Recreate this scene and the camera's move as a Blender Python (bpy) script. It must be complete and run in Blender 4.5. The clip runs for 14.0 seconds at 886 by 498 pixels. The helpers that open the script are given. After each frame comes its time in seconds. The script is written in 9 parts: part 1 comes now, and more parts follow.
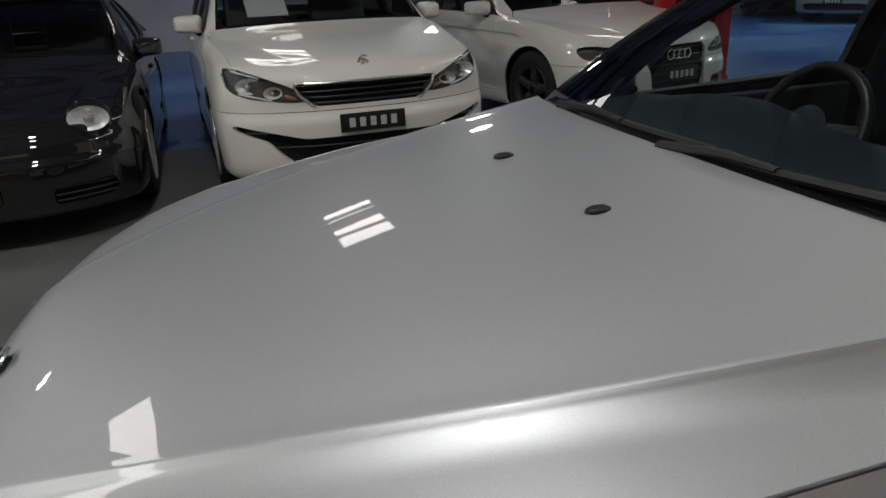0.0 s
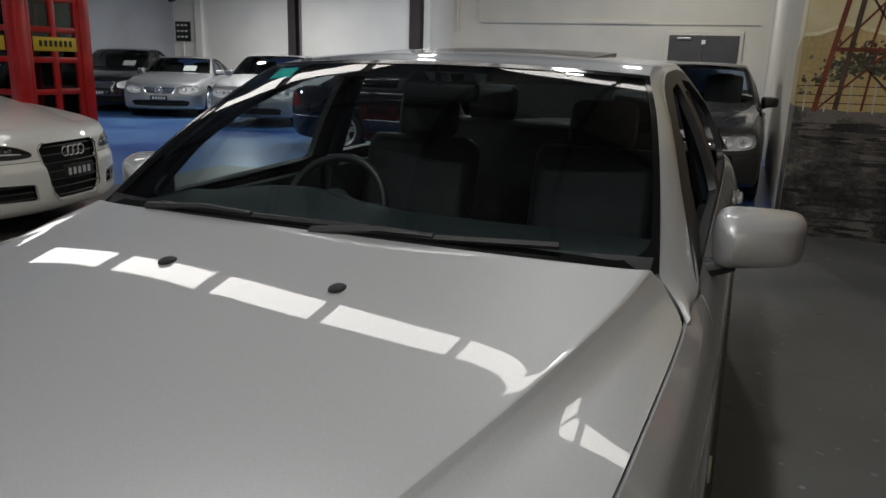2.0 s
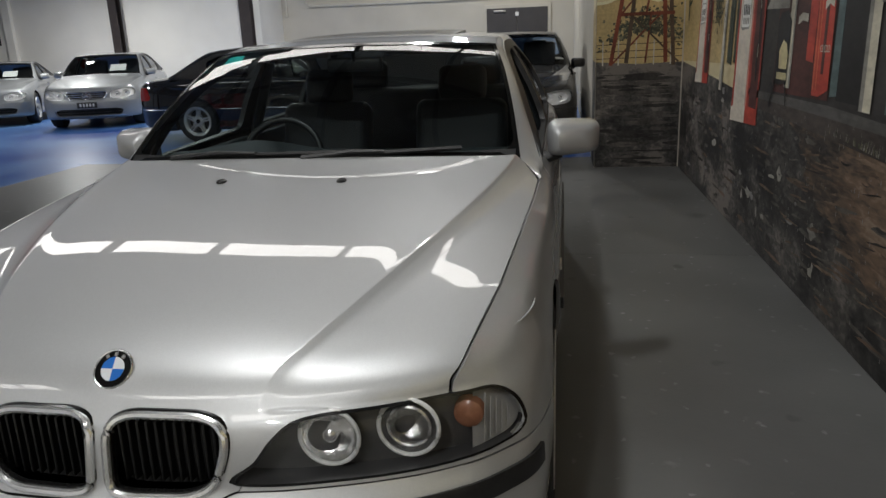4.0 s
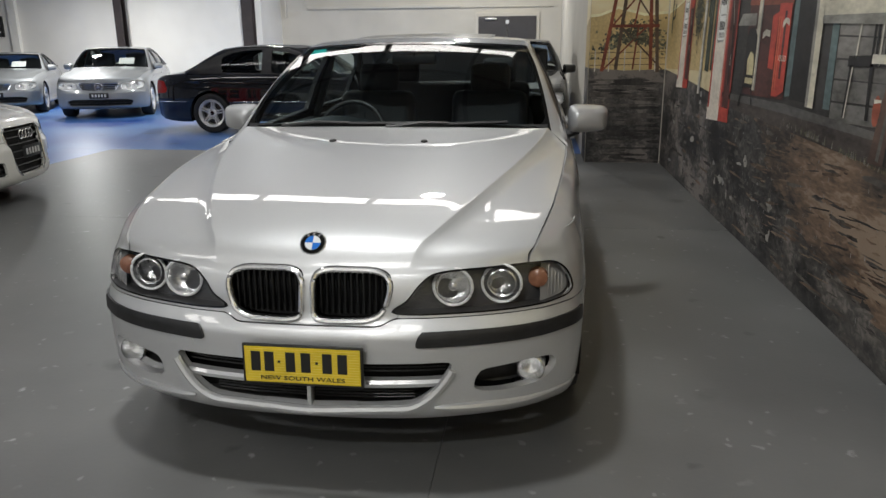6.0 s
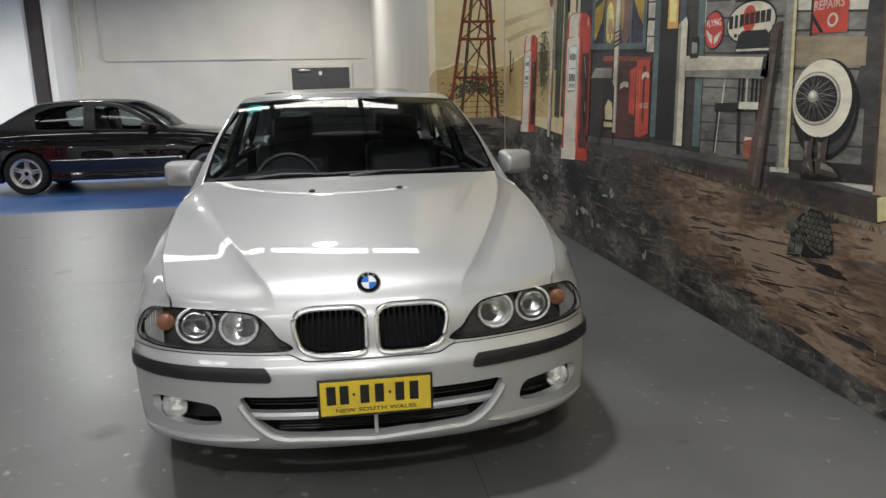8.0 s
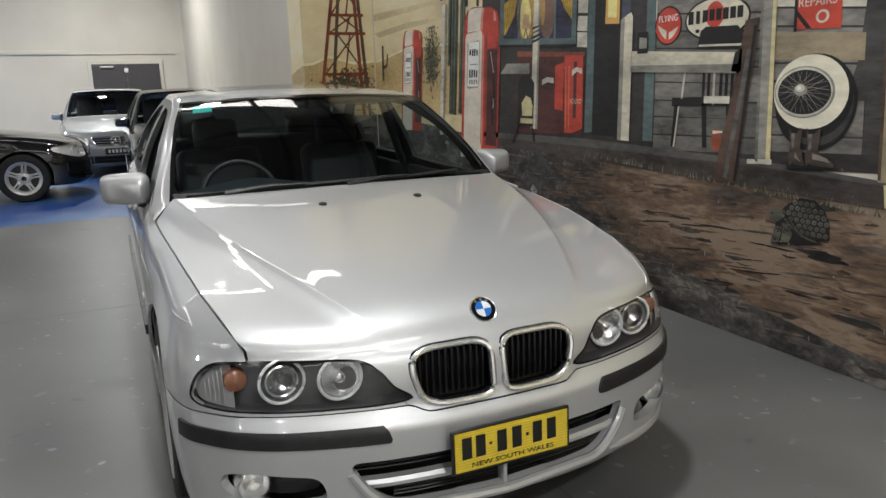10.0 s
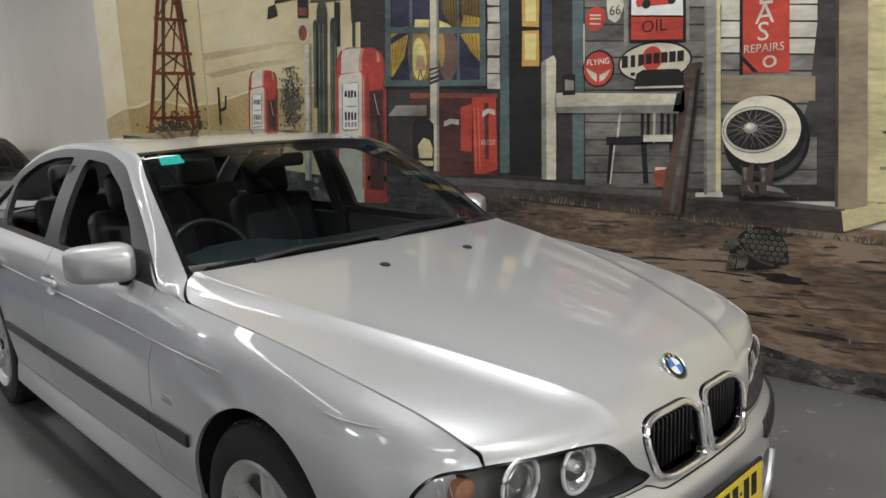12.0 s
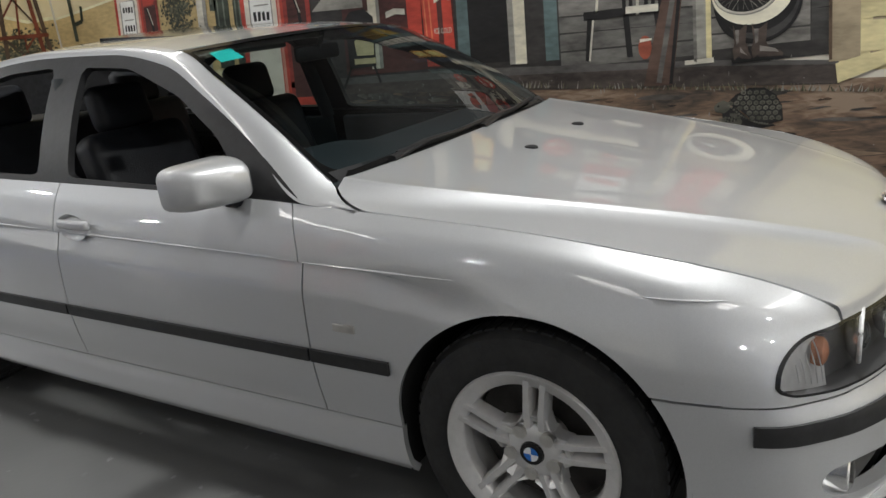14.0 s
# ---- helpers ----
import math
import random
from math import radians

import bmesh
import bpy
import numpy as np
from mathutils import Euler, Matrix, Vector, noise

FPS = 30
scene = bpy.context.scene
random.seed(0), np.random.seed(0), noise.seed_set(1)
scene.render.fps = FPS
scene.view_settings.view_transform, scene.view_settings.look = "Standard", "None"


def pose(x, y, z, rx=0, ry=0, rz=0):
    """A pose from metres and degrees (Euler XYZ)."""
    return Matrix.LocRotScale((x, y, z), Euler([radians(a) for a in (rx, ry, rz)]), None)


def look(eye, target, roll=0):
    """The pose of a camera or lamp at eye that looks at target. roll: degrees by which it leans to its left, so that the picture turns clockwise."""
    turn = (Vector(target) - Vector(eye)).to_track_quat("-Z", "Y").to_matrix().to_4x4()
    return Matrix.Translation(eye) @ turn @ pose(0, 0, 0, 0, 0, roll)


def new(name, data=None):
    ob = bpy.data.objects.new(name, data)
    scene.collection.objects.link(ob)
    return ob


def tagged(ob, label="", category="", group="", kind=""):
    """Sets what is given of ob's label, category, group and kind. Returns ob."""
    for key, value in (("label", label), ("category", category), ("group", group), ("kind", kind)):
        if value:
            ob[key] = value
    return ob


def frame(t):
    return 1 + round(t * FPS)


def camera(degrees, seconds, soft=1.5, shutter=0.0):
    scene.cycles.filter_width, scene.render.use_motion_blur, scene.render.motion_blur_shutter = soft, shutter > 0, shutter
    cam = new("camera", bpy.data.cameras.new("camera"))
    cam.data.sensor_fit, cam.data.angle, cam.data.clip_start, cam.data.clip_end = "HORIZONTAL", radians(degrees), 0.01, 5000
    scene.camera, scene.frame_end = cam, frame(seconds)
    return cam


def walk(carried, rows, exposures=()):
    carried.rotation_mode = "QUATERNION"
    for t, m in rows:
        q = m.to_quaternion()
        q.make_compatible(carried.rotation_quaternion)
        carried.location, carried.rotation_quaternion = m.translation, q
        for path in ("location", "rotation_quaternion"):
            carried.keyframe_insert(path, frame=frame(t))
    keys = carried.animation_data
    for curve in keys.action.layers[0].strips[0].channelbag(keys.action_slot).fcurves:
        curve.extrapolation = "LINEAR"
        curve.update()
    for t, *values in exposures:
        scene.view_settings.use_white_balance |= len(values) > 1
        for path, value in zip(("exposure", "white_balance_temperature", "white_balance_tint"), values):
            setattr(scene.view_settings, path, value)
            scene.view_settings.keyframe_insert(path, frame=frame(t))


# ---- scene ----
cam = camera(62.5, 14.0)
PATH = [
    (0, (1.233, 0.534, 1.365), (-0.549, 1.091, 0.647), -2.4),
    (0.5, (1.21, 0.33, 1.4), (-0.304, 1.391, 0.637), -3.0),
    (1, (1.116, 0.232, 1.403), (-0.341, 1.468, 0.814), -4.0),
    (1.5, (0.974, 0.177, 1.405), (-0.241, 1.65, 0.809), 0.6),
    (2, (0.889, -0.032, 1.405), (0.173, 1.768, 0.906), 1.7),
    (2.5, (0.96, -0.292, 1.414), (0.241, 1.52, 0.964), -0.0),
    (3, (0.994, -0.581, 1.4), (0.267, 1.2, 0.852), -3.5),
    (3.5, (0.931, -0.876, 1.4), (0.496, 0.992, 0.833), -5.5),
    (3.7, (0.92, -0.971, 1.398), (0.563, 0.915, 0.835), -3.6),
    (5.8, (0.71, -1.951, 1.402), (0.509, -0.023, 0.908), -1.1),
    (6, (0.703, -2.038, 1.38), (0.456, -0.126, 0.845), -0.5),
    (6.5, (0.676, -2.204, 1.403), (0.367, -0.309, 0.844), -1.1),
    (7, (0.528, -2.387, 1.408), (0.495, -0.431, 0.989), -1.9),
    (7.5, (0.35, -2.428, 1.422), (0.324, -0.489, 0.93), 1.4),
    (7.7, (0.155, -2.398, 1.419), (0.258, -0.446, 0.999), 0.8),
    (9.8, (-0.88, -1.779, 1.439), (-0.182, 0.035, 0.967), -3.0),
    (10, (-0.966, -1.705, 1.434), (-0.154, 0.069, 0.995), -1.6),
    (10.5, (-1.22, -1.557, 1.462), (-0.205, 0.113, 1.035), -2.6),
    (11, (-1.401, -1.312, 1.437), (-0.298, 0.306, 1.031), -1.2),
    (11.5, (-1.568, -1.042, 1.463), (-0.366, 0.513, 1.092), -1.3),
    (12, (-1.774, -0.805, 1.473), (-0.407, 0.612, 1.121), -2.2),
    (12.5, (-1.909, -0.554, 1.467), (-0.472, 0.8, 1.145), -2.1),
    (13, (-1.983, -0.245, 1.476), (-0.462, 1.014, 1.158), -1.1),
    (13.5, (-2.115, -0.028, 1.437), (-0.56, 1.132, 0.947), -0.7),
    (14, (-2.289, 0.192, 1.413), (-0.672, 1.195, 0.798), -6.2),
]
walk(cam, [(t, look(eye, target, roll)) for t, eye, target, roll in PATH], ((0.0, -0.70), (1.2, -0.70), (2.3, -0.59), (3.0, -0.59), (3.7, -0.55), (5.8, 0.0), (6.7, 0.0), (7.6, 0.08), (10.0, 0.14), (14.0, 0.25)))

# ---------------------------------------------------------------- world and light
world = bpy.data.worlds.new("world")
scene.world = world
world.use_nodes = True
world.node_tree.nodes["Background"].inputs[0].default_value = (0.6, 0.7, 0.8, 1)
world.node_tree.nodes["Background"].inputs[1].default_value = 0.1
scene.view_settings.exposure = 0.0


# ---------------------------------------------------------------- materials
def material(name, colour, rough=0.5, metal=0.0, vary=0.12, scale=6.0, bump=0.0, grain=60.0, coat=0.0, coat_rough=0.04,
             emit=0.0, glow=None, alpha=1.0, spec=0.5, colour2=None):
    m = bpy.data.materials.new(name)
    m.use_nodes = True
    nt = m.node_tree
    b = nt.nodes["Principled BSDF"]
    b.inputs["Roughness"].default_value = rough
    b.inputs["Metallic"].default_value = metal
    b.inputs["Coat Weight"].default_value = coat
    b.inputs["Coat Roughness"].default_value = coat_rough
    b.inputs["Specular IOR Level"].default_value = spec
    c1 = tuple(colour) + (1,)
    if vary > 0:
        tc = nt.nodes.new("ShaderNodeTexCoord")
        n1 = nt.nodes.new("ShaderNodeTexNoise")
        n1.inputs["Scale"].default_value = scale
        n1.inputs["Detail"].default_value = 6
        n2 = nt.nodes.new("ShaderNodeTexNoise")
        n2.inputs["Scale"].default_value = grain
        n2.inputs["Detail"].default_value = 3
        nt.links.new(tc.outputs["Object"], n1.inputs["Vector"])
        nt.links.new(tc.outputs["Object"], n2.inputs["Vector"])
        add = nt.nodes.new("ShaderNodeMath")
        add.operation = "MULTIPLY_ADD"
        add.inputs[1].default_value = 0.35
        nt.links.new(n2.outputs["Fac"], add.inputs[0])
        sc = nt.nodes.new("ShaderNodeMath")
        sc.operation = "MULTIPLY"
        sc.inputs[1].default_value = 0.65
        nt.links.new(n1.outputs["Fac"], sc.inputs[0])
        nt.links.new(sc.outputs[0], add.inputs[2])
        ramp = nt.nodes.new("ShaderNodeValToRGB")
        lo = colour2 if colour2 else tuple(c * (1 - vary * 1.6) for c in colour)
        hi = colour if colour2 else tuple(min(1, c * (1 + vary)) for c in colour)
        ramp.color_ramp.elements[0].position, ramp.color_ramp.elements[1].position = 0.35, 0.65
        ramp.color_ramp.elements[0].color = tuple(lo) + (1,)
        ramp.color_ramp.elements[1].color = tuple(hi) + (1,)
        nt.links.new(add.outputs[0], ramp.inputs[0])
        nt.links.new(ramp.outputs[0], b.inputs["Base Color"])
        if bump > 0:
            bp = nt.nodes.new("ShaderNodeBump")
            bp.inputs["Strength"].default_value = bump
            bp.inputs["Distance"].default_value = 0.01
            nt.links.new(n2.outputs["Fac"], bp.inputs["Height"])
            nt.links.new(bp.outputs[0], b.inputs["Normal"])
    else:
        b.inputs["Base Color"].default_value = c1
    if emit > 0:
        b.inputs["Emission Color"].default_value = tuple(glow or colour) + (1,)
        b.inputs["Emission Strength"].default_value = emit
    return m


def glass(name, tint, rough=0.0, clear=0.7, ior=1.45):
    m = bpy.data.materials.new(name)
    m.use_nodes = True
    nt = m.node_tree
    nt.nodes.remove(nt.nodes["Principled BSDF"])
    out = nt.nodes["Material Output"]
    tr = nt.nodes.new("ShaderNodeBsdfTransparent")
    tr.inputs[0].default_value = tuple(c * clear for c in tint) + (1,)
    gl = nt.nodes.new("ShaderNodeBsdfGlossy")
    gl.inputs["Roughness"].default_value = rough
    mix = nt.nodes.new("ShaderNodeMixShader")
    fr = nt.nodes.new("ShaderNodeFresnel")
    fr.inputs["IOR"].default_value = ior
    nt.links.new(fr.outputs[0], mix.inputs[0])
    nt.links.new(tr.outputs[0], mix.inputs[1])
    nt.links.new(gl.outputs[0], mix.inputs[2])
    nt.links.new(mix.outputs[0], out.inputs[0])
    return m


def paint(name, colour, metal=0.0, rough=0.4, flake=0.0, spec=0.5):
    """Car paint: a base coat under clear lacquer, with fine metal flakes where flake > 0."""
    m = bpy.data.materials.new(name)
    m.use_nodes = True
    nt = m.node_tree
    b = nt.nodes["Principled BSDF"]
    b.inputs["Base Color"].default_value = tuple(colour) + (1,)
    b.inputs["Metallic"].default_value = metal
    b.inputs["Roughness"].default_value = rough
    b.inputs["Specular IOR Level"].default_value = spec
    b.inputs["Coat Weight"].default_value = 1.0
    b.inputs["Coat Roughness"].default_value = 0.03
    b.inputs["Coat IOR"].default_value = 1.72
    tc = nt.nodes.new("ShaderNodeTexCoord")
    n = nt.nodes.new("ShaderNodeTexNoise")
    n.inputs["Scale"].default_value = 3.0
    n.inputs["Detail"].default_value = 8
    nt.links.new(tc.outputs["Object"], n.inputs["Vector"])
    mr = nt.nodes.new("ShaderNodeMapRange")
    mr.inputs["To Min"].default_value, mr.inputs["To Max"].default_value = 0.006, 0.03
    nt.links.new(n.outputs["Fac"], mr.inputs[0])
    nt.links.new(mr.outputs[0], b.inputs["Coat Roughness"])
    if flake > 0:
        v = nt.nodes.new("ShaderNodeTexVoronoi")
        v.inputs["Scale"].default_value = 900
        nt.links.new(tc.outputs["Object"], v.inputs["Vector"])
        mx = nt.nodes.new("ShaderNodeMix")
        mx.data_type = "RGBA"
        mx.inputs[6].default_value = tuple(c * (1 - flake) for c in colour) + (1,)
        mx.inputs[7].default_value = tuple(min(1, c * (1 + flake)) for c in colour) + (1,)
        nt.links.new(v.outputs["Color"], mx.inputs[0])
        nt.links.new(mx.outputs[2], b.inputs["Base Color"])
    return m


SILVER = paint("silver_paint", (0.575, 0.582, 0.59), metal=0.55, rough=0.45, flake=0.08)
SILVER2 = paint("pale_silver_paint", (0.30, 0.31, 0.315), metal=0.6, rough=0.5, flake=0.1)
WHITE_PAINT = paint("white_car_paint", (0.78, 0.77, 0.72), rough=0.45)
BLACK_PAINT = paint("black_car_paint", (0.006, 0.006, 0.007), rough=0.6, spec=0.1)
GREY_PAINT = paint("dark_grey_paint", (0.03, 0.03, 0.032), metal=0.3, rough=0.4)
CHROME = material("chrome", (0.90, 0.90, 0.90), rough=0.22, metal=0.85, vary=0)
SATIN = material("satin_silver", (0.62, 0.60, 0.57), rough=0.32, metal=0.85, vary=0.06, scale=20)
ALLOY = material("alloy_wheel", (0.66, 0.65, 0.64), rough=0.36, metal=0.45, vary=0.06, scale=20)
RUBBER = material("tyre_rubber", (0.016, 0.016, 0.016), rough=0.75, vary=0.25, scale=18, bump=0.15)
PLASTIC = material("black_plastic", (0.016, 0.016, 0.017), rough=0.45, vary=0.2, scale=25, bump=0.05)
GLOSS_BLACK = material("gloss_black_trim", (0.008, 0.008, 0.008), rough=0.12, vary=0)
# liners, and the black skin that stands in for shade in panel gaps
LINER = material("dark_liner_and_gap_shade", (0.006, 0.006, 0.006), rough=0.9, vary=0.2)
LEATHER = material("dark_leather", (0.014, 0.016, 0.021), rough=0.5, vary=0.25, scale=14, bump=0.2, grain=180)
DASH = material("dash_vinyl", (0.016, 0.022, 0.026), rough=0.6, vary=0.15, scale=10, bump=0.15, grain=300)
CARPET = material("car_carpet", (0.012, 0.012, 0.014), rough=0.95, vary=0.3, scale=30)
HEADLINER = material("headliner_cloth", (0.30, 0.29, 0.27), rough=0.95, vary=0.08, scale=20)
REFLECTOR = material("lamp_reflector", (0.93, 0.94, 0.95), rough=0.2, metal=0.9, vary=0.1, scale=60, bump=0.25, grain=90)
LAMP_BRIGHT = material("pale_lamp_reflector", (0.93, 0.94, 0.95), rough=0.35, metal=0.3, vary=0.1, scale=60)
LAMP_HOUSING = material("lamp_housing", (0.085, 0.085, 0.088), rough=0.35, metal=0.3, vary=0.1)
AMBER = material("amber_bulb_lens", (0.38, 0.17, 0.10), rough=0.25, vary=0.1, scale=60)
RED_LENS = material("red_lamp_lens", (0.35, 0.012, 0.012), rough=0.15, vary=0.1, scale=60)
LENS = glass("lamp_lens", (1, 1, 1), clear=0.96, ior=1.5)
WINDSCREEN = glass("windscreen_glass", (0.80, 0.95, 0.95), clear=0.70, ior=1.9)
SIDE_GLASS = glass("side_glass", (0.86, 0.93, 0.91), clear=0.72)
DARK_GLASS = glass("dark_car_glass", (0.8, 0.87, 0.86), clear=0.64)
PLATE_YELLOW = material("plate_yellow", (0.72, 0.53, 0.02), rough=0.4, vary=0.08, scale=12)
PLATE_BLACK = material("plate_black", (0.012, 0.012, 0.012), rough=0.4, vary=0.1)
PLATE_PALE = material("plate_pale_yellow", (0.80, 0.68, 0.20), rough=0.4, vary=0.05)
PLATE_WHITE = material("plate_white", (0.62, 0.62, 0.60), rough=0.4, vary=0.08)
BADGE_BLUE = material("badge_blue", (0.03, 0.16, 0.55), rough=0.2, vary=0.05)
BADGE_WHITE = material("badge_white", (0.75, 0.77, 0.8), rough=0.25, vary=0.05)
PAPER = material("paper", (0.75, 0.75, 0.73), rough=0.8, vary=0.05)
CORNER_GREY = material("lamp_corner_grey", (0.52, 0.52, 0.52), rough=0.35, metal=0.4, vary=0)
GRILLE_BLACK = material("grille_black", (0.004, 0.004, 0.0045), rough=0.55, vary=0.1)
STICKER = material("teal_sticker", (0.02, 0.55, 0.50), rough=0.5, vary=0.08)
RED_BOX = material("phone_box_red", (0.48, 0.012, 0.012), rough=0.3, vary=0.15, scale=5, coat=0.4)
SIGN_YELLOW = material("sign_yellow", (0.65, 0.45, 0.03), rough=0.5, vary=0.1)
STEEL_DARK = material("dark_steel", (0.03, 0.022, 0.022), rough=0.6, vary=0.25, scale=4)


# ---------------------------------------------------------------- mesh tools
def pchip(points):
    """A smooth curve through points (t, value), with no overshoot."""
    t = np.array([p[0] for p in points], float)
    v = np.array([p[1] for p in points], float)
    h = np.diff(t)
    d = np.diff(v) / h
    m = np.zeros(len(t))
    m[0], m[-1] = d[0], d[-1]
    for i in range(1, len(t) - 1):
        if d[i - 1] * d[i] > 0:
            w1, w2 = 2 * h[i] + h[i - 1], h[i] + 2 * h[i - 1]
            m[i] = (w1 + w2) / (w1 / d[i - 1] + w2 / d[i])

    def f(x):
        x = np.clip(np.asarray(x, float), t[0], t[-1])
        i = np.clip(np.searchsorted(t, x, side="right") - 1, 0, len(t) - 2)
        s = (x - t[i]) / h[i]
        return ((1 + 2 * s) * (1 - s) ** 2 * v[i] + s * (1 - s) ** 2 * h[i] * m[i]
                + s * s * (3 - 2 * s) * v[i + 1] + s * s * (s - 1) * h[i] * m[i + 1])
    return f


def spline(points, n, even=False):
    """n points along a smooth curve through the given ones (any dimension); even: as many in each span."""
    p = np.array(points, float)
    s = np.concatenate([[0], np.cumsum(np.linalg.norm(np.diff(p, axis=0), axis=1))])
    fs = [pchip(list(zip(s, p[:, k]))) for k in range(p.shape[1])]
    u = np.interp(np.linspace(0, len(p) - 1, n), np.arange(len(p)), s) if even else np.linspace(0, s[-1], n)
    return np.stack([f(u) for f in fs], axis=1)


class Shell:
    """A surface as points and polygons, which can be cut along any curve."""

    def __init__(self, verts, faces):
        self.v, self.f = np.array(verts, float).reshape(-1, 3), faces

    @staticmethod
    def grid(points):
        """points: array rows x columns x 3."""
        p = np.asarray(points, float)
        r, c = p.shape[:2]
        faces = [(i * c + j, i * c + j + 1, (i + 1) * c + j + 1, (i + 1) * c + j) for i in range(r - 1) for j in range(c - 1)]
        return Shell(p.reshape(-1, 3), faces)

    def keep(self, func):
        """The part on which func(points) > 0."""
        val = np.asarray(func(self.v), float)
        pos = val > 0
        verts = list(map(tuple, self.v))
        cache, faces = {}, []
        for f in self.f:
            k = [pos[i] for i in f]
            if all(k):
                faces.append(f)
                continue
            if not any(k):
                continue
            out = []
            for a, b in zip(f, f[1:] + f[:1]):
                if pos[a]:
                    out.append(a)
                if pos[a] != pos[b]:
                    e = (min(a, b), max(a, b))
                    if e not in cache:
                        s = val[e[0]] / (val[e[0]] - val[e[1]])
                        cache[e] = len(verts)
                        verts.append(tuple(self.v[e[0]] * (1 - s) + self.v[e[1]] * s))
                    out.append(cache[e])
            if len(out) >= 3:
                faces.append(tuple(out))
        return Shell(verts, faces).clean()

    def drop(self, func):
        return self.keep(lambda p: -np.asarray(func(p)))

    def split(self, func, gap=0.005):
        return self.keep(lambda p: np.asarray(func(p)) - gap / 2), self.keep(lambda p: -np.asarray(func(p)) - gap / 2)

    def clean(self):
        used = sorted({i for f in self.f for i in f})
        new_of = {o: n for n, o in enumerate(used)}
        return Shell(self.v[used] if used else np.zeros((0, 3)), [tuple(new_of[i] for i in f) for f in self.f])

    def normals(self):
        n = np.zeros_like(self.v)
        groups = {}
        for f in self.f:
            groups.setdefault(min(len(f), 4), []).append(f[:4])
        for k, fs in groups.items():
            q = np.array(fs)
            a, b, c = self.v[q[:, 0]], self.v[q[:, 1]], self.v[q[:, 2]]
            w = np.cross(b - a, c - a)
            if k > 3:
                w = w + np.cross(c - a, self.v[q[:, 3]] - a)
            for m in range(k):
                np.add.at(n, q[:, m], w)
        return n / np.maximum(np.linalg.norm(n, axis=1, keepdims=True), 1e-12)

    def offset(self, d):
        return Shell(self.v + self.normals() * d, list(self.f))

    def mirror(self):
        return Shell(self.v * [-1, 1, 1], [tuple(reversed(f)) for f in self.f])

    def flip(self):
        return Shell(self.v, [tuple(reversed(f)) for f in self.f])

    def plus(self, *others):
        verts, faces = [self.v], list(self.f)
        n = len(self.v)
        for o in others:
            verts.append(o.v)
            faces += [tuple(i + n for i in f) for f in o.f]
            n += len(o.v)
        return Shell(np.concatenate(verts), faces)

    def lip(self, depth=0.008, soft=0.0015):
        """Folds the free edges inwards, so that the sheet shows a thickness."""
        count = {}
        for f in self.f:
            for a, b in zip(f, f[1:] + f[:1]):
                e = (min(a, b), max(a, b))
                count[e] = count.get(e, 0) + (1 if a < b else 2) if e not in count else 9
        n = self.normals()
        verts, faces, made = [], [], {}
        base = len(self.v)

        def get(i, d):
            if (i, d) not in made:
                made[(i, d)] = base + len(verts)
                verts.append(self.v[i] - n[i] * d)
            return made[(i, d)]
        for (a, b), k in count.items():
            if k == 9:
                continue
            a, b = (a, b) if k == 1 else (b, a)
            faces.append((b, a, get(a, depth), get(b, depth)))
        if not verts:
            return self
        return Shell(np.concatenate([self.v, np.array(verts)]), list(self.f) + faces)


def outline(points, n=40, closed=True):
    """A rounded closed outline through 2D points."""
    p = [tuple(q) for q in points]
    k = len(p)
    out = []
    per = max(2, n // k)
    for i in range(k):
        p0, p1, p2, p3 = (np.array(p[(i + j - 1) % k], float) for j in range(4))
        for s in np.linspace(0, 1, per, endpoint=False):
            out.append(0.5 * (2 * p1 + (p2 - p0) * s + (2 * p0 - 5 * p1 + 4 * p2 - p3) * s * s + (3 * p1 - p0 - 3 * p2 + p3) * s ** 3))
    return np.array(out)


def rounded(points, r, n=5):
    """A polygon with its corners rounded to radius r."""
    p = [np.array(q, float) for q in points]
    out = []
    for i, c in enumerate(p):
        a, b = p[i - 1], p[(i + 1) % len(p)]
        ra = min(r, np.linalg.norm(a - c) * 0.45)
        rb = min(r, np.linalg.norm(b - c) * 0.45)
        s, e = c + (a - c) / np.linalg.norm(a - c) * ra, c + (b - c) / np.linalg.norm(b - c) * rb
        for t in np.linspace(0, 1, n):
            out.append((1 - t) ** 2 * s + 2 * t * (1 - t) * c + t * t * e)
    return np.array(out)


def within(poly, axes=(0, 2)):
    """A function of points: the signed distance inside a closed outline, seen along one axis."""
    poly = np.asarray(poly, float)
    q = np.roll(poly, -1, axis=0)

    def f(pts):
        full = np.asarray(pts)[:, axes]
        lo, hi = poly.min(axis=0) - .05, poly.max(axis=0) + .05
        sel = ((full >= lo) & (full <= hi)).all(axis=1)
        res = np.full(len(full), -0.05)
        p = full[sel]
        best = np.full(len(p), 1e9)
        inside = np.zeros(len(p), bool)
        for a, b in zip(poly, q):
            ab = b - a
            t = np.clip(((p - a) @ ab) / max(ab @ ab, 1e-12), 0, 1)
            best = np.minimum(best, np.linalg.norm(p - (a + t[:, None] * ab), axis=1))
            cross = ((a[1] > p[:, 1]) != (b[1] > p[:, 1]))
            with np.errstate(divide="ignore", invalid="ignore"):
                xi = (b[0] - a[0]) * (p[:, 1] - a[1]) / (b[1] - a[1] + 1e-15) + a[0]
            inside ^= cross & (p[:, 0] < xi)
        res[sel] = np.where(inside, best, -best)
        return res
    return f


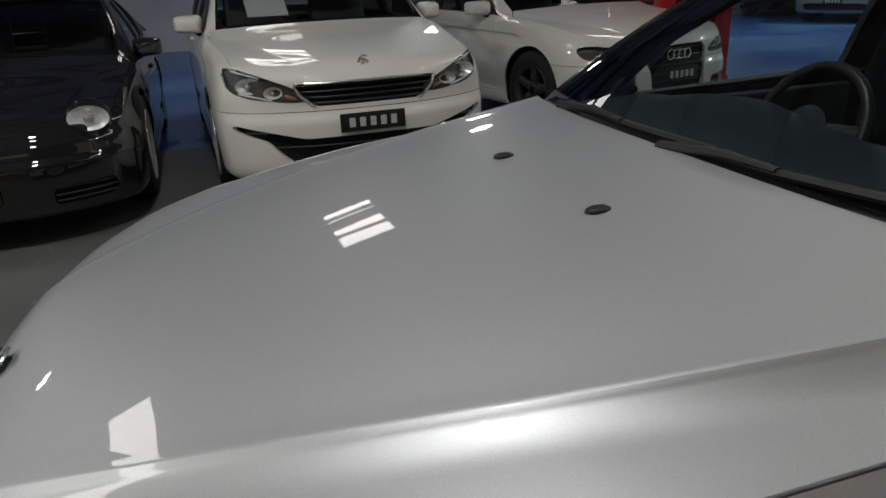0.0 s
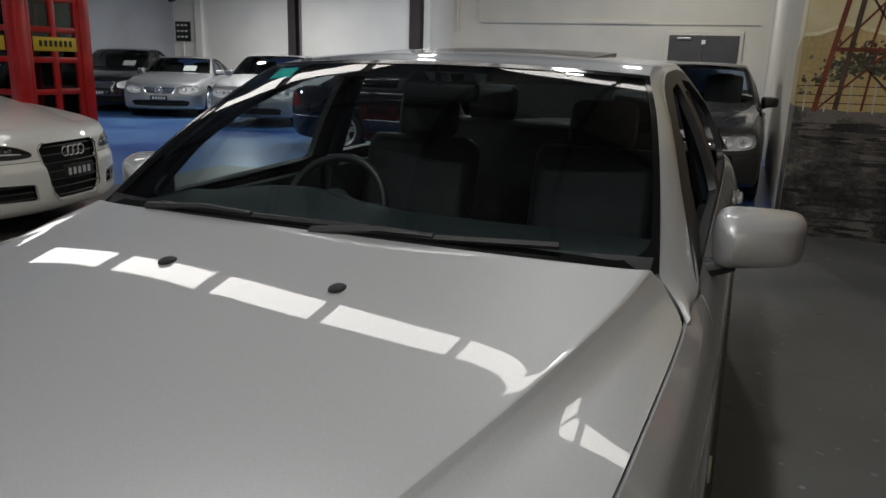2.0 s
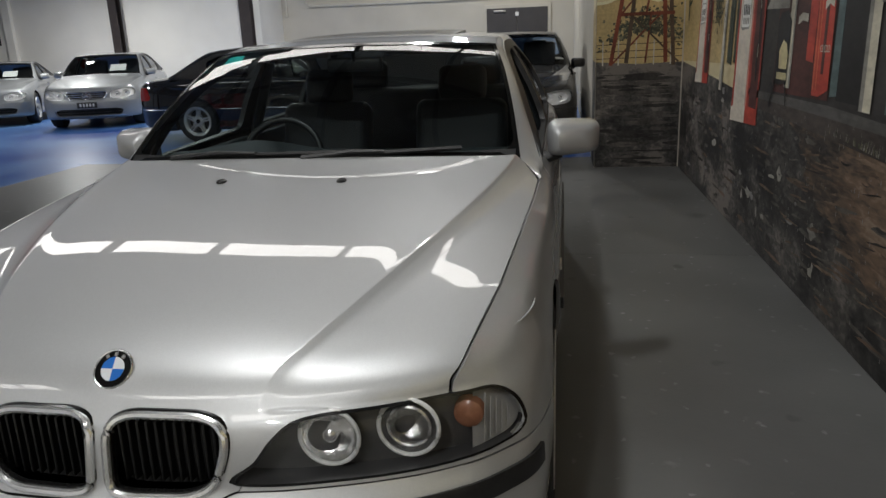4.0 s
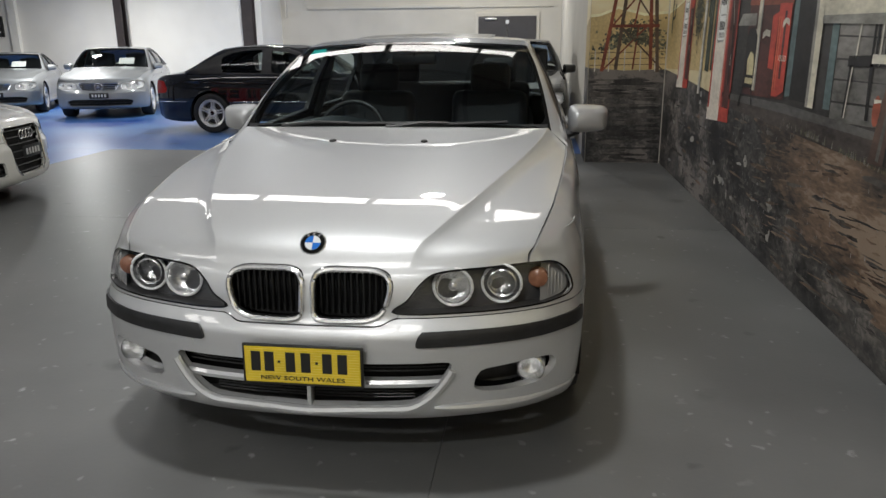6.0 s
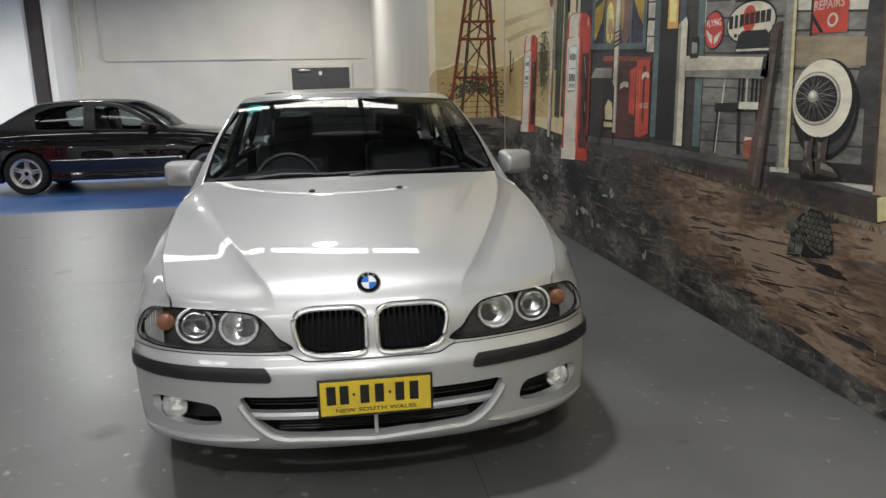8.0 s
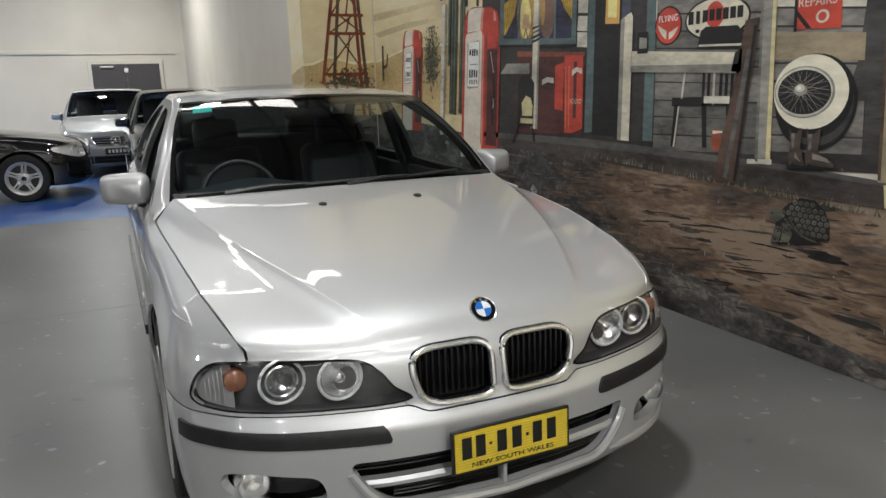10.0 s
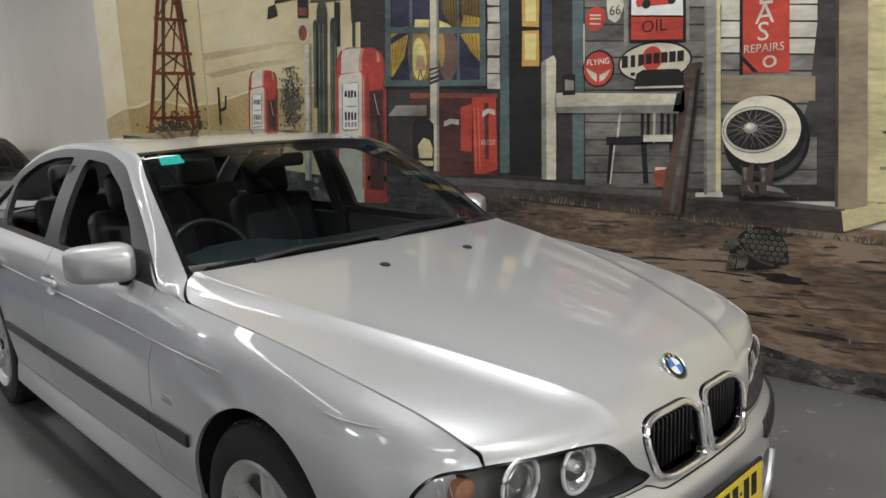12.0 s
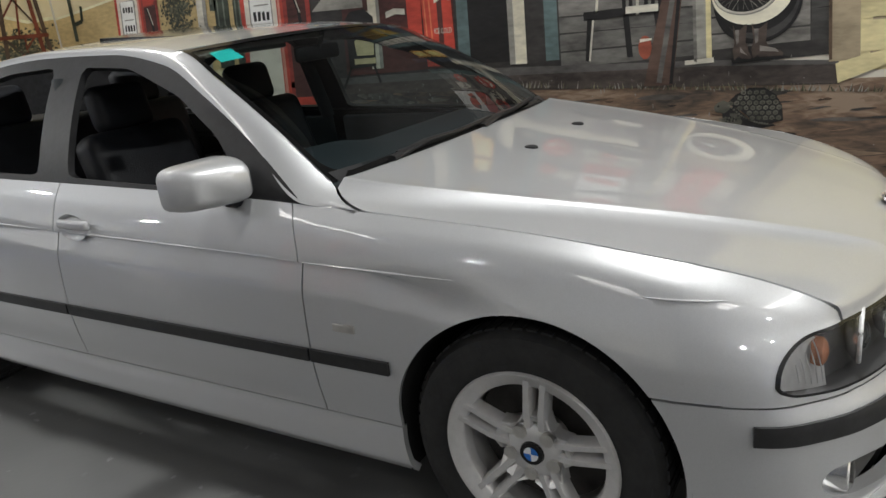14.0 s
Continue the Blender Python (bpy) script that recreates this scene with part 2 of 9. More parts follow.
def mesh_of(name, verts, faces, mat, smooth=True, angle=None):
    me = bpy.data.meshes.new(name)
    me.from_pydata([tuple(map(float, v)) for v in verts], [], [tuple(map(int, f)) for f in faces])
    for m in (mat if isinstance(mat, (list, tuple)) else [mat]):
        me.materials.append(m)
    me.validate()
    if smooth:
        me.polygons.foreach_set("use_smooth", [True] * len(me.polygons))
        me.set_sharp_from_angle(angle=radians(angle or 40))
    return me


def part(name, bm, mat, parent=None, label="", smooth=True, angle=None, pose_m=None):
    """One mesh object from a bmesh or a Shell, under a thing or a part."""
    if isinstance(bm, Shell):
        me = mesh_of(name, bm.v, bm.f, mat, smooth, angle)
    else:
        me = bpy.data.meshes.new(name)
        bm.to_mesh(me)
        bm.free()
        for m in (mat if isinstance(mat, (list, tuple)) else [mat]):
            me.materials.append(m)
        if smooth:
            me.polygons.foreach_set("use_smooth", [True] * len(me.polygons))
            me.set_sharp_from_angle(angle=radians(angle or 40))
    ob = new(name, me)
    if parent is not None:
        ob.parent = parent
    if pose_m is not None:
        ob.matrix_basis = pose_m
    if label:
        ob["label"] = label
    return ob


def box(bm, size, at=(0, 0, 0), bevel=0.0, turn=None, segs=2):
    m = Matrix.Translation(at) @ (turn.to_4x4() if turn is not None else Matrix()) @ Matrix.Diagonal((*size, 1))
    got = bmesh.ops.create_cube(bm, size=1, matrix=m)
    if bevel > 0:
        edges = list({e for v in got["verts"] for e in v.link_edges})
        bmesh.ops.bevel(bm, geom=edges, offset=bevel, segments=segs, affect="EDGES", profile=0.5)
    return bm


def one_box(size, at=(0, 0, 0), bevel=0.0, turn=None, segs=2):
    return box(bmesh.new(), size, at, bevel, turn, segs)


def lathe(profile, n=48, axis="x", ring=True):
    """A turned shape: profile of (along, radius) round an axis."""
    verts, faces = [], []
    k = len(profile)
    for i in range(n):
        a = 2 * math.pi * i / n
        for s, r in profile:
            c, d = r * math.cos(a), r * math.sin(a)
            verts.append({"x": (s, c, d), "y": (c, s, d), "z": (c, d, s)}[axis])
    for i in range(n):
        j = (i + 1) % n
        for q in range(k - 1):
            faces.append((i * k + q, j * k + q, j * k + q + 1, i * k + q + 1))
    return Shell(verts, faces)


def tube(path, radius, n=8, closed=False, squash=1.0):
    """A round bar along a path; radius may be a list."""
    p = [Vector(q) for q in path]
    rad = radius if isinstance(radius, (list, tuple)) else [radius] * len(p)
    verts, faces = [], []
    up = Vector((0, 0, 1))
    for i, q in enumerate(p):
        if closed:
            d = p[(i + 1) % len(p)] - p[i - 1]
        else:
            d = p[min(i + 1, len(p) - 1)] - p[max(i - 1, 0)]
        d.normalize()
        a = d.cross(up if abs(d.z) < 0.9 else Vector((1, 0, 0))).normalized()
        b = a.cross(d).normalized()
        for k in range(n):
            t = 2 * math.pi * k / n
            verts.append(q + a * (rad[i] * math.cos(t)) + b * (rad[i] * squash * math.sin(t)))
    m = len(p)
    for i in range(m if closed else m - 1):
        j = (i + 1) % m
        for k in range(n):
            faces.append((i * n + k, i * n + (k + 1) % n, j * n + (k + 1) % n, j * n + k))
    if not closed:
        faces.append(tuple(reversed(range(n))))
        faces.append(tuple((m - 1) * n + k for k in range(n)))
    return Shell([tuple(v) for v in verts], faces)


def prism(poly, thick, frame_m, bevel=0.0):
    """A flat outline (x, y) given a thickness towards z, laid by a matrix."""
    p = np.asarray(poly, float)
    n = len(p)
    if bevel > 0:
        c = p.mean(axis=0)
        inner = c + (p - c) * (1 - bevel / max(np.linalg.norm(p - c, axis=1).mean(), 1e-6))
        verts = [(*q, 0) for q in p] + [(*q, thick - bevel) for q in p] + [(*q, thick) for q in inner]
        rings = 3
    else:
        verts = [(*q, 0) for q in p] + [(*q, thick) for q in p]
        rings = 2
    faces = []
    for r in range(rings - 1):
        for i in range(n):
            j = (i + 1) % n
            faces.append((r * n + i, r * n + j, (r + 1) * n + j, (r + 1) * n + i))
    faces.append(tuple(range((rings - 1) * n, rings * n)))
    faces.append(tuple(reversed(range(n))))
    return Shell([tuple(frame_m @ Vector(v)) for v in verts], faces)


def text_shell(words, height, mat_frame, depth=0.002, squeeze=1.0):
    """Raised letters of the built-in font, centred, as a Shell."""
    cu = bpy.data.curves.new("letters", "FONT")
    cu.body, cu.size, cu.extrude, cu.align_x, cu.align_y = words, height * 1.38, depth, "CENTER", "CENTER"
    cu.resolution_u = 3
    tmp = bpy.data.objects.new("letters", cu)
    scene.collection.objects.link(tmp)
    bpy.context.view_layer.update()
    me = bpy.data.meshes.new_from_object(tmp.evaluated_get(bpy.context.evaluated_depsgraph_get()))
    verts = [tuple(mat_frame @ Vector((v.co.x * squeeze, v.co.y, v.co.z))) for v in me.vertices]
    faces = [tuple(p.vertices) for p in me.polygons]
    bpy.data.objects.remove(tmp)
    bpy.data.meshes.remove(me)
    return Shell(verts, faces)


def thing(name, label, category, m=None, group="", kind=""):
    e = new(name)
    e.empty_display_size = 0.2
    if m is not None:
        e.matrix_basis = m
    return tagged(e, label, category, group, kind)


# ---------------------------------------------------------------- the building
WALL_X, RETURN_Y, RETURN_X, BACK_Y, LEFT_X, FRONT_Y, STEP_X, STEP_Y = 2.18, 7.0, 1.29, 19.3, -14.87, -8.0, -6.7, 17.7


# the roof's line across the hall: steeper over the west bay
ROOF_LINE = ((-15.3, 3.00), (-12.4, 3.86), (-9.5, 3.95), (-7.75, 4.20), (2.6, 6.53))


def roof_z(x):
    return float(np.interp(x, [q[0] for q in ROOF_LINE], [q[1] for q in ROOF_LINE]))


def floor_material(name, a, b, rough, blotch):
    """Painted concrete: two tones in wide blotches, fine speckle, scuffs and a patchy sheen."""
    m = bpy.data.materials.new(name)
    m.use_nodes = True
    nt = m.node_tree
    bs = nt.nodes["Principled BSDF"]
    tc = nt.nodes.new("ShaderNodeTexCoord")
    big, fine, scuff = (nt.nodes.new("ShaderNodeTexNoise") for _ in range(3))
    for n, s, d in ((big, blotch, 5), (fine, 45, 4), (scuff, 9, 9)):
        n.inputs["Scale"].default_value, n.inputs["Detail"].default_value = s, d
        nt.links.new(tc.outputs["Object"], n.inputs["Vector"])
    r1 = nt.nodes.new("ShaderNodeValToRGB")
    r1.color_ramp.elements[0].position, r1.color_ramp.elements[1].position = 0.36, 0.66
    r1.color_ramp.elements[0].color, r1.color_ramp.elements[1].color = (*a, 1), (*b, 1)
    nt.links.new(big.outputs["Fac"], r1.inputs[0])
    r2 = nt.nodes.new("ShaderNodeValToRGB")
    r2.color_ramp.elements[0].position, r2.color_ramp.elements[1].position = 0.66, 0.74
    r2.color_ramp.elements[0].color, r2.color_ramp.elements[1].color = (0, 0, 0, 1), (0.5, 0.5, 0.5, 1)
    nt.links.new(scuff.outputs["Fac"], r2.inputs[0])
    mx = nt.nodes.new("ShaderNodeMix")
    mx.data_type = "RGBA"
    nt.links.new(r2.outputs[0], mx.inputs[0])
    nt.links.new(r1.outputs[0], mx.inputs[6])
    mx.inputs[7].default_value = (*[c * 1.35 + 0.02 for c in b], 1)
    last = mx
    for scale, reach, tone in ((1.3, 0.07, 0.03), (2.6, 0.055, 0.04), (3.4, 0.035, 0.48), (8.5, 0.062, 0.32)):
        vo = nt.nodes.new("ShaderNodeTexVoronoi")
        vo.inputs["Scale"].default_value = scale
        warp = nt.nodes.new("ShaderNodeVectorMath")
        warp.operation = "MULTIPLY_ADD"
        warp.inputs[1].default_value = (0.12, 0.12, 0.12)
        nt.links.new(scuff.outputs["Color"], warp.inputs[0])
        nt.links.new(tc.outputs["Object"], warp.inputs[2])
        nt.links.new(warp.outputs[0], vo.inputs["Vector"])
        spot = nt.nodes.new("ShaderNodeMapRange")
        spot.inputs["From Min"].default_value, spot.inputs["From Max"].default_value = reach, reach * 2.0
        spot.inputs["To Min"].default_value, spot.inputs["To Max"].default_value = 0.95, 0.0
        nt.links.new(vo.outputs["Distance"], spot.inputs[0])
        patchy = nt.nodes.new("ShaderNodeMath")
        patchy.operation = "MULTIPLY"
        nt.links.new(spot.outputs[0], patchy.inputs[0])
        nt.links.new(big.outputs["Fac"], patchy.inputs[1])
        st = nt.nodes.new("ShaderNodeMix")
        st.data_type = "RGBA"
        nt.links.new(patchy.outputs[0], st.inputs[0])
        nt.links.new(last.outputs[2], st.inputs[6])
        st.inputs[7].default_value = (tone, tone, tone, 1)
        last = st
    nt.links.new(last.outputs[2], bs.inputs["Base Color"])
    rr = nt.nodes.new("ShaderNodeMapRange")
    rr.inputs["To Min"].default_value, rr.inputs["To Max"].default_value = rough - 0.1, rough + 0.14
    nt.links.new(big.outputs["Fac"], rr.inputs[0])
    nt.links.new(rr.outputs[0], bs.inputs["Roughness"])
    bp = nt.nodes.new("ShaderNodeBump")
    bp.inputs["Strength"].default_value, bp.inputs["Distance"].default_value = 0.12, 0.004
    nt.links.new(fine.outputs["Fac"], bp.inputs["Height"])
    nt.links.new(bp.outputs[0], bs.inputs["Normal"])
    return m


GREY_FLOOR = floor_material("grey_floor_paint", (0.095, 0.096, 0.095), (0.148, 0.149, 0.147), 0.40, 0.9)
BLUE_FLOOR = floor_material("blue_floor_paint", (0.014, 0.065, 0.30), (0.10, 0.22, 0.44), 0.3, 0.5)
CREAM_WALL = material("cream_wall_paint", (0.60, 0.56, 0.48), rough=0.7, vary=0.05, scale=1.2, bump=0.05)
WHITE_WALL = material("white_wall_paint", (0.82, 0.80, 0.76), rough=0.65, vary=0.05, scale=0.9, bump=0.05)
GREY_WALL = material("grey_block_wall", (0.40, 0.42, 0.46), rough=0.7, vary=0.08, scale=1.5, bump=0.08)
TAN_BOARD = material("tan_board", (0.42, 0.32, 0.19), rough=0.7, vary=0.1, scale=2)
ROOF_SHEET = material("roof_sheet", (0.24, 0.24, 0.24), rough=0.6, vary=0.12, scale=2)
ROOF_STEEL = material("roof_steel", (0.06, 0.05, 0.048), rough=0.6, vary=0.2, scale=3)
LAMP_W = 102.0
DOOR_GREY = material("dark_grey_door", (0.06, 0.055, 0.055), rough=0.5, vary=0.1, scale=3)
SKYLIGHT = material("translucent_sheet", (0.9, 0.88, 0.84), vary=0, emit=5.6, glow=(0.99, 0.955, 0.915))
BULB = material("lamp_glow", (1, 1, 1), vary=0, emit=60.0, glow=(0.98, 0.97, 0.94))


def slab(name, x0, x1, y0, y1, mat, parent):
    bm = one_box((x1 - x0 - 0.0016, y1 - y0 - 0.0022, 0.1), ((x0 + x1) / 2, (y0 + y1) / 2, -0.05), 0.001, segs=1)
    return part(name, bm, mat, parent, smooth=False)


floor = thing("floor", "grey and blue painted concrete showroom floor with thin joints", "floor", kind="structure")
part("screed", one_box((17.9, 29, 0.05), (-6.3, 5.6, -0.04)), GREY_FLOOR, floor, smooth=False)
for x0, x1 in ((-15.2, -11.07), (-11.07, -5.34), (-5.34, 0.39), (0.39, 2.3)):
    for y0, y1 in ((-8.4, -2.1), (-2.1, 3.63), (3.63, 7.75), (7.75, 13.5), (13.5, 19.6)):
        slab("floor_slab", x0, x1, y0, y1, BLUE_FLOOR if x1 < -5 or y0 > 7 else GREY_FLOOR, floor)


def wall(name, label, size, at, mat):
    ob = part(name, one_box(size, at), mat, None, smooth=False)
    return tagged(ob, label, "wall", kind="structure")


H = 6.6
wall("wall_east", "tall showroom side wall under a painted mural", (0.2, RETURN_Y - FRONT_Y, H), (WALL_X + 0.1, (RETURN_Y + FRONT_Y) / 2, H / 2), CREAM_WALL)
wall("wall_return", "short return wall painted with the mural's desert", (WALL_X + 0.2 - RETURN_X - 0.2, 0.2, H), ((WALL_X + RETURN_X + 0.2) / 2, RETURN_Y + 0.1, H / 2), CREAM_WALL)
wall("wall_side", "plain off-white side wall beyond the mural", (0.2, BACK_Y - RETURN_Y, H), (RETURN_X + 0.1, (BACK_Y + RETURN_Y) / 2, H / 2), CREAM_WALL)
wall("wall_north", "cream back wall with a cable duct and a dark door", (RETURN_X - STEP_X + 0.2, 0.2, H), ((RETURN_X + STEP_X + 0.2) / 2, BACK_Y + 0.1, H / 2), CREAM_WALL)
wall("wall_step", "white painted wall behind parked silver cars", (STEP_X - LEFT_X, 0.2, H), ((LEFT_X + STEP_X) / 2, STEP_Y + 0.1, H / 2), WHITE_WALL)
wall("wall_step_side", "short white return of the back wall", (0.2, BACK_Y - STEP_Y, H), (STEP_X - 0.1, (BACK_Y + STEP_Y) / 2 + 0.1, H / 2), WHITE_WALL)
wall("wall_west", "grey wall at the far side of the showroom", (0.2, STEP_Y - FRONT_Y + 0.2, H), (LEFT_X - 0.1, (STEP_Y + FRONT_Y) / 2, H / 2), GREY_WALL)
# unseen wall, added to close the room and throw light back onto the car
wall("unseen_wall_south", "unseen white wall added behind the viewer to close the room and bounce light", (WALL_X - LEFT_X + 0.4, 0.2, H), ((WALL_X + LEFT_X) / 2, FRONT_Y - 0.1, H / 2), WHITE_WALL)

# sloping roof with translucent sheets, purlins below it
def roof_quad(v, f, x0, x1, y0, y1, dz=0.0):
    n = len(v)
    v += [(x0, y0, roof_z(x0) + dz), (x0, y1, roof_z(x0) + dz), (x1, y1, roof_z(x1) + dz), (x1, y0, roof_z(x1) + dz)]
    f.append((n, n + 1, n + 2, n + 3))


# (x from, x to, y from, y to) of each translucent sheet; the last is added fill
SHEETS = ((-8.4, 1.4, 6.12, 6.68), (-9.5, -7.75, 1.0, 1.8), (-6.1, -4.4, -3.2, -2.4), (-3.6, 1.4, -4.7, -4.0))
ceil_v, ceil_f = [], []
xs = sorted({LEFT_X - .3, WALL_X + .3, -12.4,  *[q[0] for q in SHEETS], *[q[1] for q in SHEETS]})
ys = sorted({FRONT_Y - .2, BACK_Y + .3, *[q[2] for q in SHEETS], *[q[3] for q in SHEETS]})
for x0, x1 in zip(xs, xs[1:]):
    for y0, y1 in zip(ys, ys[1:]):
        cx, cy = (x0 + x1) / 2, (y0 + y1) / 2
        if not any(a < cx < b and c < cy < e for a, b, c, e in SHEETS):
            roof_quad(ceil_v, ceil_f, x0, x1, y0, y1)
ceiling = part("ceiling", Shell(ceil_v, ceil_f), ROOF_SHEET, smooth=False)
tagged(ceiling, "sloping steel roof with translucent sheets", "ceiling", kind="structure")
for a, b, c, e in SHEETS:
    sv, sf = [], []
    roof_quad(sv, sf, a, b, c, e, 0.03)
    tagged(part("skylight", Shell(sv, sf), SKYLIGHT, smooth=False), "bright translucent roof sheet letting in daylight, one of four added as fill", "skylight", "roof skylights", "structure")
for i, x in enumerate((-14.2, -13.3, -12.4, -11.2, -9.95, -8.62, -6.7, -5.05, -3.38, -1.45, .45, 1.9)):
    tagged(part("purlin", one_box((0.09, BACK_Y - FRONT_Y, 0.16), (x, (BACK_Y + FRONT_Y) / 2, roof_z(x) - 0.09)), ROOF_STEEL, smooth=False),
           "steel purlin carrying the roof sheets", "beam", "roof purlins", "structure")
for x in (-9.06, -8.19):
    tagged(part("glazing_rib", one_box((0.07, .9, 0.06), (x, 1.4, roof_z(x) - 0.03)), ROOF_STEEL, smooth=False), "rib across a translucent roof sheet", "rib", "glazing ribs", "structure")
for y in (-2.0, 4.0, 10.0, 17.6):
    top = [(x, roof_z(x) - .17) for x in (LEFT_X + .01, -12.4, -9.5, -7.75, RETURN_X - .02 if y > 7 else WALL_X - .02)]
    web = top + [(x, z - .13) for x, z in reversed(top)]
    n = len(web)
    rv = [(x, y + dy, z) for dy in (-.07, .07) for x, z in web]
    rf = [tuple(range(n)), tuple(range(2 * n - 1, n - 1, -1))] + [(k, n + k, n + (k + 1) % n, (k + 1) % n) for k in range(n)]
    tagged(part("rafter", Shell(rv, rf), ROOF_STEEL, None, smooth=False), "dark steel rafter under the roof", "beam", "roof rafters", "structure")

# round high-bay lamps; the last six are added only as fill light
# (x, y, share of the usual power)
LAMPS = ((-.35, 6.35, .30), (-.45, .4, 1.35), (-4.6, 11.2, 1), (-5.5, 14.4, 1.8), (-8.8, -4.6, .6), (-.3, -5.4, 2.1), (-5.4, -5.8, .8), (-11.3, 4.6, 1), (-10.5, 9.0, 1), (-1.0, 15.8, 2.1), (-10.2, 14.6, 2.0))
for x, y, share in LAMPS:
    z = roof_z(x) - .55
    hb = thing("bay_or_fill_lamp", "round lit lamp hanging under the roof, high-bay or added fill", "ceiling lamp", pose(x, y, z), "high-bay lamps")
    part("shade", lathe([(.30, .05), (.24, .10), (.10, .19), (.0, .245), (-.01, .25)], 32, "z"), SATIN, hb)
    part("hanger", tube([(0, 0, .28), (0, 0, .52)], .012, 6), ROOF_STEEL, hb)
    part("bulb", lathe([(.08, .07), (.02, .06), (.0, .04), (-.005, .001)], 16, "z"), BULB, hb)
    la = bpy.data.lights.new("bay_or_fill_light", "AREA")
    la.shape, la.size, la.energy, la.color = "DISK", .40, LAMP_W * share, (.968, .975, .958)
    lo = new("bay_or_fill_light", la)
    lo.parent = hb
    lo.matrix_basis = pose(0, 0, -.02)


def steel_column(x, y, w=0.2):
    col = thing("steel_column", "dark brown steel column against the wall", "column", pose(x, y, 0), "wall columns", "structure")
    h = roof_z(x) - 0.1
    for dy in (-0.1, 0.1):
        part("flange", one_box((w, 0.014, h), (0, dy, h / 2)), STEEL_DARK, col, smooth=False)
    part("web", one_box((0.012, 0.19, h), (0, 0, h / 2)), STEEL_DARK, col, smooth=False)
    part("base_plate", one_box((w + 0.08, 0.3, 0.02), (0, 0, 0.012)), STEEL_DARK, col, smooth=False)
    return col


steel_column(-10.58, 17.45, 0.23)
steel_column(-6.96, 17.45, 0.30)
steel_column(-9.6, 6.2, 0.28)
for y in (4.12, 8.03):
    steel_column(LEFT_X + .2, y, 0.2)


# ---------------------------------------------------------------- cars
class Spec:
    """Measures of a car: nose at y = 0, tail towards +y, z up."""
    curves = None
    step, step_width, ridge = .006, .09, 0.0
    edge_fix = None
    hollow = (.15, .5)
    least_step = 0.0


def bmw_spec():
    s = Spec()
    s.length, s.axle_f, s.axle_r, s.track, s.tyre_r, s.tyre_w = 4.775, 0.88, 3.71, 0.768, 0.337, 0.235
    s.front_end = 0.52
    # side section, from the sill up: (x, z) at each station
    s.stations = (
        (0.52, ((.842, .200), (.864, .225), (.873, .275), (.878, .33), (.884, .42), (.886, .51), (.884, .57), (.878, .63), (.864, .693), (.849, .740), (.820, .801), (.765, .843))),
        (0.88, ((.850, .175), (.872, .21), (.882, .27), (.887, .33), (.893, .42), (.897, .51), (.897, .58), (.892, .65), (.883, .71), (.868, .775), (.846, .850), (.802, .899))),
        (1.35, ((.868, .196), (.886, .228), (.882, .288), (.876, .33), (.890, .42), (.900, .52), (.899, .61), (.894, .70), (.8690, .7905), (.8875, .7955), (.866, .890), (.828, .938))),
        (1.70, ((.870, .196), (.888, .228), (.884, .288), (.877, .33), (.891, .42), (.901, .52), (.900, .61), (.895, .71), (.8695, .8010), (.8890, .8060), (.862, .905), (.830, .958))),
        (2.70, ((.872, .196), (.890, .228), (.886, .288), (.879, .33), (.893, .42), (.902, .52), (.901, .62), (.896, .72), (.8705, .8160), (.8900, .8210), (.860, .925), (.828, .982))),
        (3.70, ((.866, .196), (.884, .228), (.882, .288), (.878, .33), (.888, .42), (.897, .53), (.896, .63), (.890, .74), (.8645, .8290), (.8840, .8340), (.849, .945), (.808, .992))),
        (4.25, ((.835, .185), (.853, .22), (.856, .28), (.856, .34), (.862, .43), (.868, .54), (.866, .64), (.858, .75), (.840, .842), (.831, .870), (.800, .945), (.752, .985))),
        (4.60, ((.745, .215), (.768, .25), (.775, .31), (.778, .37), (.785, .46), (.790, .56), (.786, .66), (.775, .76), (.752, .846), (.742, .872), (.705, .935), (.655, .965))),
        (4.775, ((.600, .260), (.622, .29), (.632, .34), (.640, .40), (.650, .48), (.655, .57), (.650, .66), (.640, .75), (.615, .835), (.602, .860), (.560, .905), (.500, .925))),
    )
    # plan of the front: share of the half width -> share of the way back
    s.plan = ((0, 0), (.2, .012), (.383, .05), (.55, .125), (.7, .225), (.8, .325), (.9, .48), (.954, .6), (.985, .78), (1, 1))
    # set-back of the front face at each height
    s.face = ((.15, .12), (.20, .085), (.225, .035), (.25, .016), (.285, .004), (.33, .0), (.42, .0), (.51, .005), (.57, .042), (.63, .05), (.69, .066), (.715, .085))
    s.bonnet = ((.085, .715), (.105, .744), (.14, .776), (.21, .811), (.35, .853), (.6, .905), (.9, .952), (1.08, .9759), (1.23, .9947), (1.32, 1.0064), (1.385, 1.0158))
    s.bonnet_edge = ((.207, .690), (.52, .752), (.88, .784), (1.20, .802), (1.35, .808))
    s.crease = ((.085, .318), (.14, .347), (.25, .402), (.4, .470), (.64, .562), (.92, .648), (1.25, .722), (1.385, .742))
    s.cowl_mid, s.cowl_side = 1.385, 1.47
    # inner and outer line of the pillars and roof rails
    s.rail_in = ((.756, 1.480, .992), (.718, 1.70, 1.145), (.666, 1.95, 1.288), (.617, 2.145, 1.378), (.596, 2.45, 1.414), (.588, 2.9, 1.424), (.582, 3.3, 1.402), (.588, 3.55, 1.36), (.625, 3.80, 1.245), (.665, 4.05, 1.11), (.695, 4.20, 1.035))
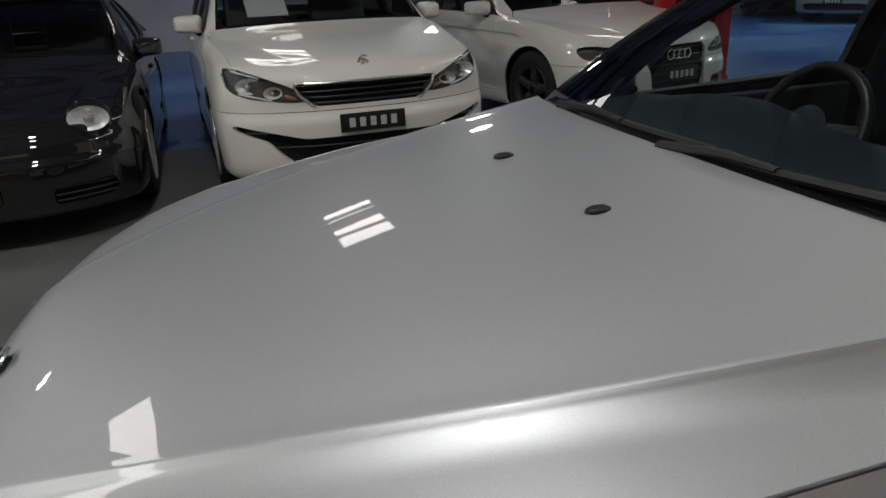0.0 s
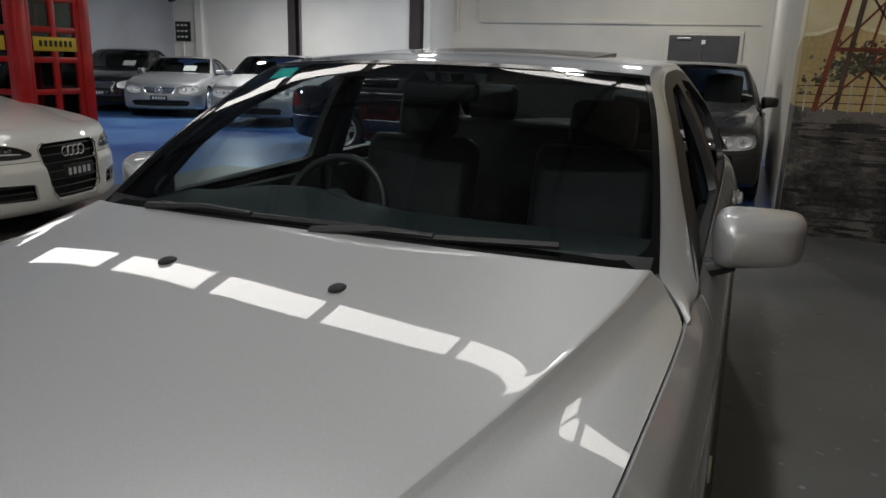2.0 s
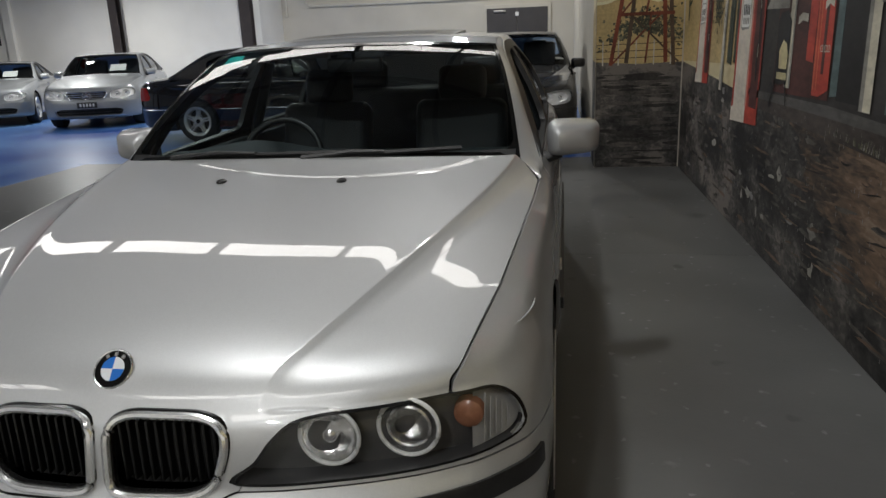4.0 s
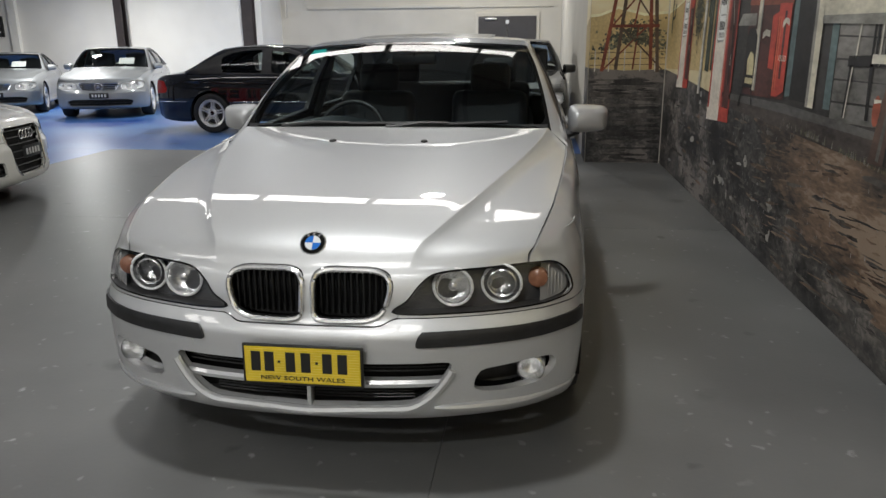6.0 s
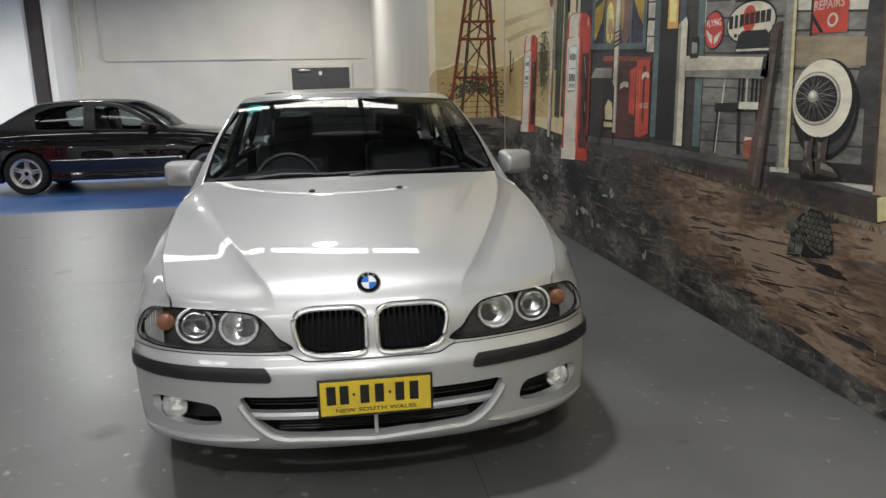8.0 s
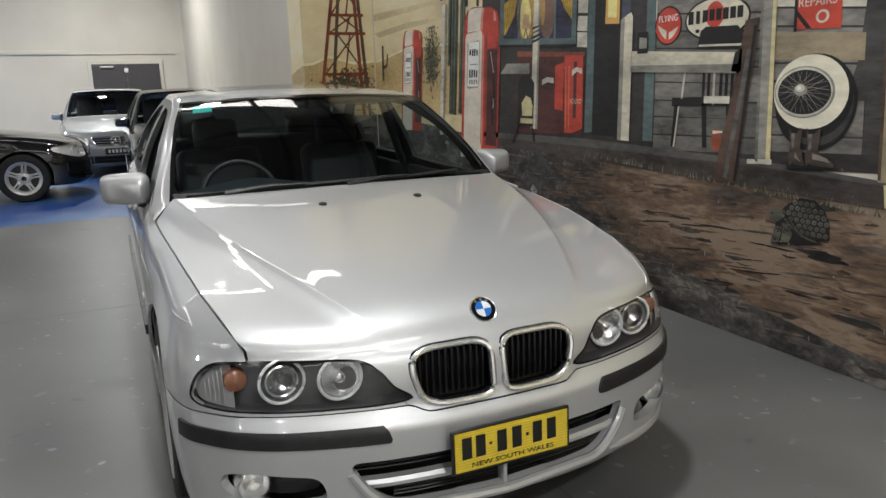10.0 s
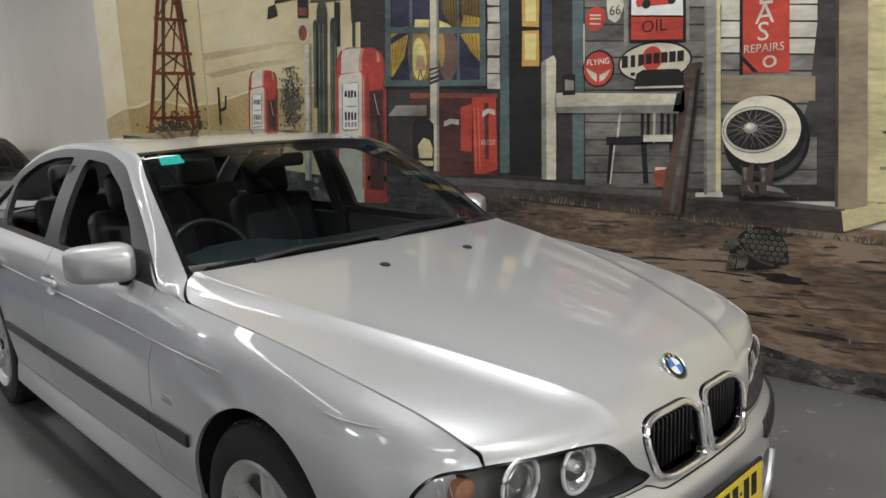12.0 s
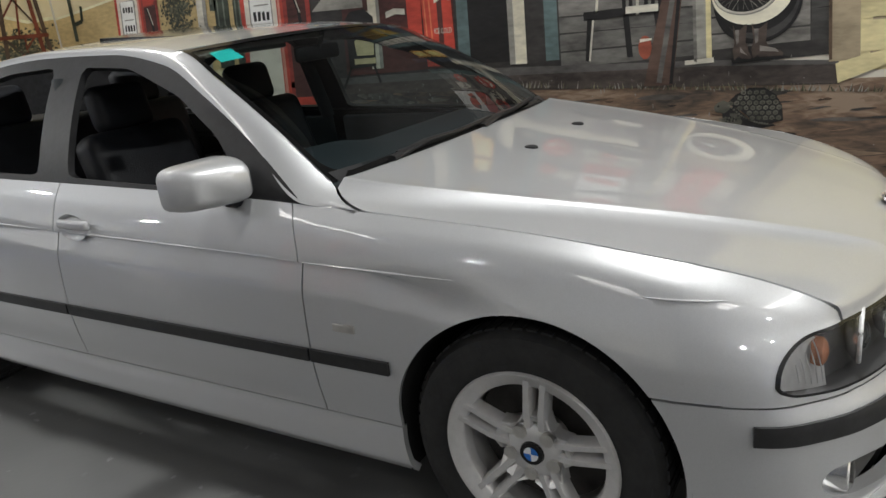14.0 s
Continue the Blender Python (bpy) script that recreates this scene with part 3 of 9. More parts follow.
    s.rail_out = ((.834, 1.535, .954), (.769, 1.745, 1.104), (.708, 1.985, 1.248), (.656, 2.19, 1.341), (.629, 2.485, 1.389), (.622, 2.9, 1.398), (.626, 3.285, 1.373), (.668, 3.55, 1.298), (.722, 3.82, 1.178), (.775, 4.03, 1.06), (.805, 4.16, .995))
    s.roof_rise = 0.026
    return s


def section_net(s, ys, rows=56):
    """Side of the body from sill to belt at each y: array len(ys) x rows x 3."""
    k = len(s.stations[0][1])
    if s.curves is None:
        s.curves = ([pchip([(st[0], st[1][j][0]) for st in s.stations]) for j in range(k)],
                    [pchip([(st[0], st[1][j][1]) for st in s.stations]) for j in range(k)])
    fx, fz = s.curves
    out = []
    for y in ys:
        ctrl = [(float(fx[j](y)), float(fz[j](y))) for j in range(k)]
        c = spline(ctrl, rows, True)
        out.append(np.column_stack([c[:, 0], np.full(rows, y), c[:, 1]]))
    return np.array(out)


def both(sh):
    return sh, sh.mirror()


def wheel(parent, x, y, s, side, style="double", rim_mat=None, detail=2):
    """side: -1 or 1, the way its face looks. Style: double-spoke or plain spokes."""
    rim_mat = rim_mat or ALLOY
    w = new("wheel")
    w.parent = parent
    w.matrix_basis = pose(x, y, s.tyre_r) @ (Matrix() if side > 0 else pose(0, 0, 0, 0, 0, 180))
    R, hw = s.tyre_r, s.tyre_w / 2
    r0 = R * 0.675
    tyre = lathe([(-hw * .8, r0 - .012), (-hw * .98, r0 + .02), (-hw, R * .86), (-hw * .93, R * .955), (-hw * .72, R), (hw * .72, R), (hw * .93, R * .955), (hw, R * .86),
                  (hw * .99, r0 + .03), (hw * .93, r0 + .006), (hw * .8, r0 - .012)], 64)
    tread = []
    if detail > 1:
        for i in range(56):
            a = 2 * math.pi * i / 56
            for k, (u0, u1) in enumerate(((-.74, -.30), (-.24, .24), (.30, .74), (.76, .97))):
                d = 0.010 if k < 3 else -0.004
                rr = R + (.004 if k < 3 else -.016)
                b0, b1 = a + .012, a + .012 + 2 * math.pi / 56 * .72
                pts = []
                for ang in (b0, b1):
                    for u in (u0, u1):
                        rad = rr - (0 if k < 3 else (.014 if u > .9 else 0))
                        pts.append((hw * u, rad * math.cos(ang), rad * math.sin(ang)))
                inn = [(p[0], p[1] * .97, p[2] * .97) for p in pts]
                tread.append(Shell(pts + inn, [(0, 1, 3, 2), (0, 2, 6, 4), (2, 3, 7, 6), (3, 1, 5, 7), (1, 0, 4, 5)]))
        tr = part("tread_blocks", tread[0].plus(*tread[1:]), RUBBER, w)
        tr["kind"] = "stuff"
    part("tyre", tyre, RUBBER, w, "black rubber tyre", angle=35)
    rim = lathe([(hw * .55, r0 - .040), (hw * .78, r0 - .036), (hw * .86, r0 - .031), (hw * .91, r0 - .008), (hw * 1.0, r0 - .002), (hw * 1.01, r0 + .004), (hw * .94, r0 + .008)], 64)
    barrel = lathe([(-hw * .8, r0 - .02), (hw * .6, r0 - .036)], 48)
    part("rim", rim.plus(barrel.flip()), rim_mat, w, "silver alloy rim", angle=50)
    spokes = []
    n = 5
    for i in range(n):
        a0 = 2 * math.pi * i / n + 0.2
        offs = (-0.125, 0.125) if style == "double" else (0,)
        wid = 0.0115 if style == "double" else 0.034
        for o in offs:
            a = a0
            dy = o * r0 * 0.8
            ring = []
            for rad, half, dep in ((0.055, wid * 1.3, hw * .66), (r0 * .5, wid * 1.12, hw * .80), (r0 * .8, wid, hw * .83), (r0 - .018, wid * 1.25, hw * .84)):
                lat = dy * (0.75 + 0.25 * rad / r0)
                ring.append([(dep - .004, rad, lat - half), (dep + .006, rad, lat - half * .55), (dep + .006, rad, lat + half * .55), (dep - .004, rad, lat + half), (dep - .035, rad, lat + half * 1.1), (dep - .035, rad, lat - half * 1.1)])
            verts, faces = [], []
            for sec in ring:
                for q in sec:
                    verts.append((q[0], q[1] * math.cos(a) - q[2] * math.sin(a), q[1] * math.sin(a) + q[2] * math.cos(a)))
            for b in range(3):
                for k in range(6):
                    faces.append((b * 6 + k, b * 6 + (k + 1) % 6, b * 6 + 6 + (k + 1) % 6, b * 6 + 6 + k))
            spokes.append(Shell(verts, faces))
    for sp in spokes:
        part("spoke", sp, rim_mat, w, angle=30)
    if style == "double":
        for i in range(n):
            a = 2 * math.pi * i / n + 0.2
            web = prism([(.045, -.046), (.078, -.044), (.098, -.035), (.110, -.031), (.108, -.012), (.108, 0), (.108, .012), (.110, .031), (.098, .035), (.078, .044), (.045, .046)], hw * .39, Matrix.Translation((0, 0, hw * .40)), .004)
            v = web.v
            web = Shell(np.column_stack([v[:, 2] - .05 * (v[:, 0] < .06), v[:, 0] * math.cos(a) - v[:, 1] * math.sin(a), v[:, 0] * math.sin(a) + v[:, 1] * math.cos(a)]), web.f)
            part("spoke_root", web, rim_mat, w, angle=40)
    hub = lathe([(hw * .1, .075), (hw * .66, .078), (hw * .76, .062), (hw * .78, .034), (hw * .80, 0.0005)], 40)
    hubp = part("hub", hub, rim_mat, w, angle=35)
    cap = lathe([(hw * .78, .033), (hw * .84, .031), (hw * .85, .0005)], 32)
    part("centre_cap", cap, GLOSS_BLACK, w, "round centre cap")
    if detail > 1:
        for q, mt in ((0, BADGE_BLUE), (1, BADGE_WHITE), (2, BADGE_BLUE), (3, BADGE_WHITE)):
            a0 = q * math.pi / 2
            vs = [(hw * .856, 0, 0)] + [(hw * .856, .02 * math.cos(a0 + k * math.pi / 10), .02 * math.sin(a0 + k * math.pi / 10)) for k in range(6)]
            part("cap_quarter", Shell(vs, [tuple(range(7))]), mt, w, smooth=False)
        for i in range(5):
            a = 2 * math.pi * i / 5 + 0.2 + math.pi / 5
            bolt = lathe([(hw * .70, .0185), (hw * .815, .0185), (hw * .80, .014), (hw * .80, .011), (hw * .77, .0005)], 16)
            bolt = Shell(bolt.v + [0, .062 * math.cos(a), .062 * math.sin(a)], bolt.f)
            part("wheel_bolt", bolt, SATIN, w)
    disc = lathe([(-hw * .1, .06), (-hw * .1, r0 * .82), (hw * .02, r0 * .82), (hw * .02, .06)], 40)
    part("brake_disc", disc, material("brake_iron", (0.09, 0.085, 0.08), rough=0.45, metal=0.7) if "brake_iron" not in bpy.data.materials else bpy.data.materials["brake_iron"], w)
    return w


def roundel(parent, at, normal_m, r):
    """The round bonnet badge: dark ring and four quarters."""
    b = new("badge")
    b.parent = parent
    b.matrix_basis = Matrix.Translation(at) @ normal_m.to_4x4()
    part("badge_rim", lathe([(0.0, r * 1.06), (.004, r * 1.05), (.006, r), (.005, r * .95)], 40, "z"), CHROME, b)
    part("badge_ring", lathe([(.002, r), (.0055, r * .9), (.005, r * .62)], 40, "z"), GLOSS_BLACK, b)
    for q, mt in ((0, BADGE_WHITE), (1, BADGE_BLUE), (2, BADGE_WHITE), (3, BADGE_BLUE)):
        a0 = q * math.pi / 2
        vs = [(0, 0, .0065)] + [(r * .62 * math.cos(a0 + k * math.pi / 16), r * .62 * math.sin(a0 + k * math.pi / 16), .006) for k in range(9)]
        part("badge_quarter", Shell(vs, [tuple(range(10))]), mt, b, smooth=False)
    for k in range(3):
        a = math.pi / 2 + (k - 1) * 0.6
        bar = one_box((r * .18, r * .2, .001), (math.cos(a) * r * .76, math.sin(a) * r * .76, .0064), turn=Matrix.Rotation(a - math.pi / 2, 3, "Z"))
        part("badge_mark", bar, CHROME, b, smooth=False)
    return b


def weld(sh, tol=1e-5):
    keys, remap, verts = {}, [], []
    for v in sh.v:
        k = tuple(np.round(v / tol).astype(np.int64))
        if k not in keys:
            keys[k] = len(verts)
            verts.append(v)
        remap.append(keys[k])
    faces = []
    for f in sh.f:
        g = []
        for i in f:
            j = remap[i]
            if not g or g[-1] != j:
                g.append(j)
        if len(g) > 1 and g[0] == g[-1]:
            g.pop()
        if len(g) >= 3:
            faces.append(tuple(g))
    return Shell(verts, faces)


def facing(sh, way):
    return sh if float(sh.normals().mean(axis=0) @ np.array(way, float)) > 0 else sh.flip()


class Core:
    """The outer skin of a car (its half at x > 0), before it is cut into panels."""

    def __init__(self, s, rows=56, side_steps=150, detail=1.0):
        self.s = s
        p_hc = 0.80
        n0, n1 = int(44 * detail), int(30 * detail)
        a_k = s.crease[0][1] / (float(np.interp(s.face[-1][0], [q[1] for q in s.stations[0][1]], [q[0] for q in s.stations[0][1]])) * p_hc)
        inner = np.sort(np.concatenate([np.linspace(0, p_hc, n0), p_hc * (a_k + np.array([-.02, -.007, 0, .012, .03]))]))
        n0 = len(inner)
        kc = int(np.argmin(np.abs(inner - p_hc * a_k)))
        self.p = np.concatenate([inner, p_hc + (1 - p_hc) * (1 - (1 - np.linspace(0, 1, n1)) ** 1.6)[1:]])
        self.plan, self.face = pchip(s.plan), pchip(s.face)
        end = section_net(s, [s.front_end], rows)[0]
        self.end = end
        z_end, ztop0 = end[:, 2], s.face[-1][0]
        net = []
        for p in self.p:
            w = float(np.clip((self.plan(p) - self.plan(p_hc)) / (1 - self.plan(p_hc)), 0, 1)) if p > p_hc else 0.0
            w = w ** .55
            zt = ztop0 + (z_end[-1] - ztop0) * w
            col = []
            for j in range(rows):
                g = (z_end[j] - z_end[0]) / (z_end[-1] - z_end[0])
                z = z_end[0] + g * (zt - z_end[0])
                xe = np.interp(z, z_end, end[:, 0]) * (1 - w) + end[j][0] * w
                f0 = float(self.face(min(z, ztop0)))
                col.append((xe * p, f0 + (s.front_end - f0) * float(self.plan(p)), z))
            if w > 0 and s.edge_fix:
                x_d, z_d = (float(pchip([(q[0], q[k]) for q in s.edge_fix])(col[-1][1])) for k in (1, 2))
                dx, dz = (x_d - col[-1][0]) * min(1, w / .3), (z_d - col[-1][2]) * min(1, w / .3)
                col = [(q[0] + dx * (j / (rows - 1)) ** 3, q[1], q[2] + dz * (j / (rows - 1)) ** 3) for j, q in enumerate(col)]
            net.append(col)
        net = np.array(net)
        self.net = net
        top = net[:n0, -1, :]
        ys = np.linspace(s.front_end, s.length, side_steps)
        side = section_net(s, ys, rows)
        outer = np.concatenate([net[n0 - 1:], side[1:]])
        # bonnet rows carried on from the top of the front face
        bon, crease, edge_x = pchip(s.bonnet), pchip(s.crease), pchip(s.bonnet_edge)
        side_z = pchip([(st[0], st[1][-1][1]) for st in s.stations])
        edge_curve = net[n0 - 1:, -1, :]
        y_hc = top[-1][1]
        y0, y1 = s.bonnet[0][0], s.bonnet[-1][0]
        a = top[:, 0] / top[-1][0]
        bow0 = (top[:, 1] - top[0, 1])
        brow = int(70 * detail)
        rows3 = []
        for u in (np.linspace(0, 1, brow) ** 1.4)[1:]:
            yc = y0 + (y1 - y0) * u
            ye = y_hc + (s.corner_y - y_hc) * u
            if ye < s.front_end:
                xe = float(np.interp(ye, edge_curve[:, 1], edge_curve[:, 0]))
                ze = float(np.interp(ye, edge_curve[:, 1], edge_curve[:, 2]))
            else:
                q = section_net(s, [ye], rows)[0][-1]
                xe, ze = q[0], q[2]
            zc, xk = float(bon(yc)), float(crease(yc))
            xk = min(xk, xe * .93)
            x = np.where(a <= a[kc], a / a[kc] * xk, xk + (a - a[kc]) / (1 - a[kc]) * (xe - xk))
            x = a * xe + (x - a * xe) * min(1.0, u * 12)
            xk = x[kc]
            zk = zc - s.crown * min(1.0, u * 6)
            t = np.clip((x - xk) / (xe - xk), 0, 1)
            hollow = float(np.clip((u - s.hollow[0]) / s.hollow[1], 0, 1))
            step = s.step * hollow
            step = min(step, max(.7 * (zk - ze), s.least_step * hollow))
            fall = 1 - (1 - np.clip((x - xk) / min(s.step_width, .6 * (xe - xk)), 0, 1)) ** 2
            ridge = s.ridge * min(1.0, u * 6)
            z = np.where(x <= xk, zc - (zc - zk) * (x / xk) ** 2.2 + ridge * np.exp(-((xk - x) / .032) ** 2), zk + ridge - ridge * t - step * fall - (zk - ze - step) * t ** (1.0 + .55 * hollow))
            bow = ye - yc
            y = yc + bow * (np.interp(x / xe, a, bow0) / max(bow0[-1], 1e-6))
            rows3.append(np.column_stack([x, y, z]))
        bn = np.array(rows3)
        for _ in range(1):
            smooth = 0.5 * bn[:, 1:-1, 2] + 0.25 * (bn[:, :-2, 2] + bn[:, 2:, 2])
            bn[:, 1:kc - 3, 2] = smooth[:, :kc - 4]
            bn[:, kc + 4:-1, 2] = smooth[:, kc + 3:]
        self.bonnet_rear = bn[-1]
        self.bonnet_edge_line = np.concatenate([top[-1:], bn[:, -1, :]])
        self.bn = bn
        front = np.concatenate([np.transpose(net[:n0], (1, 0, 2)), bn])
        self.front = facing(Shell.grid(front), (0, -0.5, 1))
        self.outer = facing(Shell.grid(outer), (1, 0, 0))
        self.belt = side[:, -1, :]
        self.tail = side[-1]

    def bonnet_z(self, x, y):
        q = np.array([[np.interp(x, r[:, 0], r[:, 1]), np.interp(x, r[:, 0], r[:, 2])] for r in self.bn])
        return float(np.interp(y, q[:, 0], q[:, 1]))

    def edge_x(self, y):
        """Half width of the bonnet, whose rear corners are rounded off."""
        e = self.bonnet_edge_line
        c = self.s.corner_y
        return np.interp(y, e[:, 1], e[:, 0]) - self.s.corner_cut * np.clip((np.asarray(y) - c + .16) / .16, 0, 1) ** 1.8

    def y_at(self, x, z):
        """The skin's y on the front at a place x, z."""
        xe = float(np.interp(z, self.end[:, 2], self.end[:, 0]))
        f0 = float(self.face(min(z, self.s.face[-1][0])))
        return f0 + (self.s.front_end - f0) * float(self.plan(min(1.0, abs(x) / xe)))


def sheet(c_in, c_out, n=60, m=6, bulge=0.0):
    """A strip between two curves given by points, bulged outwards."""
    a, b = spline(c_in, n), spline(c_out, n)
    rows = []
    for i in range(n):
        d = b[i] - a[i]
        t = b[min(i + 1, n - 1)] - b[max(i - 1, 0)]
        nn = np.cross(t, d)
        nn = nn / max(np.linalg.norm(nn), 1e-9)
        if nn[0] < 0:
            nn = -nn
        rows.append([a[i] + d * u + nn * bulge * 4 * u * (1 - u) for u in np.linspace(0, 1, m)])
    return Shell.grid(np.array(rows))


def pane(edge, mid, na=24, power=2.2, a0=0.0, a1=1.0, bulge=0.0):
    """A curved pane between a side curve and the middle line (points matched one to one), mirrored to full width."""
    e, c = np.array(edge), np.array(mid)
    aa = np.linspace(-a1, a1, 2 * na + 1)
    rows = []
    for i in range(len(e)):
        rows.append([(e[i][0] * a, c[i][1] + (e[i][1] - c[i][1]) * abs(a) ** power, c[i][2] + (e[i][2] - c[i][2]) * abs(a) ** power) for a in aa])
    return np.array(rows)


def greenhouse(s, car, core, body_mat, trim_mat, glass_mat, opened=True, roof_mat=None):
    """Roof, pillars, windscreen, rear window and side windows."""
    roof_mat = roof_mat or body_mat
    ri, ro = np.array(s.rail_in), np.array(s.rail_out)
    corner = core.bonnet_rear[-1]
    by = core.belt
    cy = s.corner_y
    pre_in, pre_out = [], []
    for y in (cy - .125, cy - .075, cy - .035):
        x = float(core.edge_x(y)) + .003
        pre_in.append((x, y, core.bonnet_z(min(x, corner[0]), y) + .001))
        yo = y + .03
        pre_out.append((float(np.interp(yo, by[:, 1], by[:, 0])), yo, float(np.interp(yo, by[:, 1], by[:, 2]))))
    frame_sh = facing(sheet(pre_in + [tuple(q) for q in ri], pre_out + [tuple(q) for q in ro], 110, 8, 0.007), (1, 0, 0.5))
    for sh in both(frame_sh):
        part("roof_pillar", sh.lip(.012), body_mat, car, angle=60)
    # windscreen
    i_top = s.i_top
    fine = spline(ri, 121)
    y_t, y_r = ri[i_top][1], ri[s.i_rear][1]
    e_ws = fine[(fine[:, 1] <= y_t + 1e-6)]
    e_ws = spline(e_ws, 22)
    c0, c1 = np.array((0, s.cowl_y, s.cowl_z)), np.array((0, s.ws_top_y, s.ws_top_z))
    tt = np.linspace(0, 1, 22)
    bow = lambda t: .168 * t * (.9775 - t) if t < .85 else .1214 * (1 - t)
    mid = np.array([c0 + (c1 - c0) * t + np.array((0, -0.53, 0.85)) * bow(t) for t in tt])
    ws = pane(e_ws, mid)
    ws_sh = facing(Shell.grid(ws), (0, -1, 1))
    glass_ob = part("windscreen", ws_sh, glass_mat, car, "curved clear windscreen glass")
    glass_ob.visible_shadow = False
    n_t, n_a = 72, 90
    e_f = np.column_stack([np.interp(np.linspace(0, 1, n_t), tt, e_ws[:, k]) for k in range(3)])
    m_f = np.column_stack([np.interp(np.linspace(0, 1, n_t), tt, mid[:, k]) for k in range(3)])
    band = facing(Shell.grid(pane(e_f, m_f, n_a)), (0, -1, 1))
    num = 2 * n_a
    inward = []
    for k in range(n_t * (num + 1)):
        v, h = (k // (num + 1)) / (n_t - 1), 1 - abs((k % (num + 1)) / n_a - 1)
        sx, sz = h * .70, v * .66
        r = .09
        rim_d = min(sx, sz) if not (sx < r and sz < r) else r - math.hypot(r - sx, r - sz)
        inward.append(max(.016 - rim_d, (v - .965) * .66))
    inward = np.array(inward)
    part("windscreen_seal", band.keep(lambda p: inward).offset(0.0025), GLOSS_BLACK, car, "black windscreen border")
    # roof
    e_rf = spline(fine[(fine[:, 1] >= y_t - 1e-6) & (fine[:, 1] <= y_r + 1e-6)], 30)
    tt = np.linspace(0, 1, 30)
    midr = np.column_stack([np.zeros(30), s.ws_top_y + (s.rw_top_y - s.ws_top_y) * tt, np.interp(tt, np.linspace(0, 1, 30), e_rf[:, 2]) + s.roof_rise * (0.55 + 0.45 * np.sin(np.pi * tt))])
    midr[0, 2], midr[-1, 2] = s.ws_top_z, s.rw_top_z
    roof = pane(e_rf, midr, power=2.4)
    roof_sh = facing(Shell.grid(roof), (0, 0, 1))
    part("roof", roof_sh.lip(.01), roof_mat, car, angle=60)
    part("headliner", facing(Shell.grid(roof - [0, 0, 0.03]), (0, 0, 1)), HEADLINER if opened else LINER, car)
    # rear window
    e_rw = spline(fine[fine[:, 1] >= y_r - 1e-6], 16)
    tt = np.linspace(0, 1, 16)
    c0, c1 = np.array((0, s.rw_top_y, s.rw_top_z)), np.array((0, s.rw_bot_y, s.rw_bot_z))
    midw = np.array([c0 + (c1 - c0) * t + np.array((0, 0.012, 0.012)) * 4 * t * (1 - t) for t in tt])
    rw = part("rear_window", facing(Shell.grid(pane(e_rw, midw)), (0, 1, 1)), SIDE_GLASS if opened else glass_mat, car, "curved rear window glass")
    rw.visible_shadow = False
    # side windows: dark frames with openings
    ys = np.linspace(ro[0][1] + 0.02, ro[-1][1] - 0.01, 90)
    fr = spline(ro, 200)
    rows = []
    for y in ys:
        b = np.array((np.interp(y, by[:, 1], by[:, 0]) - 0.004, y, np.interp(y, by[:, 1], by[:, 2])))
        t = np.array((np.interp(y, fr[:, 1], fr[:, 0]), y, np.interp(y, fr[:, 1], fr[:, 2])))
        n = np.array((1, 0, 0.4))
        rows.append([b + (t - b) * u + n * 0.018 * 4 * u * (1 - u) * min(1, (t[2] - b[2]) / .3) for u in np.linspace(0, 1, 14)])
    upper = facing(Shell.grid(np.array(rows)), (1, 0, 0))
    holes = [within(rounded(h, 0.035), (1, 2)) for h in s.windows]
    frame_side = upper
    for h in holes:
        frame_side = frame_side.drop(h)
    for k, h in enumerate(holes):
        if opened and k < 2:
            continue
        g = upper.keep(h).offset(-0.012)
        for sh in both(g):
            o = part("side_window", sh, SIDE_GLASS if opened else glass_mat, car, "tinted side window glass")
            o.visible_shadow = False
    for sh in both(frame_side):
        part("window_frame", sh.lip(.025), trim_mat, car, "black window surround", angle=60)
    # boot deck and tail
    y_e = s.corner_tail
    deck_y = np.linspace(y_e, s.length, 24)
    rows = []
    for y in deck_y:
        xb, zb = float(np.interp(y, by[:, 1], by[:, 0])), float(np.interp(y, by[:, 1], by[:, 2]))
        u = (y - y_e) / (s.length - y_e)
        zc = s.rw_bot_z + (s.tail_z - s.rw_bot_z) * u ** 1.6
        yc = s.rw_bot_y + (s.length - s.rw_bot_y) * u
        rows.append([(xb * a, yc + (y - yc) * abs(a) ** 2, zc + (zb - zc) * abs(a) ** 3) for a in np.linspace(-1, 1, 31)])
    part("boot_lid", facing(Shell.grid(np.array(rows)), (0, 0, 1)).lip(.008), body_mat, car, angle=60)
    t = core.tail
    zc_top = s.tail_z
    rows = []
    for k, q in enumerate(t):
        zc = t[0][2] + (zc_top - t[0][2]) * k / (len(t) - 1)
        rows.append([(q[0] * a, s.length + 0.03 * (1 - a * a), zc + (q[2] - zc) * abs(a) ** 3) for a in np.linspace(-1, 1, 25)])
    rear = facing(Shell.grid(np.array(rows)), (0, 1, 0))
    lamp = within(rounded([(0.33, s.tail_z - .20), (s.tail_lamp_x, s.tail_z - .20), (s.tail_lamp_x, s.tail_z - .06), (0.33, s.tail_z - .05)], .02))
    tailp = rear.drop(lamp).drop(lambda p: lamp(p * [-1, 1, 1]))
    part("tail_panel", tailp, body_mat, car)
    for sh in (rear.keep(lamp), rear.keep(lambda p: lamp(p * [-1, 1, 1]))):
        part("tail_lamp", sh.offset(.006).lip(.01), RED_LENS, car, "red tail lamp")


def cut_arches(sh, s, r):
    for y in (s.axle_f, s.axle_r):
        sh = sh.keep(lambda p, y=y: np.where(p[:, 0] > 0.3, np.hypot(p[:, 1] - y, p[:, 2] - s.tyre_r) - r, 1.0))
    return sh


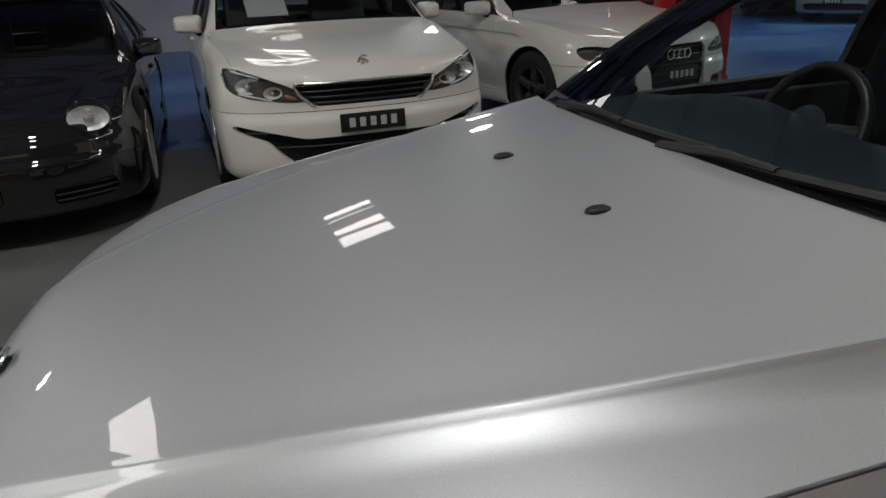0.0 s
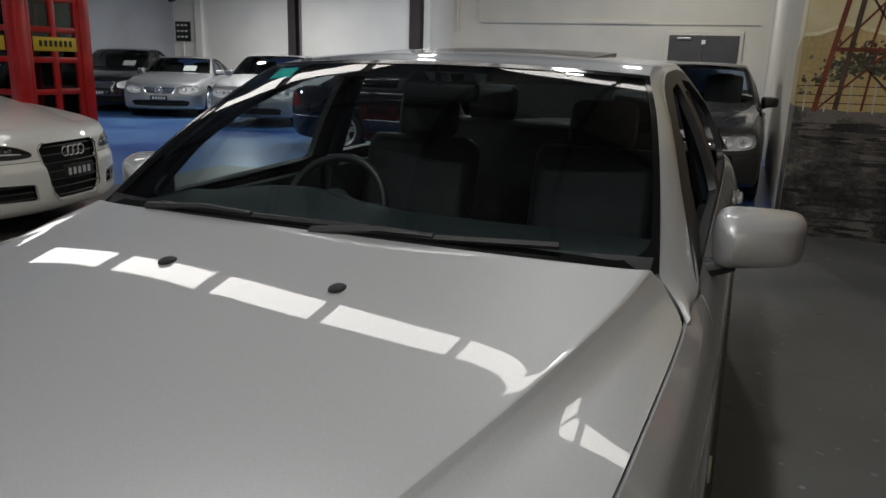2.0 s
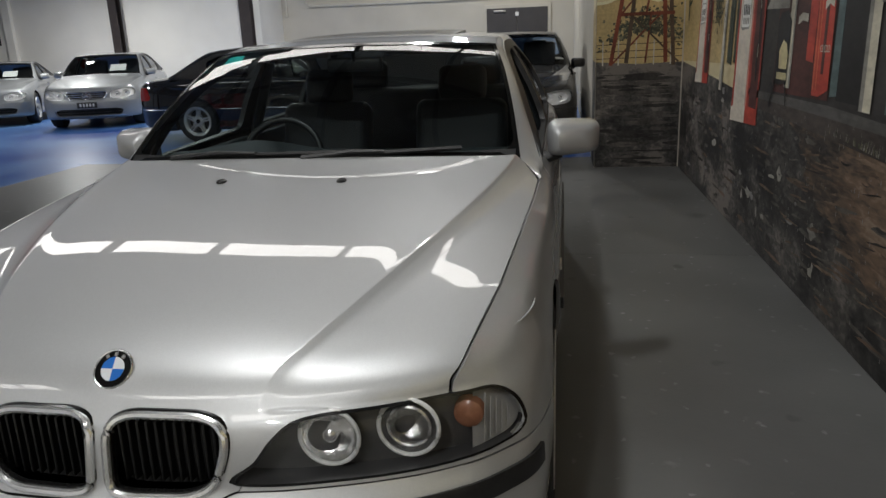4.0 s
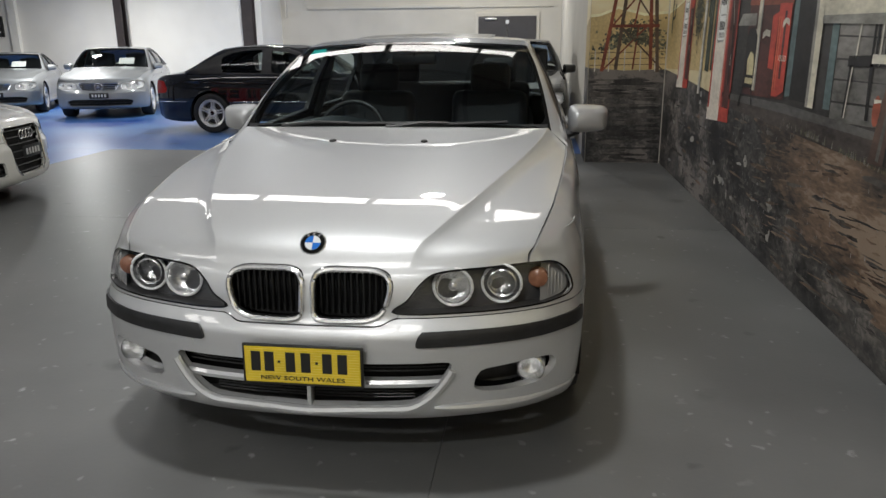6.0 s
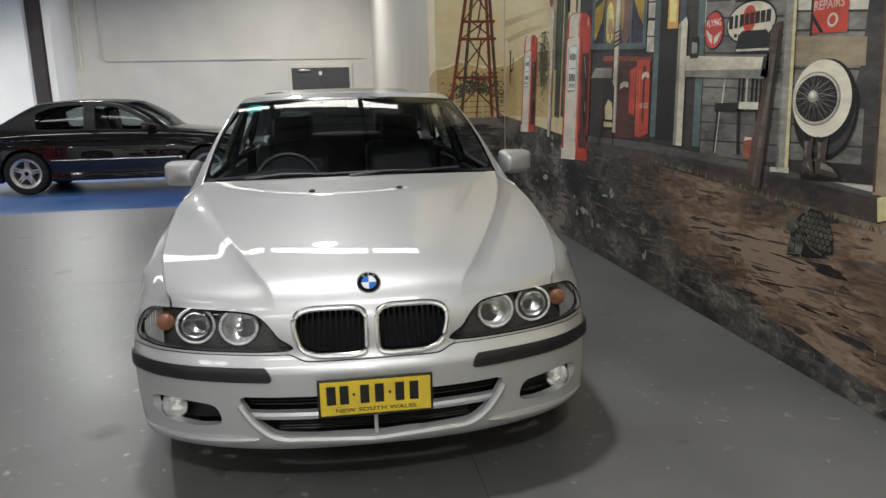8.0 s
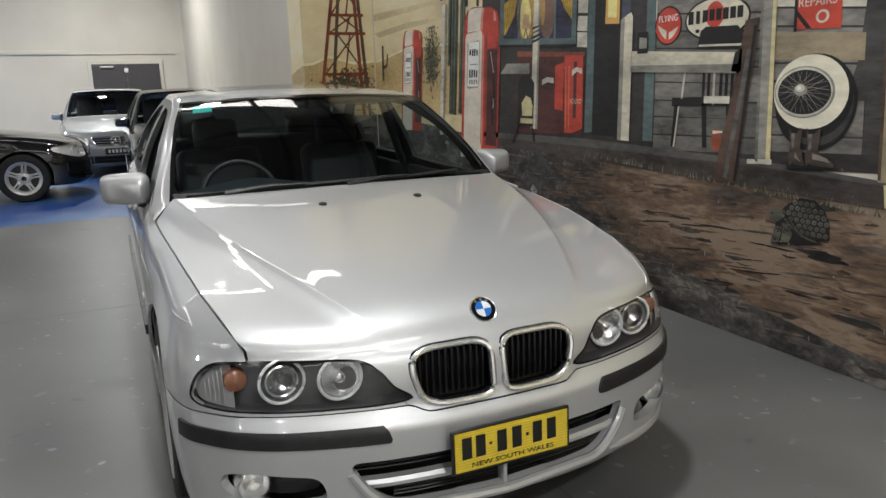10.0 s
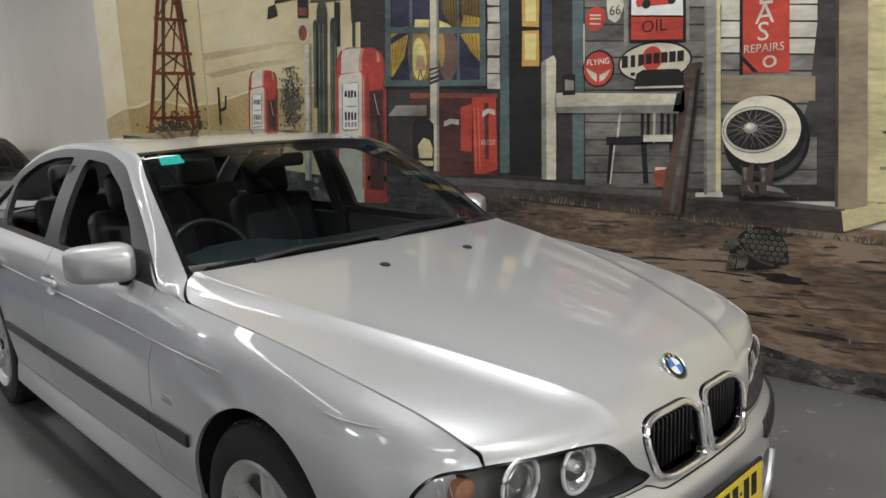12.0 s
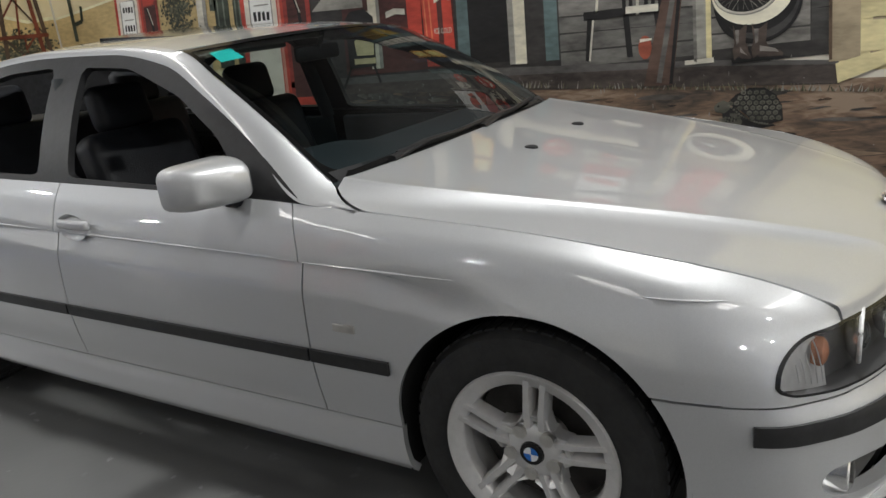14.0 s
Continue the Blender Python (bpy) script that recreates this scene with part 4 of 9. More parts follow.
def underbody(s, car, core, r_arch):
    w = s.track - s.tyre_w / 2 - 0.01
    bm = one_box((2 * w, s.length - 0.55, 0.08), (0, s.length / 2, 0.23), 0.02)
    part("underbody", bm, LINER, car, smooth=False)
    for y in (s.axle_f, s.axle_r):
        well = lathe([(w - 0.05, r_arch + .012), (s.track + s.tyre_w / 2 - .01, r_arch + .012)], 48).v + [0, y, s.tyre_r]
        sh = Shell(well, lathe([(0, 1), (1, 1)], 48).f).keep(lambda p: p[:, 2] - 0.2).flip()
        wall_in = Shell([(w - .05, y + (r_arch + .02) * math.cos(a), s.tyre_r + (r_arch + .02) * math.sin(a)) for a in np.linspace(-0.4, math.pi + .4, 24)], [tuple(range(24))])
        for q in both(sh.plus(wall_in)):
            part("wheel_arch_liner", q, LINER, car)


def side_panels(s, car, outer, body_mat, trim=True):
    """Cuts the skin behind the front into fender, doors, quarter and skirt."""
    sill, upper = outer.split(lambda p: s.skirt_z - p[:, 2] - np.where((p[:, 1] > s.axle_f) & (p[:, 1] < s.axle_r), 0, 9), 0.003)
    line_f, line_m, line_r = (pchip([(z, y) for z, y in q]) for q in (s.door_lines))
    fender, rest = upper.split(lambda p: line_f(p[:, 2]) - p[:, 1])
    door_f, rest = rest.split(lambda p: line_m(p[:, 2]) - p[:, 1])
    door_r, quarter = rest.split(lambda p: line_r(p[:, 2]) - p[:, 1])
    for sh in both(sill):
        part("side_skirt", sh.lip(.02), body_mat, car, angle=50)
    for sh in both(fender):
        part("front_fender", sh.lip(.012), body_mat, car, angle=50)
    doors = []
    for sh in both(door_f):
        doors.append(part("front_door", sh.lip(.012), body_mat, car, angle=50))
    for sh in both(door_r):
        doors.append(part("rear_door", sh.lip(.012), body_mat, car, angle=50))
    for sh in both(quarter):
        part("rear_quarter", sh.lip(.012), body_mat, car, angle=50)
    return doors


def mirror_housing(car, x, y, z, size, mat, side):
    """An exterior mirror: a rounded shell, dark glass behind, and a black arm."""
    sx, sy, sz = size
    rows = []
    for v in np.linspace(0, 1, 14):
        r = math.sin(math.pi / 2 * min(1, v * 1.25)) ** 0.6 if v < .8 else 1.0
        yy = -sy / 2 + sy * v
        ring = []
        for k in range(28):
            a = 2 * math.pi * k / 28
            ca, sa = math.cos(a), math.sin(a)
            e = 0.42
            px, pz = math.copysign(abs(ca) ** e, ca), math.copysign(abs(sa) ** e, sa)
            taper = 1.0 - 0.14 * (px * 0.5 + 0.5)
            ring.append((px * sx / 2 * (0.55 + .45 * r), yy + 0.035 * px, pz * sz / 2 * (0.5 + .5 * r) * taper))
        rows.append(ring + [ring[0]])
    sh = facing(Shell.grid(np.array(rows)), (0, 0, 0.001))
    n0 = len(sh.v)
    cap = tuple(range(28))
    sh = weld(Shell(sh.v, sh.f + [cap]))
    c = sh.v.mean(axis=0)
    if np.mean(np.sum((sh.v - c) * sh.normals(), axis=1)) < 0:
        sh = sh.flip()
    sh = Shell(sh.v * [side, 1, 1], sh.f if side > 0 else [tuple(reversed(f)) for f in sh.f])
    m = new("mirror")
    m.parent = car
    m.matrix_basis = pose(x * side, y, z)
    part("mirror_shell", sh, mat, m, angle=60)
    back = [(side * (math.copysign(abs(math.cos(a)) ** .42, math.cos(a)) * sx * .47), sy / 2 - .006 + .035 * math.copysign(abs(math.cos(a)) ** .42, math.cos(a)), math.copysign(abs(math.sin(a)) ** .42, math.sin(a)) * sz * .43) for a in np.linspace(0, 2 * math.pi, 28, endpoint=False)]
    part("mirror_glass", facing(Shell(back, [tuple(range(28))]), (0, 1, 0)), CHROME, m, "mirror glass", smooth=False)
    arm = tube([(-side * sx * .25, 0.0, -sz * .38), (-side * sx * .5, -.01, -sz * .5), (-side * (sx * .5 + .07), -.02, -sz * .56)], [.028, .03, .034], 10, squash=.8)
    part("mirror_arm", arm, PLASTIC, m, "black mirror arm")
    return m


# ---------------------------------------------------------------- the silver sedan
def silver_sedan():
    s = bmw_spec()
    s.corner_y, s.corner_cut, s.crown, s.i_top, s.i_rear = 1.475, .068, 0.012, 3, 7
    s.step, s.step_width, s.ridge = .026, .075, .003
    s.hollow, s.least_step = (-.06, .16), .015
    # line of the bonnet's edge over the lamps: (y, x, z)
    s.edge_fix = ((.20, .690, .716), (.26, .708, .760), (.38, .737, .808), (.52, .765, .843))
    s.cowl_y, s.cowl_z, s.ws_top_y, s.ws_top_z = 1.415, 1.016, 2.035, 1.402
    s.rw_top_y, s.rw_top_z, s.rw_bot_y, s.rw_bot_z = 3.62, 1.392, 4.28, 1.035
    s.corner_tail, s.tail_z, s.tail_lamp_x, s.skirt_z = 4.12, 0.95, 0.47, 0.335
    s.windows = (((1.73, .972), (2.615, 1.000), (2.625, 1.358), (2.36, 1.340), (2.08, 1.246), (1.89, 1.134)),
                 ((2.79, 1.004), (3.51, 1.014), (3.52, 1.245), (3.32, 1.322), (3.08, 1.355), (2.79, 1.364)),
                 ((3.57, 1.018), (3.97, 1.022), (3.80, 1.125), (3.57, 1.226)))
    s.door_lines = (((.16, 1.52), (.34, 1.53), (.8, 1.535), (.92, 1.56), (1.0, 1.60)),
                    ((.16, 2.68), (.5, 2.68), (.8, 2.67), (1.0, 2.65)),
                    ((.16, 3.28), (.45, 3.31), (.65, 3.40), (.8, 3.52), (1.0, 3.64)))
    core = Core(s)
    car = thing("car", "silver four-door sedan with twin oval grilles and open side windows", "car", pose(.003, 0, 0, 0, 0, -.40))
    R = 0.383
    # outlines on the front, seen from ahead
    lamp_o = outline([(.272, .580), (.315, .625), (.352, .672), (.405, .703), (.55, .711), (.685, .713), (.758, .704), (.803, .672), (.827, .626), (.825, .592), (.76, .578), (.5, .574)], 72)
    kid_o = rounded([(.019, .566), (.017, .694), (.055, .7125), (.21, .7115), (.256, .696), (.264, .655), (.240, .578), (.19, .558), (.055, .556)], .03)
    grille_o = rounded([(-.47, .43), (.47, .43), (.41, .34), (.34, .285), (0, .272), (-.34, .285), (-.41, .34)], .04)
    fog_o = rounded([(.515, .325), (.535, .395), (.70, .408), (.775, .40), (.785, .352), (.74, .318), (.6, .312)], .03)
    lamp_f, kid_f, fog_f, grille_f = within(lamp_o), within(kid_o), within(fog_o), within(grille_o)
    near = lambda f: (lambda p: np.where(p[:, 1] < 0.75, f(p), -1.0))
    LINE = 0.566
    seam = lambda p: LINE - .022 * np.sin(np.pi / 2 * np.clip((.288 - np.abs(p[:, 0])) / .07, 0, 1)) ** 2
    front = core.front
    lower = front.keep(lambda p: np.where(p[:, 1] < .6, seam(p) - .002 - p[:, 2], -1))
    side = cut_arches(core.outer, s, R)
    lower_side = side.keep(lambda p: np.minimum(LINE - .003 - p[:, 2], 0.62 - p[:, 1]))
    bumper = weld(lower.plus(lower_side))
    full = bumper.drop(near(fog_f)).drop(near(grille_f))
    whole = weld(full.plus(full.mirror()))
    part("front_bumper", whole.lip(.03), SILVER, car, angle=40)
    # bonnet with its drop between the lamps
    hood = front.keep(lambda p: p[:, 2] - seam(p) - .002).drop(near(lamp_f)).drop(near(kid_f))
    hood_n = hood.keep(lambda p: np.where(p[:, 1] < .3, np.maximum(p[:, 2] - .6955, .47 - p[:, 0]), 1))
    hood_n = hood_n.keep(lambda p: np.where((p[:, 2] < .585), .284 + (p[:, 2] - .57) * .5 - p[:, 0], 1))
    hood_n = hood_n.keep(lambda p: core.edge_x(p[:, 1]) - p[:, 0] - 0.007)
    hood_all = weld(hood_n.plus(hood_n.mirror()))
    part("bonnet", hood_all.lip(.012), SILVER, car, "silver metallic bonnet with two raised creases", angle=50)
    strip = front.plus(side).keep(lambda p: np.minimum(p[:, 2] - LINE - .001, 0.62 - p[:, 1])).keep(lambda p: .5795 + .006 * np.clip((p[:, 0] - .6) / .2, 0, 1) - p[:, 2]).keep(lambda p: p[:, 0] - .286 - (p[:, 2] - .57) * .5).keep(lambda p: .425 - p[:, 1]).drop(lamp_f)
    for sh in both(strip):
        part("lamp_trim", sh.lip(.006), SILVER, car)
    # fenders and doors
    rest = side.keep(lambda p: np.maximum(p[:, 2] - LINE - .003, p[:, 1] - 0.62)).drop(near(lamp_f))
    rest = rest.keep(lambda p: np.where(p[:, 1] < .425, p[:, 2] - .584, 1))
    doors = side_panels(s, car, rest, SILVER)
    # black inner skin added behind the gaps, standing in for their shade
    inner = weld(front.plus(side)).drop(near(lamp_f)).drop(near(kid_f)).drop(near(fog_f)).drop(near(grille_f))
    inner = inner.keep(lambda p: np.where((p[:, 2] > .5), 1, p[:, 1] - .0))
    for sh in both(inner.offset(-.016)):
        part("gap_shade_panel", sh, LINER, car)
    underbody(s, car, core, R)
    greenhouse(s, car, core, SILVER, PLASTIC, WINDSCREEN)

    # headlamps
    for sd in (1, -1):
        hl = new("headlamp")
        hl.parent = car
        skin = front.plus(side).keep(near(lamp_f))
        skin = weld(skin)
        if sd < 0:
            skin = skin.mirror()
        ln = part("lamp_lens", skin.lip(.02), LENS, hl, "clear headlamp cover")
        ln.visible_shadow = False
        back = Shell(skin.v + np.array([0, .065, 0]), skin.f)
        part("lamp_housing", back.plus(ribbon(skin, .066)), LAMP_HOUSING, hl, "dark lamp housing")
        for x, r, kind in ((.449, .066, "halogen"), (.600, .067, "projector")):
            y = core.y_at(x, .650) + .042
            bowl = [(.026, .010), (.018, r * .62), (.003, r * .86), (-.006, r * .90), (-.008, r)]
            sh = lathe(bowl, 40, "y")
            sh = facing(sh, (0, 0, 1))
            sh = Shell(sh.v + [x * sd, y, .650], sh.f)
            part("reflector", sh, REFLECTOR, hl, "bright round reflector")
            ring = tube([(x * sd + r * .93 * math.cos(a), y - .008, .650 + r * .93 * math.sin(a)) for a in np.linspace(0, 2 * math.pi, 40, endpoint=False)], .0048, 8, closed=True)
            part("light_ring", ring, LAMP_BRIGHT, hl, "pale ring round the lamp")
            if kind == "projector":
                ball = lathe([(.02, .040), (-.004, .0395), (-.018, .030), (-.026, .014), (-.028, .0005)], 32, "y")
                part("projector_lens", Shell(ball.v + [x * sd, y, .650], ball.f), LENS, hl)
                part("projector_ring", tube([(x * sd + .043 * math.cos(a), y - .004, .650 + .043 * math.sin(a)) for a in np.linspace(0, 2 * math.pi, 32, endpoint=False)], .004, 6, closed=True), CHROME, hl)
                part("projector_bowl", Shell(lathe([(.03, .001), (.012, .03), (.002, .041)], 28, "y").v + [x * sd, y, .650], lathe([(.03, .001), (.012, .03), (.002, .041)], 28, "y").f), REFLECTOR, hl)
            else:
                part("bulb_shield", Shell(lathe([(.03, .016), (-.006, .015), (-.012, .009), (-.013, .0005)], 20, "y").v + [x * sd, y, .650], lathe([(.03, .016), (-.006, .015), (-.012, .009), (-.013, .0005)], 20, "y").f), CHROME, hl)
        x = .714
        y = core.y_at(x, .650) + .040
        prof = [(.02, .034), (-.002, .031), (-.010, .02), (-.014, .0005)]
        part("indicator_bulb", Shell(lathe(prof, 24, "y").v + [x * sd, y, .650], lathe(prof, 24, "y").f), AMBER, hl, "amber indicator")
        cz = skin.keep(lambda p: np.abs(p[:, 0]) - .742)
        part("corner_reflector", Shell(cz.v + np.array([-.020 * sd, .02, 0]), cz.f), CORNER_GREY, hl, "pale ribbed corner of the lamp")
        for k in range(5):
            xr = .748 + k * .011
            rib = [(xr * sd, core.y_at(xr, z) + .016, z) for z in np.linspace(.592 + k * .004, .690 - k * .010, 8)]
            part("corner_rib", tube(rib, .0014, 5), CORNER_GREY, hl)
        gasket = skin.drop(lambda p: lamp_f(np.abs(p) * [1, 1, 1]) - .0055)
        part("lamp_gasket", gasket.offset(.0015), GLOSS_BLACK, hl, "black seal round the lamp")

    # twin grilles
    for sd in (1, -1):
        g = new("grille")
        g.parent = car
        ko = kid_o
        path = [(q[0] * sd, core.y_at(q[0], q[1]) - .006, q[1]) for q in ko]
        part("grille_frame", tube(path, .0088, 8, closed=True), CHROME, g, "chrome grille frame")
        rim2 = tube([(p[0], p[1] + .012, p[2]) for p in path], .011, 6, closed=True)
        part("grille_inner_frame", rim2, GLOSS_BLACK, g)
        for k in range(11):
            x = .040 + k * .0195
            zs = [q[1] for q in ko if abs(q[0] - x) < .05]
            z0, z1 = .570, .702 - max(0, .045 - x) * .4 - max(0, x - .2) * .3
            z0 += max(0, x - .2) * .5
            bar = one_box((.0055, .022, z1 - z0), (x * sd, core.y_at(x, .645) + .024, (z0 + z1) / 2), .002, segs=1)
            part("grille_slat", bar, GRILLE_BLACK, g)
        backp = Shell([(q[0] * sd, core.y_at(q[0], q[1]) + .05, q[1]) for q in ko], [tuple(range(len(ko)))])
        part("grille_backing", facing(backp, (0, -1, 0)), LINER, g, smooth=False)

    # bumper openings
    lg = new("lower_grille")
    lg.parent = car
    backp = facing(Shell([(q[0], core.y_at(q[0], q[1]) + .09, q[1]) for q in grille_o], [tuple(range(len(grille_o)))]), (0, -1, 0))
    part("mesh_backing", backp, LINER, lg, smooth=False)
    bar = np.array([[(x, core.y_at(x, .352) + .012 + dy, z) for (dy, z) in ((.03, .368), (.004, .367), (-.004, .357), (0, .344), (.03, .338))] for x in np.linspace(-.43, .43, 41)])
    part("cross_bar", facing(Shell.grid(bar), (0, -1, 0)), SILVER, lg, "silver bar across the lower grille")
    half_o = [q for q in grille_o if q[1] < .42 and q[0] > -.001]
    for sd in (1, -1):
        pts = sorted([tuple(q) for q in half_o], key=lambda q: q[0])
        pts = [(0.0, pts[0][1])] + pts
        part("grille_lip", tube([(x * sd, core.y_at(x, z) - .004, z - .008) for x, z in pts], .015, 8), SILVER, lg)
    post = one_box((.014, .04, .075), (0, .03, .308), .004)
    part("grille_post", post, SILVER, lg)
    for k in range(4):
        z = .293 + k * .011
        part("grille_slat", tube([(x, core.y_at(x, z) + .05, z) for x in np.linspace(-.33, .33, 15)], .0025, 5), PLASTIC, lg)
    for k in range(4):
        z = .385 + k * .012
        part("grille_slat", tube([(x, core.y_at(x, z) + .05, z) for x in np.linspace(-.43, .43, 15)], .0025, 5), PLASTIC, lg)
    for sd in (1, -1):
        fl = new("fog_lamp")
        fl.parent = car
        backp = facing(Shell([(q[0] * sd, core.y_at(q[0], q[1]) + .075, q[1]) for q in fog_o], [tuple(range(len(fog_o)))]), (0, -1, 0))
        part("fog_surround", backp, PLASTIC, fl, smooth=False)
        x, z = .698, .358
        y = core.y_at(x, z) + .026
        prof = [(.06, .05), (.0, .046), (-.004, .042)]
        part("fog_ring", Shell(lathe(prof, 30, "y").v + [x * sd, y, z], lathe(prof, 30, "y").f), CHROME, fl)
        prof = [(.04, .0005), (.03, .03), (.003, .042)]
        part("fog_reflector", facing(Shell(lathe(prof, 30, "y").v + [x * sd, y, z], lathe(prof, 30, "y").f), (0, -1, 0)), REFLECTOR, fl)
        prof = [(-.004, .043), (-.012, .028), (-.015, .0005)]
        fo = part("fog_lens", Shell(lathe(prof, 30, "y").v + [x * sd, y, z], lathe(prof, 30, "y").f), LENS, fl)
        fo.visible_shadow = False

        low = [(x * sd, core.y_at(x, z) - .004, z) for x, z in zip(np.linspace(.40, .85, 16), spline([(0, .274), (.3, .268), (.7, .262), (1, .262)], 16)[:, 1])]
        part("bumper_blade", tube(low, [.004 + .010 * math.sin(math.pi * (k / 15) ** .6) for k in range(16)], 8), SILVER, car, "raised lip under the fog lamp")

    # thin lip of the line along wings and doors
    for ya, yb in ((.40, .62), (1.05, 1.525), (1.55, 2.665), (2.695, 3.52), (3.60, 3.95)):
        pts = []
        for y in np.linspace(ya, yb, 12):
            z = float(np.interp(y, (.37, .6, 1.05, 1.5, 1.7, 2.7, 3.7, 4.0), (.778, .785, .792, .803, .811, .826, .838, .842)))
            v = core.outer.v[np.argmin((core.outer.v[:, 1] - y) ** 2 * .2 + (core.outer.v[:, 2] - z) ** 2)]
            pts.append((float(v[0]), y, z))
        fit = np.polyfit([q[1] for q in pts], [q[0] for q in pts], 2)
        n = len(pts)
        for sd in (1, -1):
            line = [((np.polyval(fit, q[1]) + .0008) * sd, q[1], q[2]) for q in pts]
            part("body_line", tube(line, [.0004 + .0022 * min(1, 3 * k / n, 3 * (n - 1 - k) / n) for k in range(n)], 6), SILVER, car, "thin raised line along the side")
    # rubbing strips, plate, badge, nozzles
    bump_skin = weld(lower.plus(lower_side))
    strip = bump_skin.keep(lambda p: .0225 - np.abs(p[:, 2] - .505)).keep(within(rounded([(.338, .48), (.355, .53), (.95, .53), (.95, .48)], .02))).keep(lambda p: .365 - p[:, 1])
    for sh in both(strip.offset(.009)):
        part("bumper_strip", sh.lip(.012), PLASTIC, car, "black rubbing strip on the bumper")
    tow = bump_skin.keep(within(rounded([(.385, .445), (.43, .445), (.43, .482), (.385, .482)], .008)))
    part("tow_cover", tow.mirror().offset(.002).lip(.004), SILVER, car)
    side_strip = side.keep(lambda p: .019 - np.abs(p[:, 2] - .528)).keep(lambda p: np.minimum(p[:, 1] - 1.262, 3.33 - p[:, 1]))
    for y0, y1 in ((1.262, 1.530), (1.537, 2.676), (2.684, 3.33)):
        for sh in both(side_strip.keep(lambda p: np.minimum(p[:, 1] - y0, y1 - p[:, 1])).offset(.010)):
            part("side_strip", sh.lip(.012), PLASTIC, car, "black rubbing strip along the side")
    pl = new("number_plate")
    pl.parent = car
    pl.matrix_basis = pose(0, -.028, .432, 88 - 0, 0, 0)
    part("plate_frame", one_box((.386, .134, .012), (0, 0, 0), .004), PLATE_BLACK, pl)
    part("plate_face", one_box((.368, .116, .003), (0, .001, .0065)), PLATE_YELLOW, pl, smooth=False)
    for k, x in enumerate((-.148, -.105, -.037, .012, .080, .128)):
        part("plate_bar", one_box((.030, .064, .002), (x, .012, .009)), PLATE_BLACK, pl, smooth=False)
    for x in (-.073, .047):
        part("plate_dot", one_box((.008, .008, .002), (x, .012, .009)), PLATE_BLACK, pl, smooth=False)
    part("state_name", text_shell("NEW SOUTH WALES", .0145, pose(0, -.042, .0095), .0008, 1.45), PLATE_BLACK, pl, smooth=False)
    for z in np.linspace(-.05, .052, 13):
        part("plate_line", one_box((.36, .0012, .0006), (0, z, .0083)), PLATE_PALE, pl, smooth=False)
    roundel(car, (0, .141, .7775), Matrix.Rotation(radians(48), 3, "X"), .041)
    for sd in (1, -1):
        sh = lathe([(0, .016), (.006, .015), (.010, .009), (.0105, .0005)], 16, "z")
        v = sh.v * [1.0, 1.5, 1.0]
        part("washer_nozzle", Shell(v + [.205 * sd, 1.125, float(pchip(s.bonnet)(1.125)) - .003], sh.f), PLASTIC, car, "black washer nozzle")

    # mirrors, handles, repeaters
    for sd in (1, -1):
        mirror_housing(car, .945 if sd > 0 else .912, 1.79, 1.018, (.205, .125, .148), SILVER, sd)
        for y in (2.55, 3.46):
            xh = float(np.interp(.846, [q[2] for q in section_net(s, [y])[0]], [q[0] for q in section_net(s, [y])[0]]))
            h = new("door_handle")
            h.parent = car
            h.matrix_basis = pose(xh * sd, y, .846)
            dish = lathe([(-.014, .0005), (-.012, .036), (.003, .056)], 24, "x")
            part("handle_dish", Shell(dish.v * [sd, 1.45, .85] + [sd * .002, .0, -.004], dish.f), SILVER, h)
            part("handle_flap", one_box((.024, .165, .034), (sd * .012, -.02, .008), .011, segs=3), SILVER, h)
        rp = section_net(s, [1.40])[0]
        xr = float(np.interp(.625, rp[:, 2], rp[:, 0]))
        part("side_repeater", one_box((.008, .075, .024), (xr * sd, 1.40, .625), .003), SATIN, car, "small side indicator")

    # cowl and wipers
    rear = core.bonnet_rear
    rows = []
    for a in np.linspace(-1, 1, 41):
        xa = abs(a) * .735
        q0 = np.array([a * .735, np.interp(xa, rear[:, 0], rear[:, 1]) - .012, np.interp(xa, rear[:, 0], rear[:, 2]) - .016])
        q1 = np.array([a * .740, s.cowl_y + .02 + (1.485 - s.cowl_y) * abs(a) ** 2.2, s.cowl_z + .004])
        rows.append([q0, (q0 + q1) / 2 - [0, 0, .012], q1])
    part("cowl_panel", facing(Shell.grid(np.array(rows)), (0, 0, 1)), PLASTIC, car, "black cowl below the windscreen")

    def on_glass(x, u, lift):
        ex = .742 - .13 * u
        a = min(1, abs(x) / ex)
        y = (s.cowl_y + (s.ws_top_y - s.cowl_y) * u) + ((1.485 + .66 * u) - (s.cowl_y + (s.ws_top_y - s.cowl_y) * u)) * a ** 2.2
        z = s.cowl_z + (s.ws_top_z - s.cowl_z) * u + lift
        return (x, y - lift * .5, z)
    for pts in (((-.50, -.012), (-.2, -.004), (.12, .006)), ((.02, -.012), (.28, -.004), (.55, .014))):
        w = new("wiper")
        w.parent = car
        part("wiper_blade", tube([on_glass(x, u, .012) for x, u in pts], .009, 6), PLASTIC, w)
        arm = [on_glass(pts[0][0] - .04, -.03, .012), on_glass((pts[0][0] + pts[1][0]) / 2, -.005, .02), on_glass(pts[1][0], pts[1][1], .018)]
        part("wiper_arm", tube(arm, [.017, .014, .009], 8, squash=.6), PLASTIC, w)
    stick = [on_glass(x, u, -.006) for x, u in ((-.575, .835), (-.485, .85), (-.485, .935), (-.565, .92))]
    part("window_sticker", Shell(stick, [(0, 1, 2, 3)]), STICKER, car, "teal registration sticker", smooth=False)
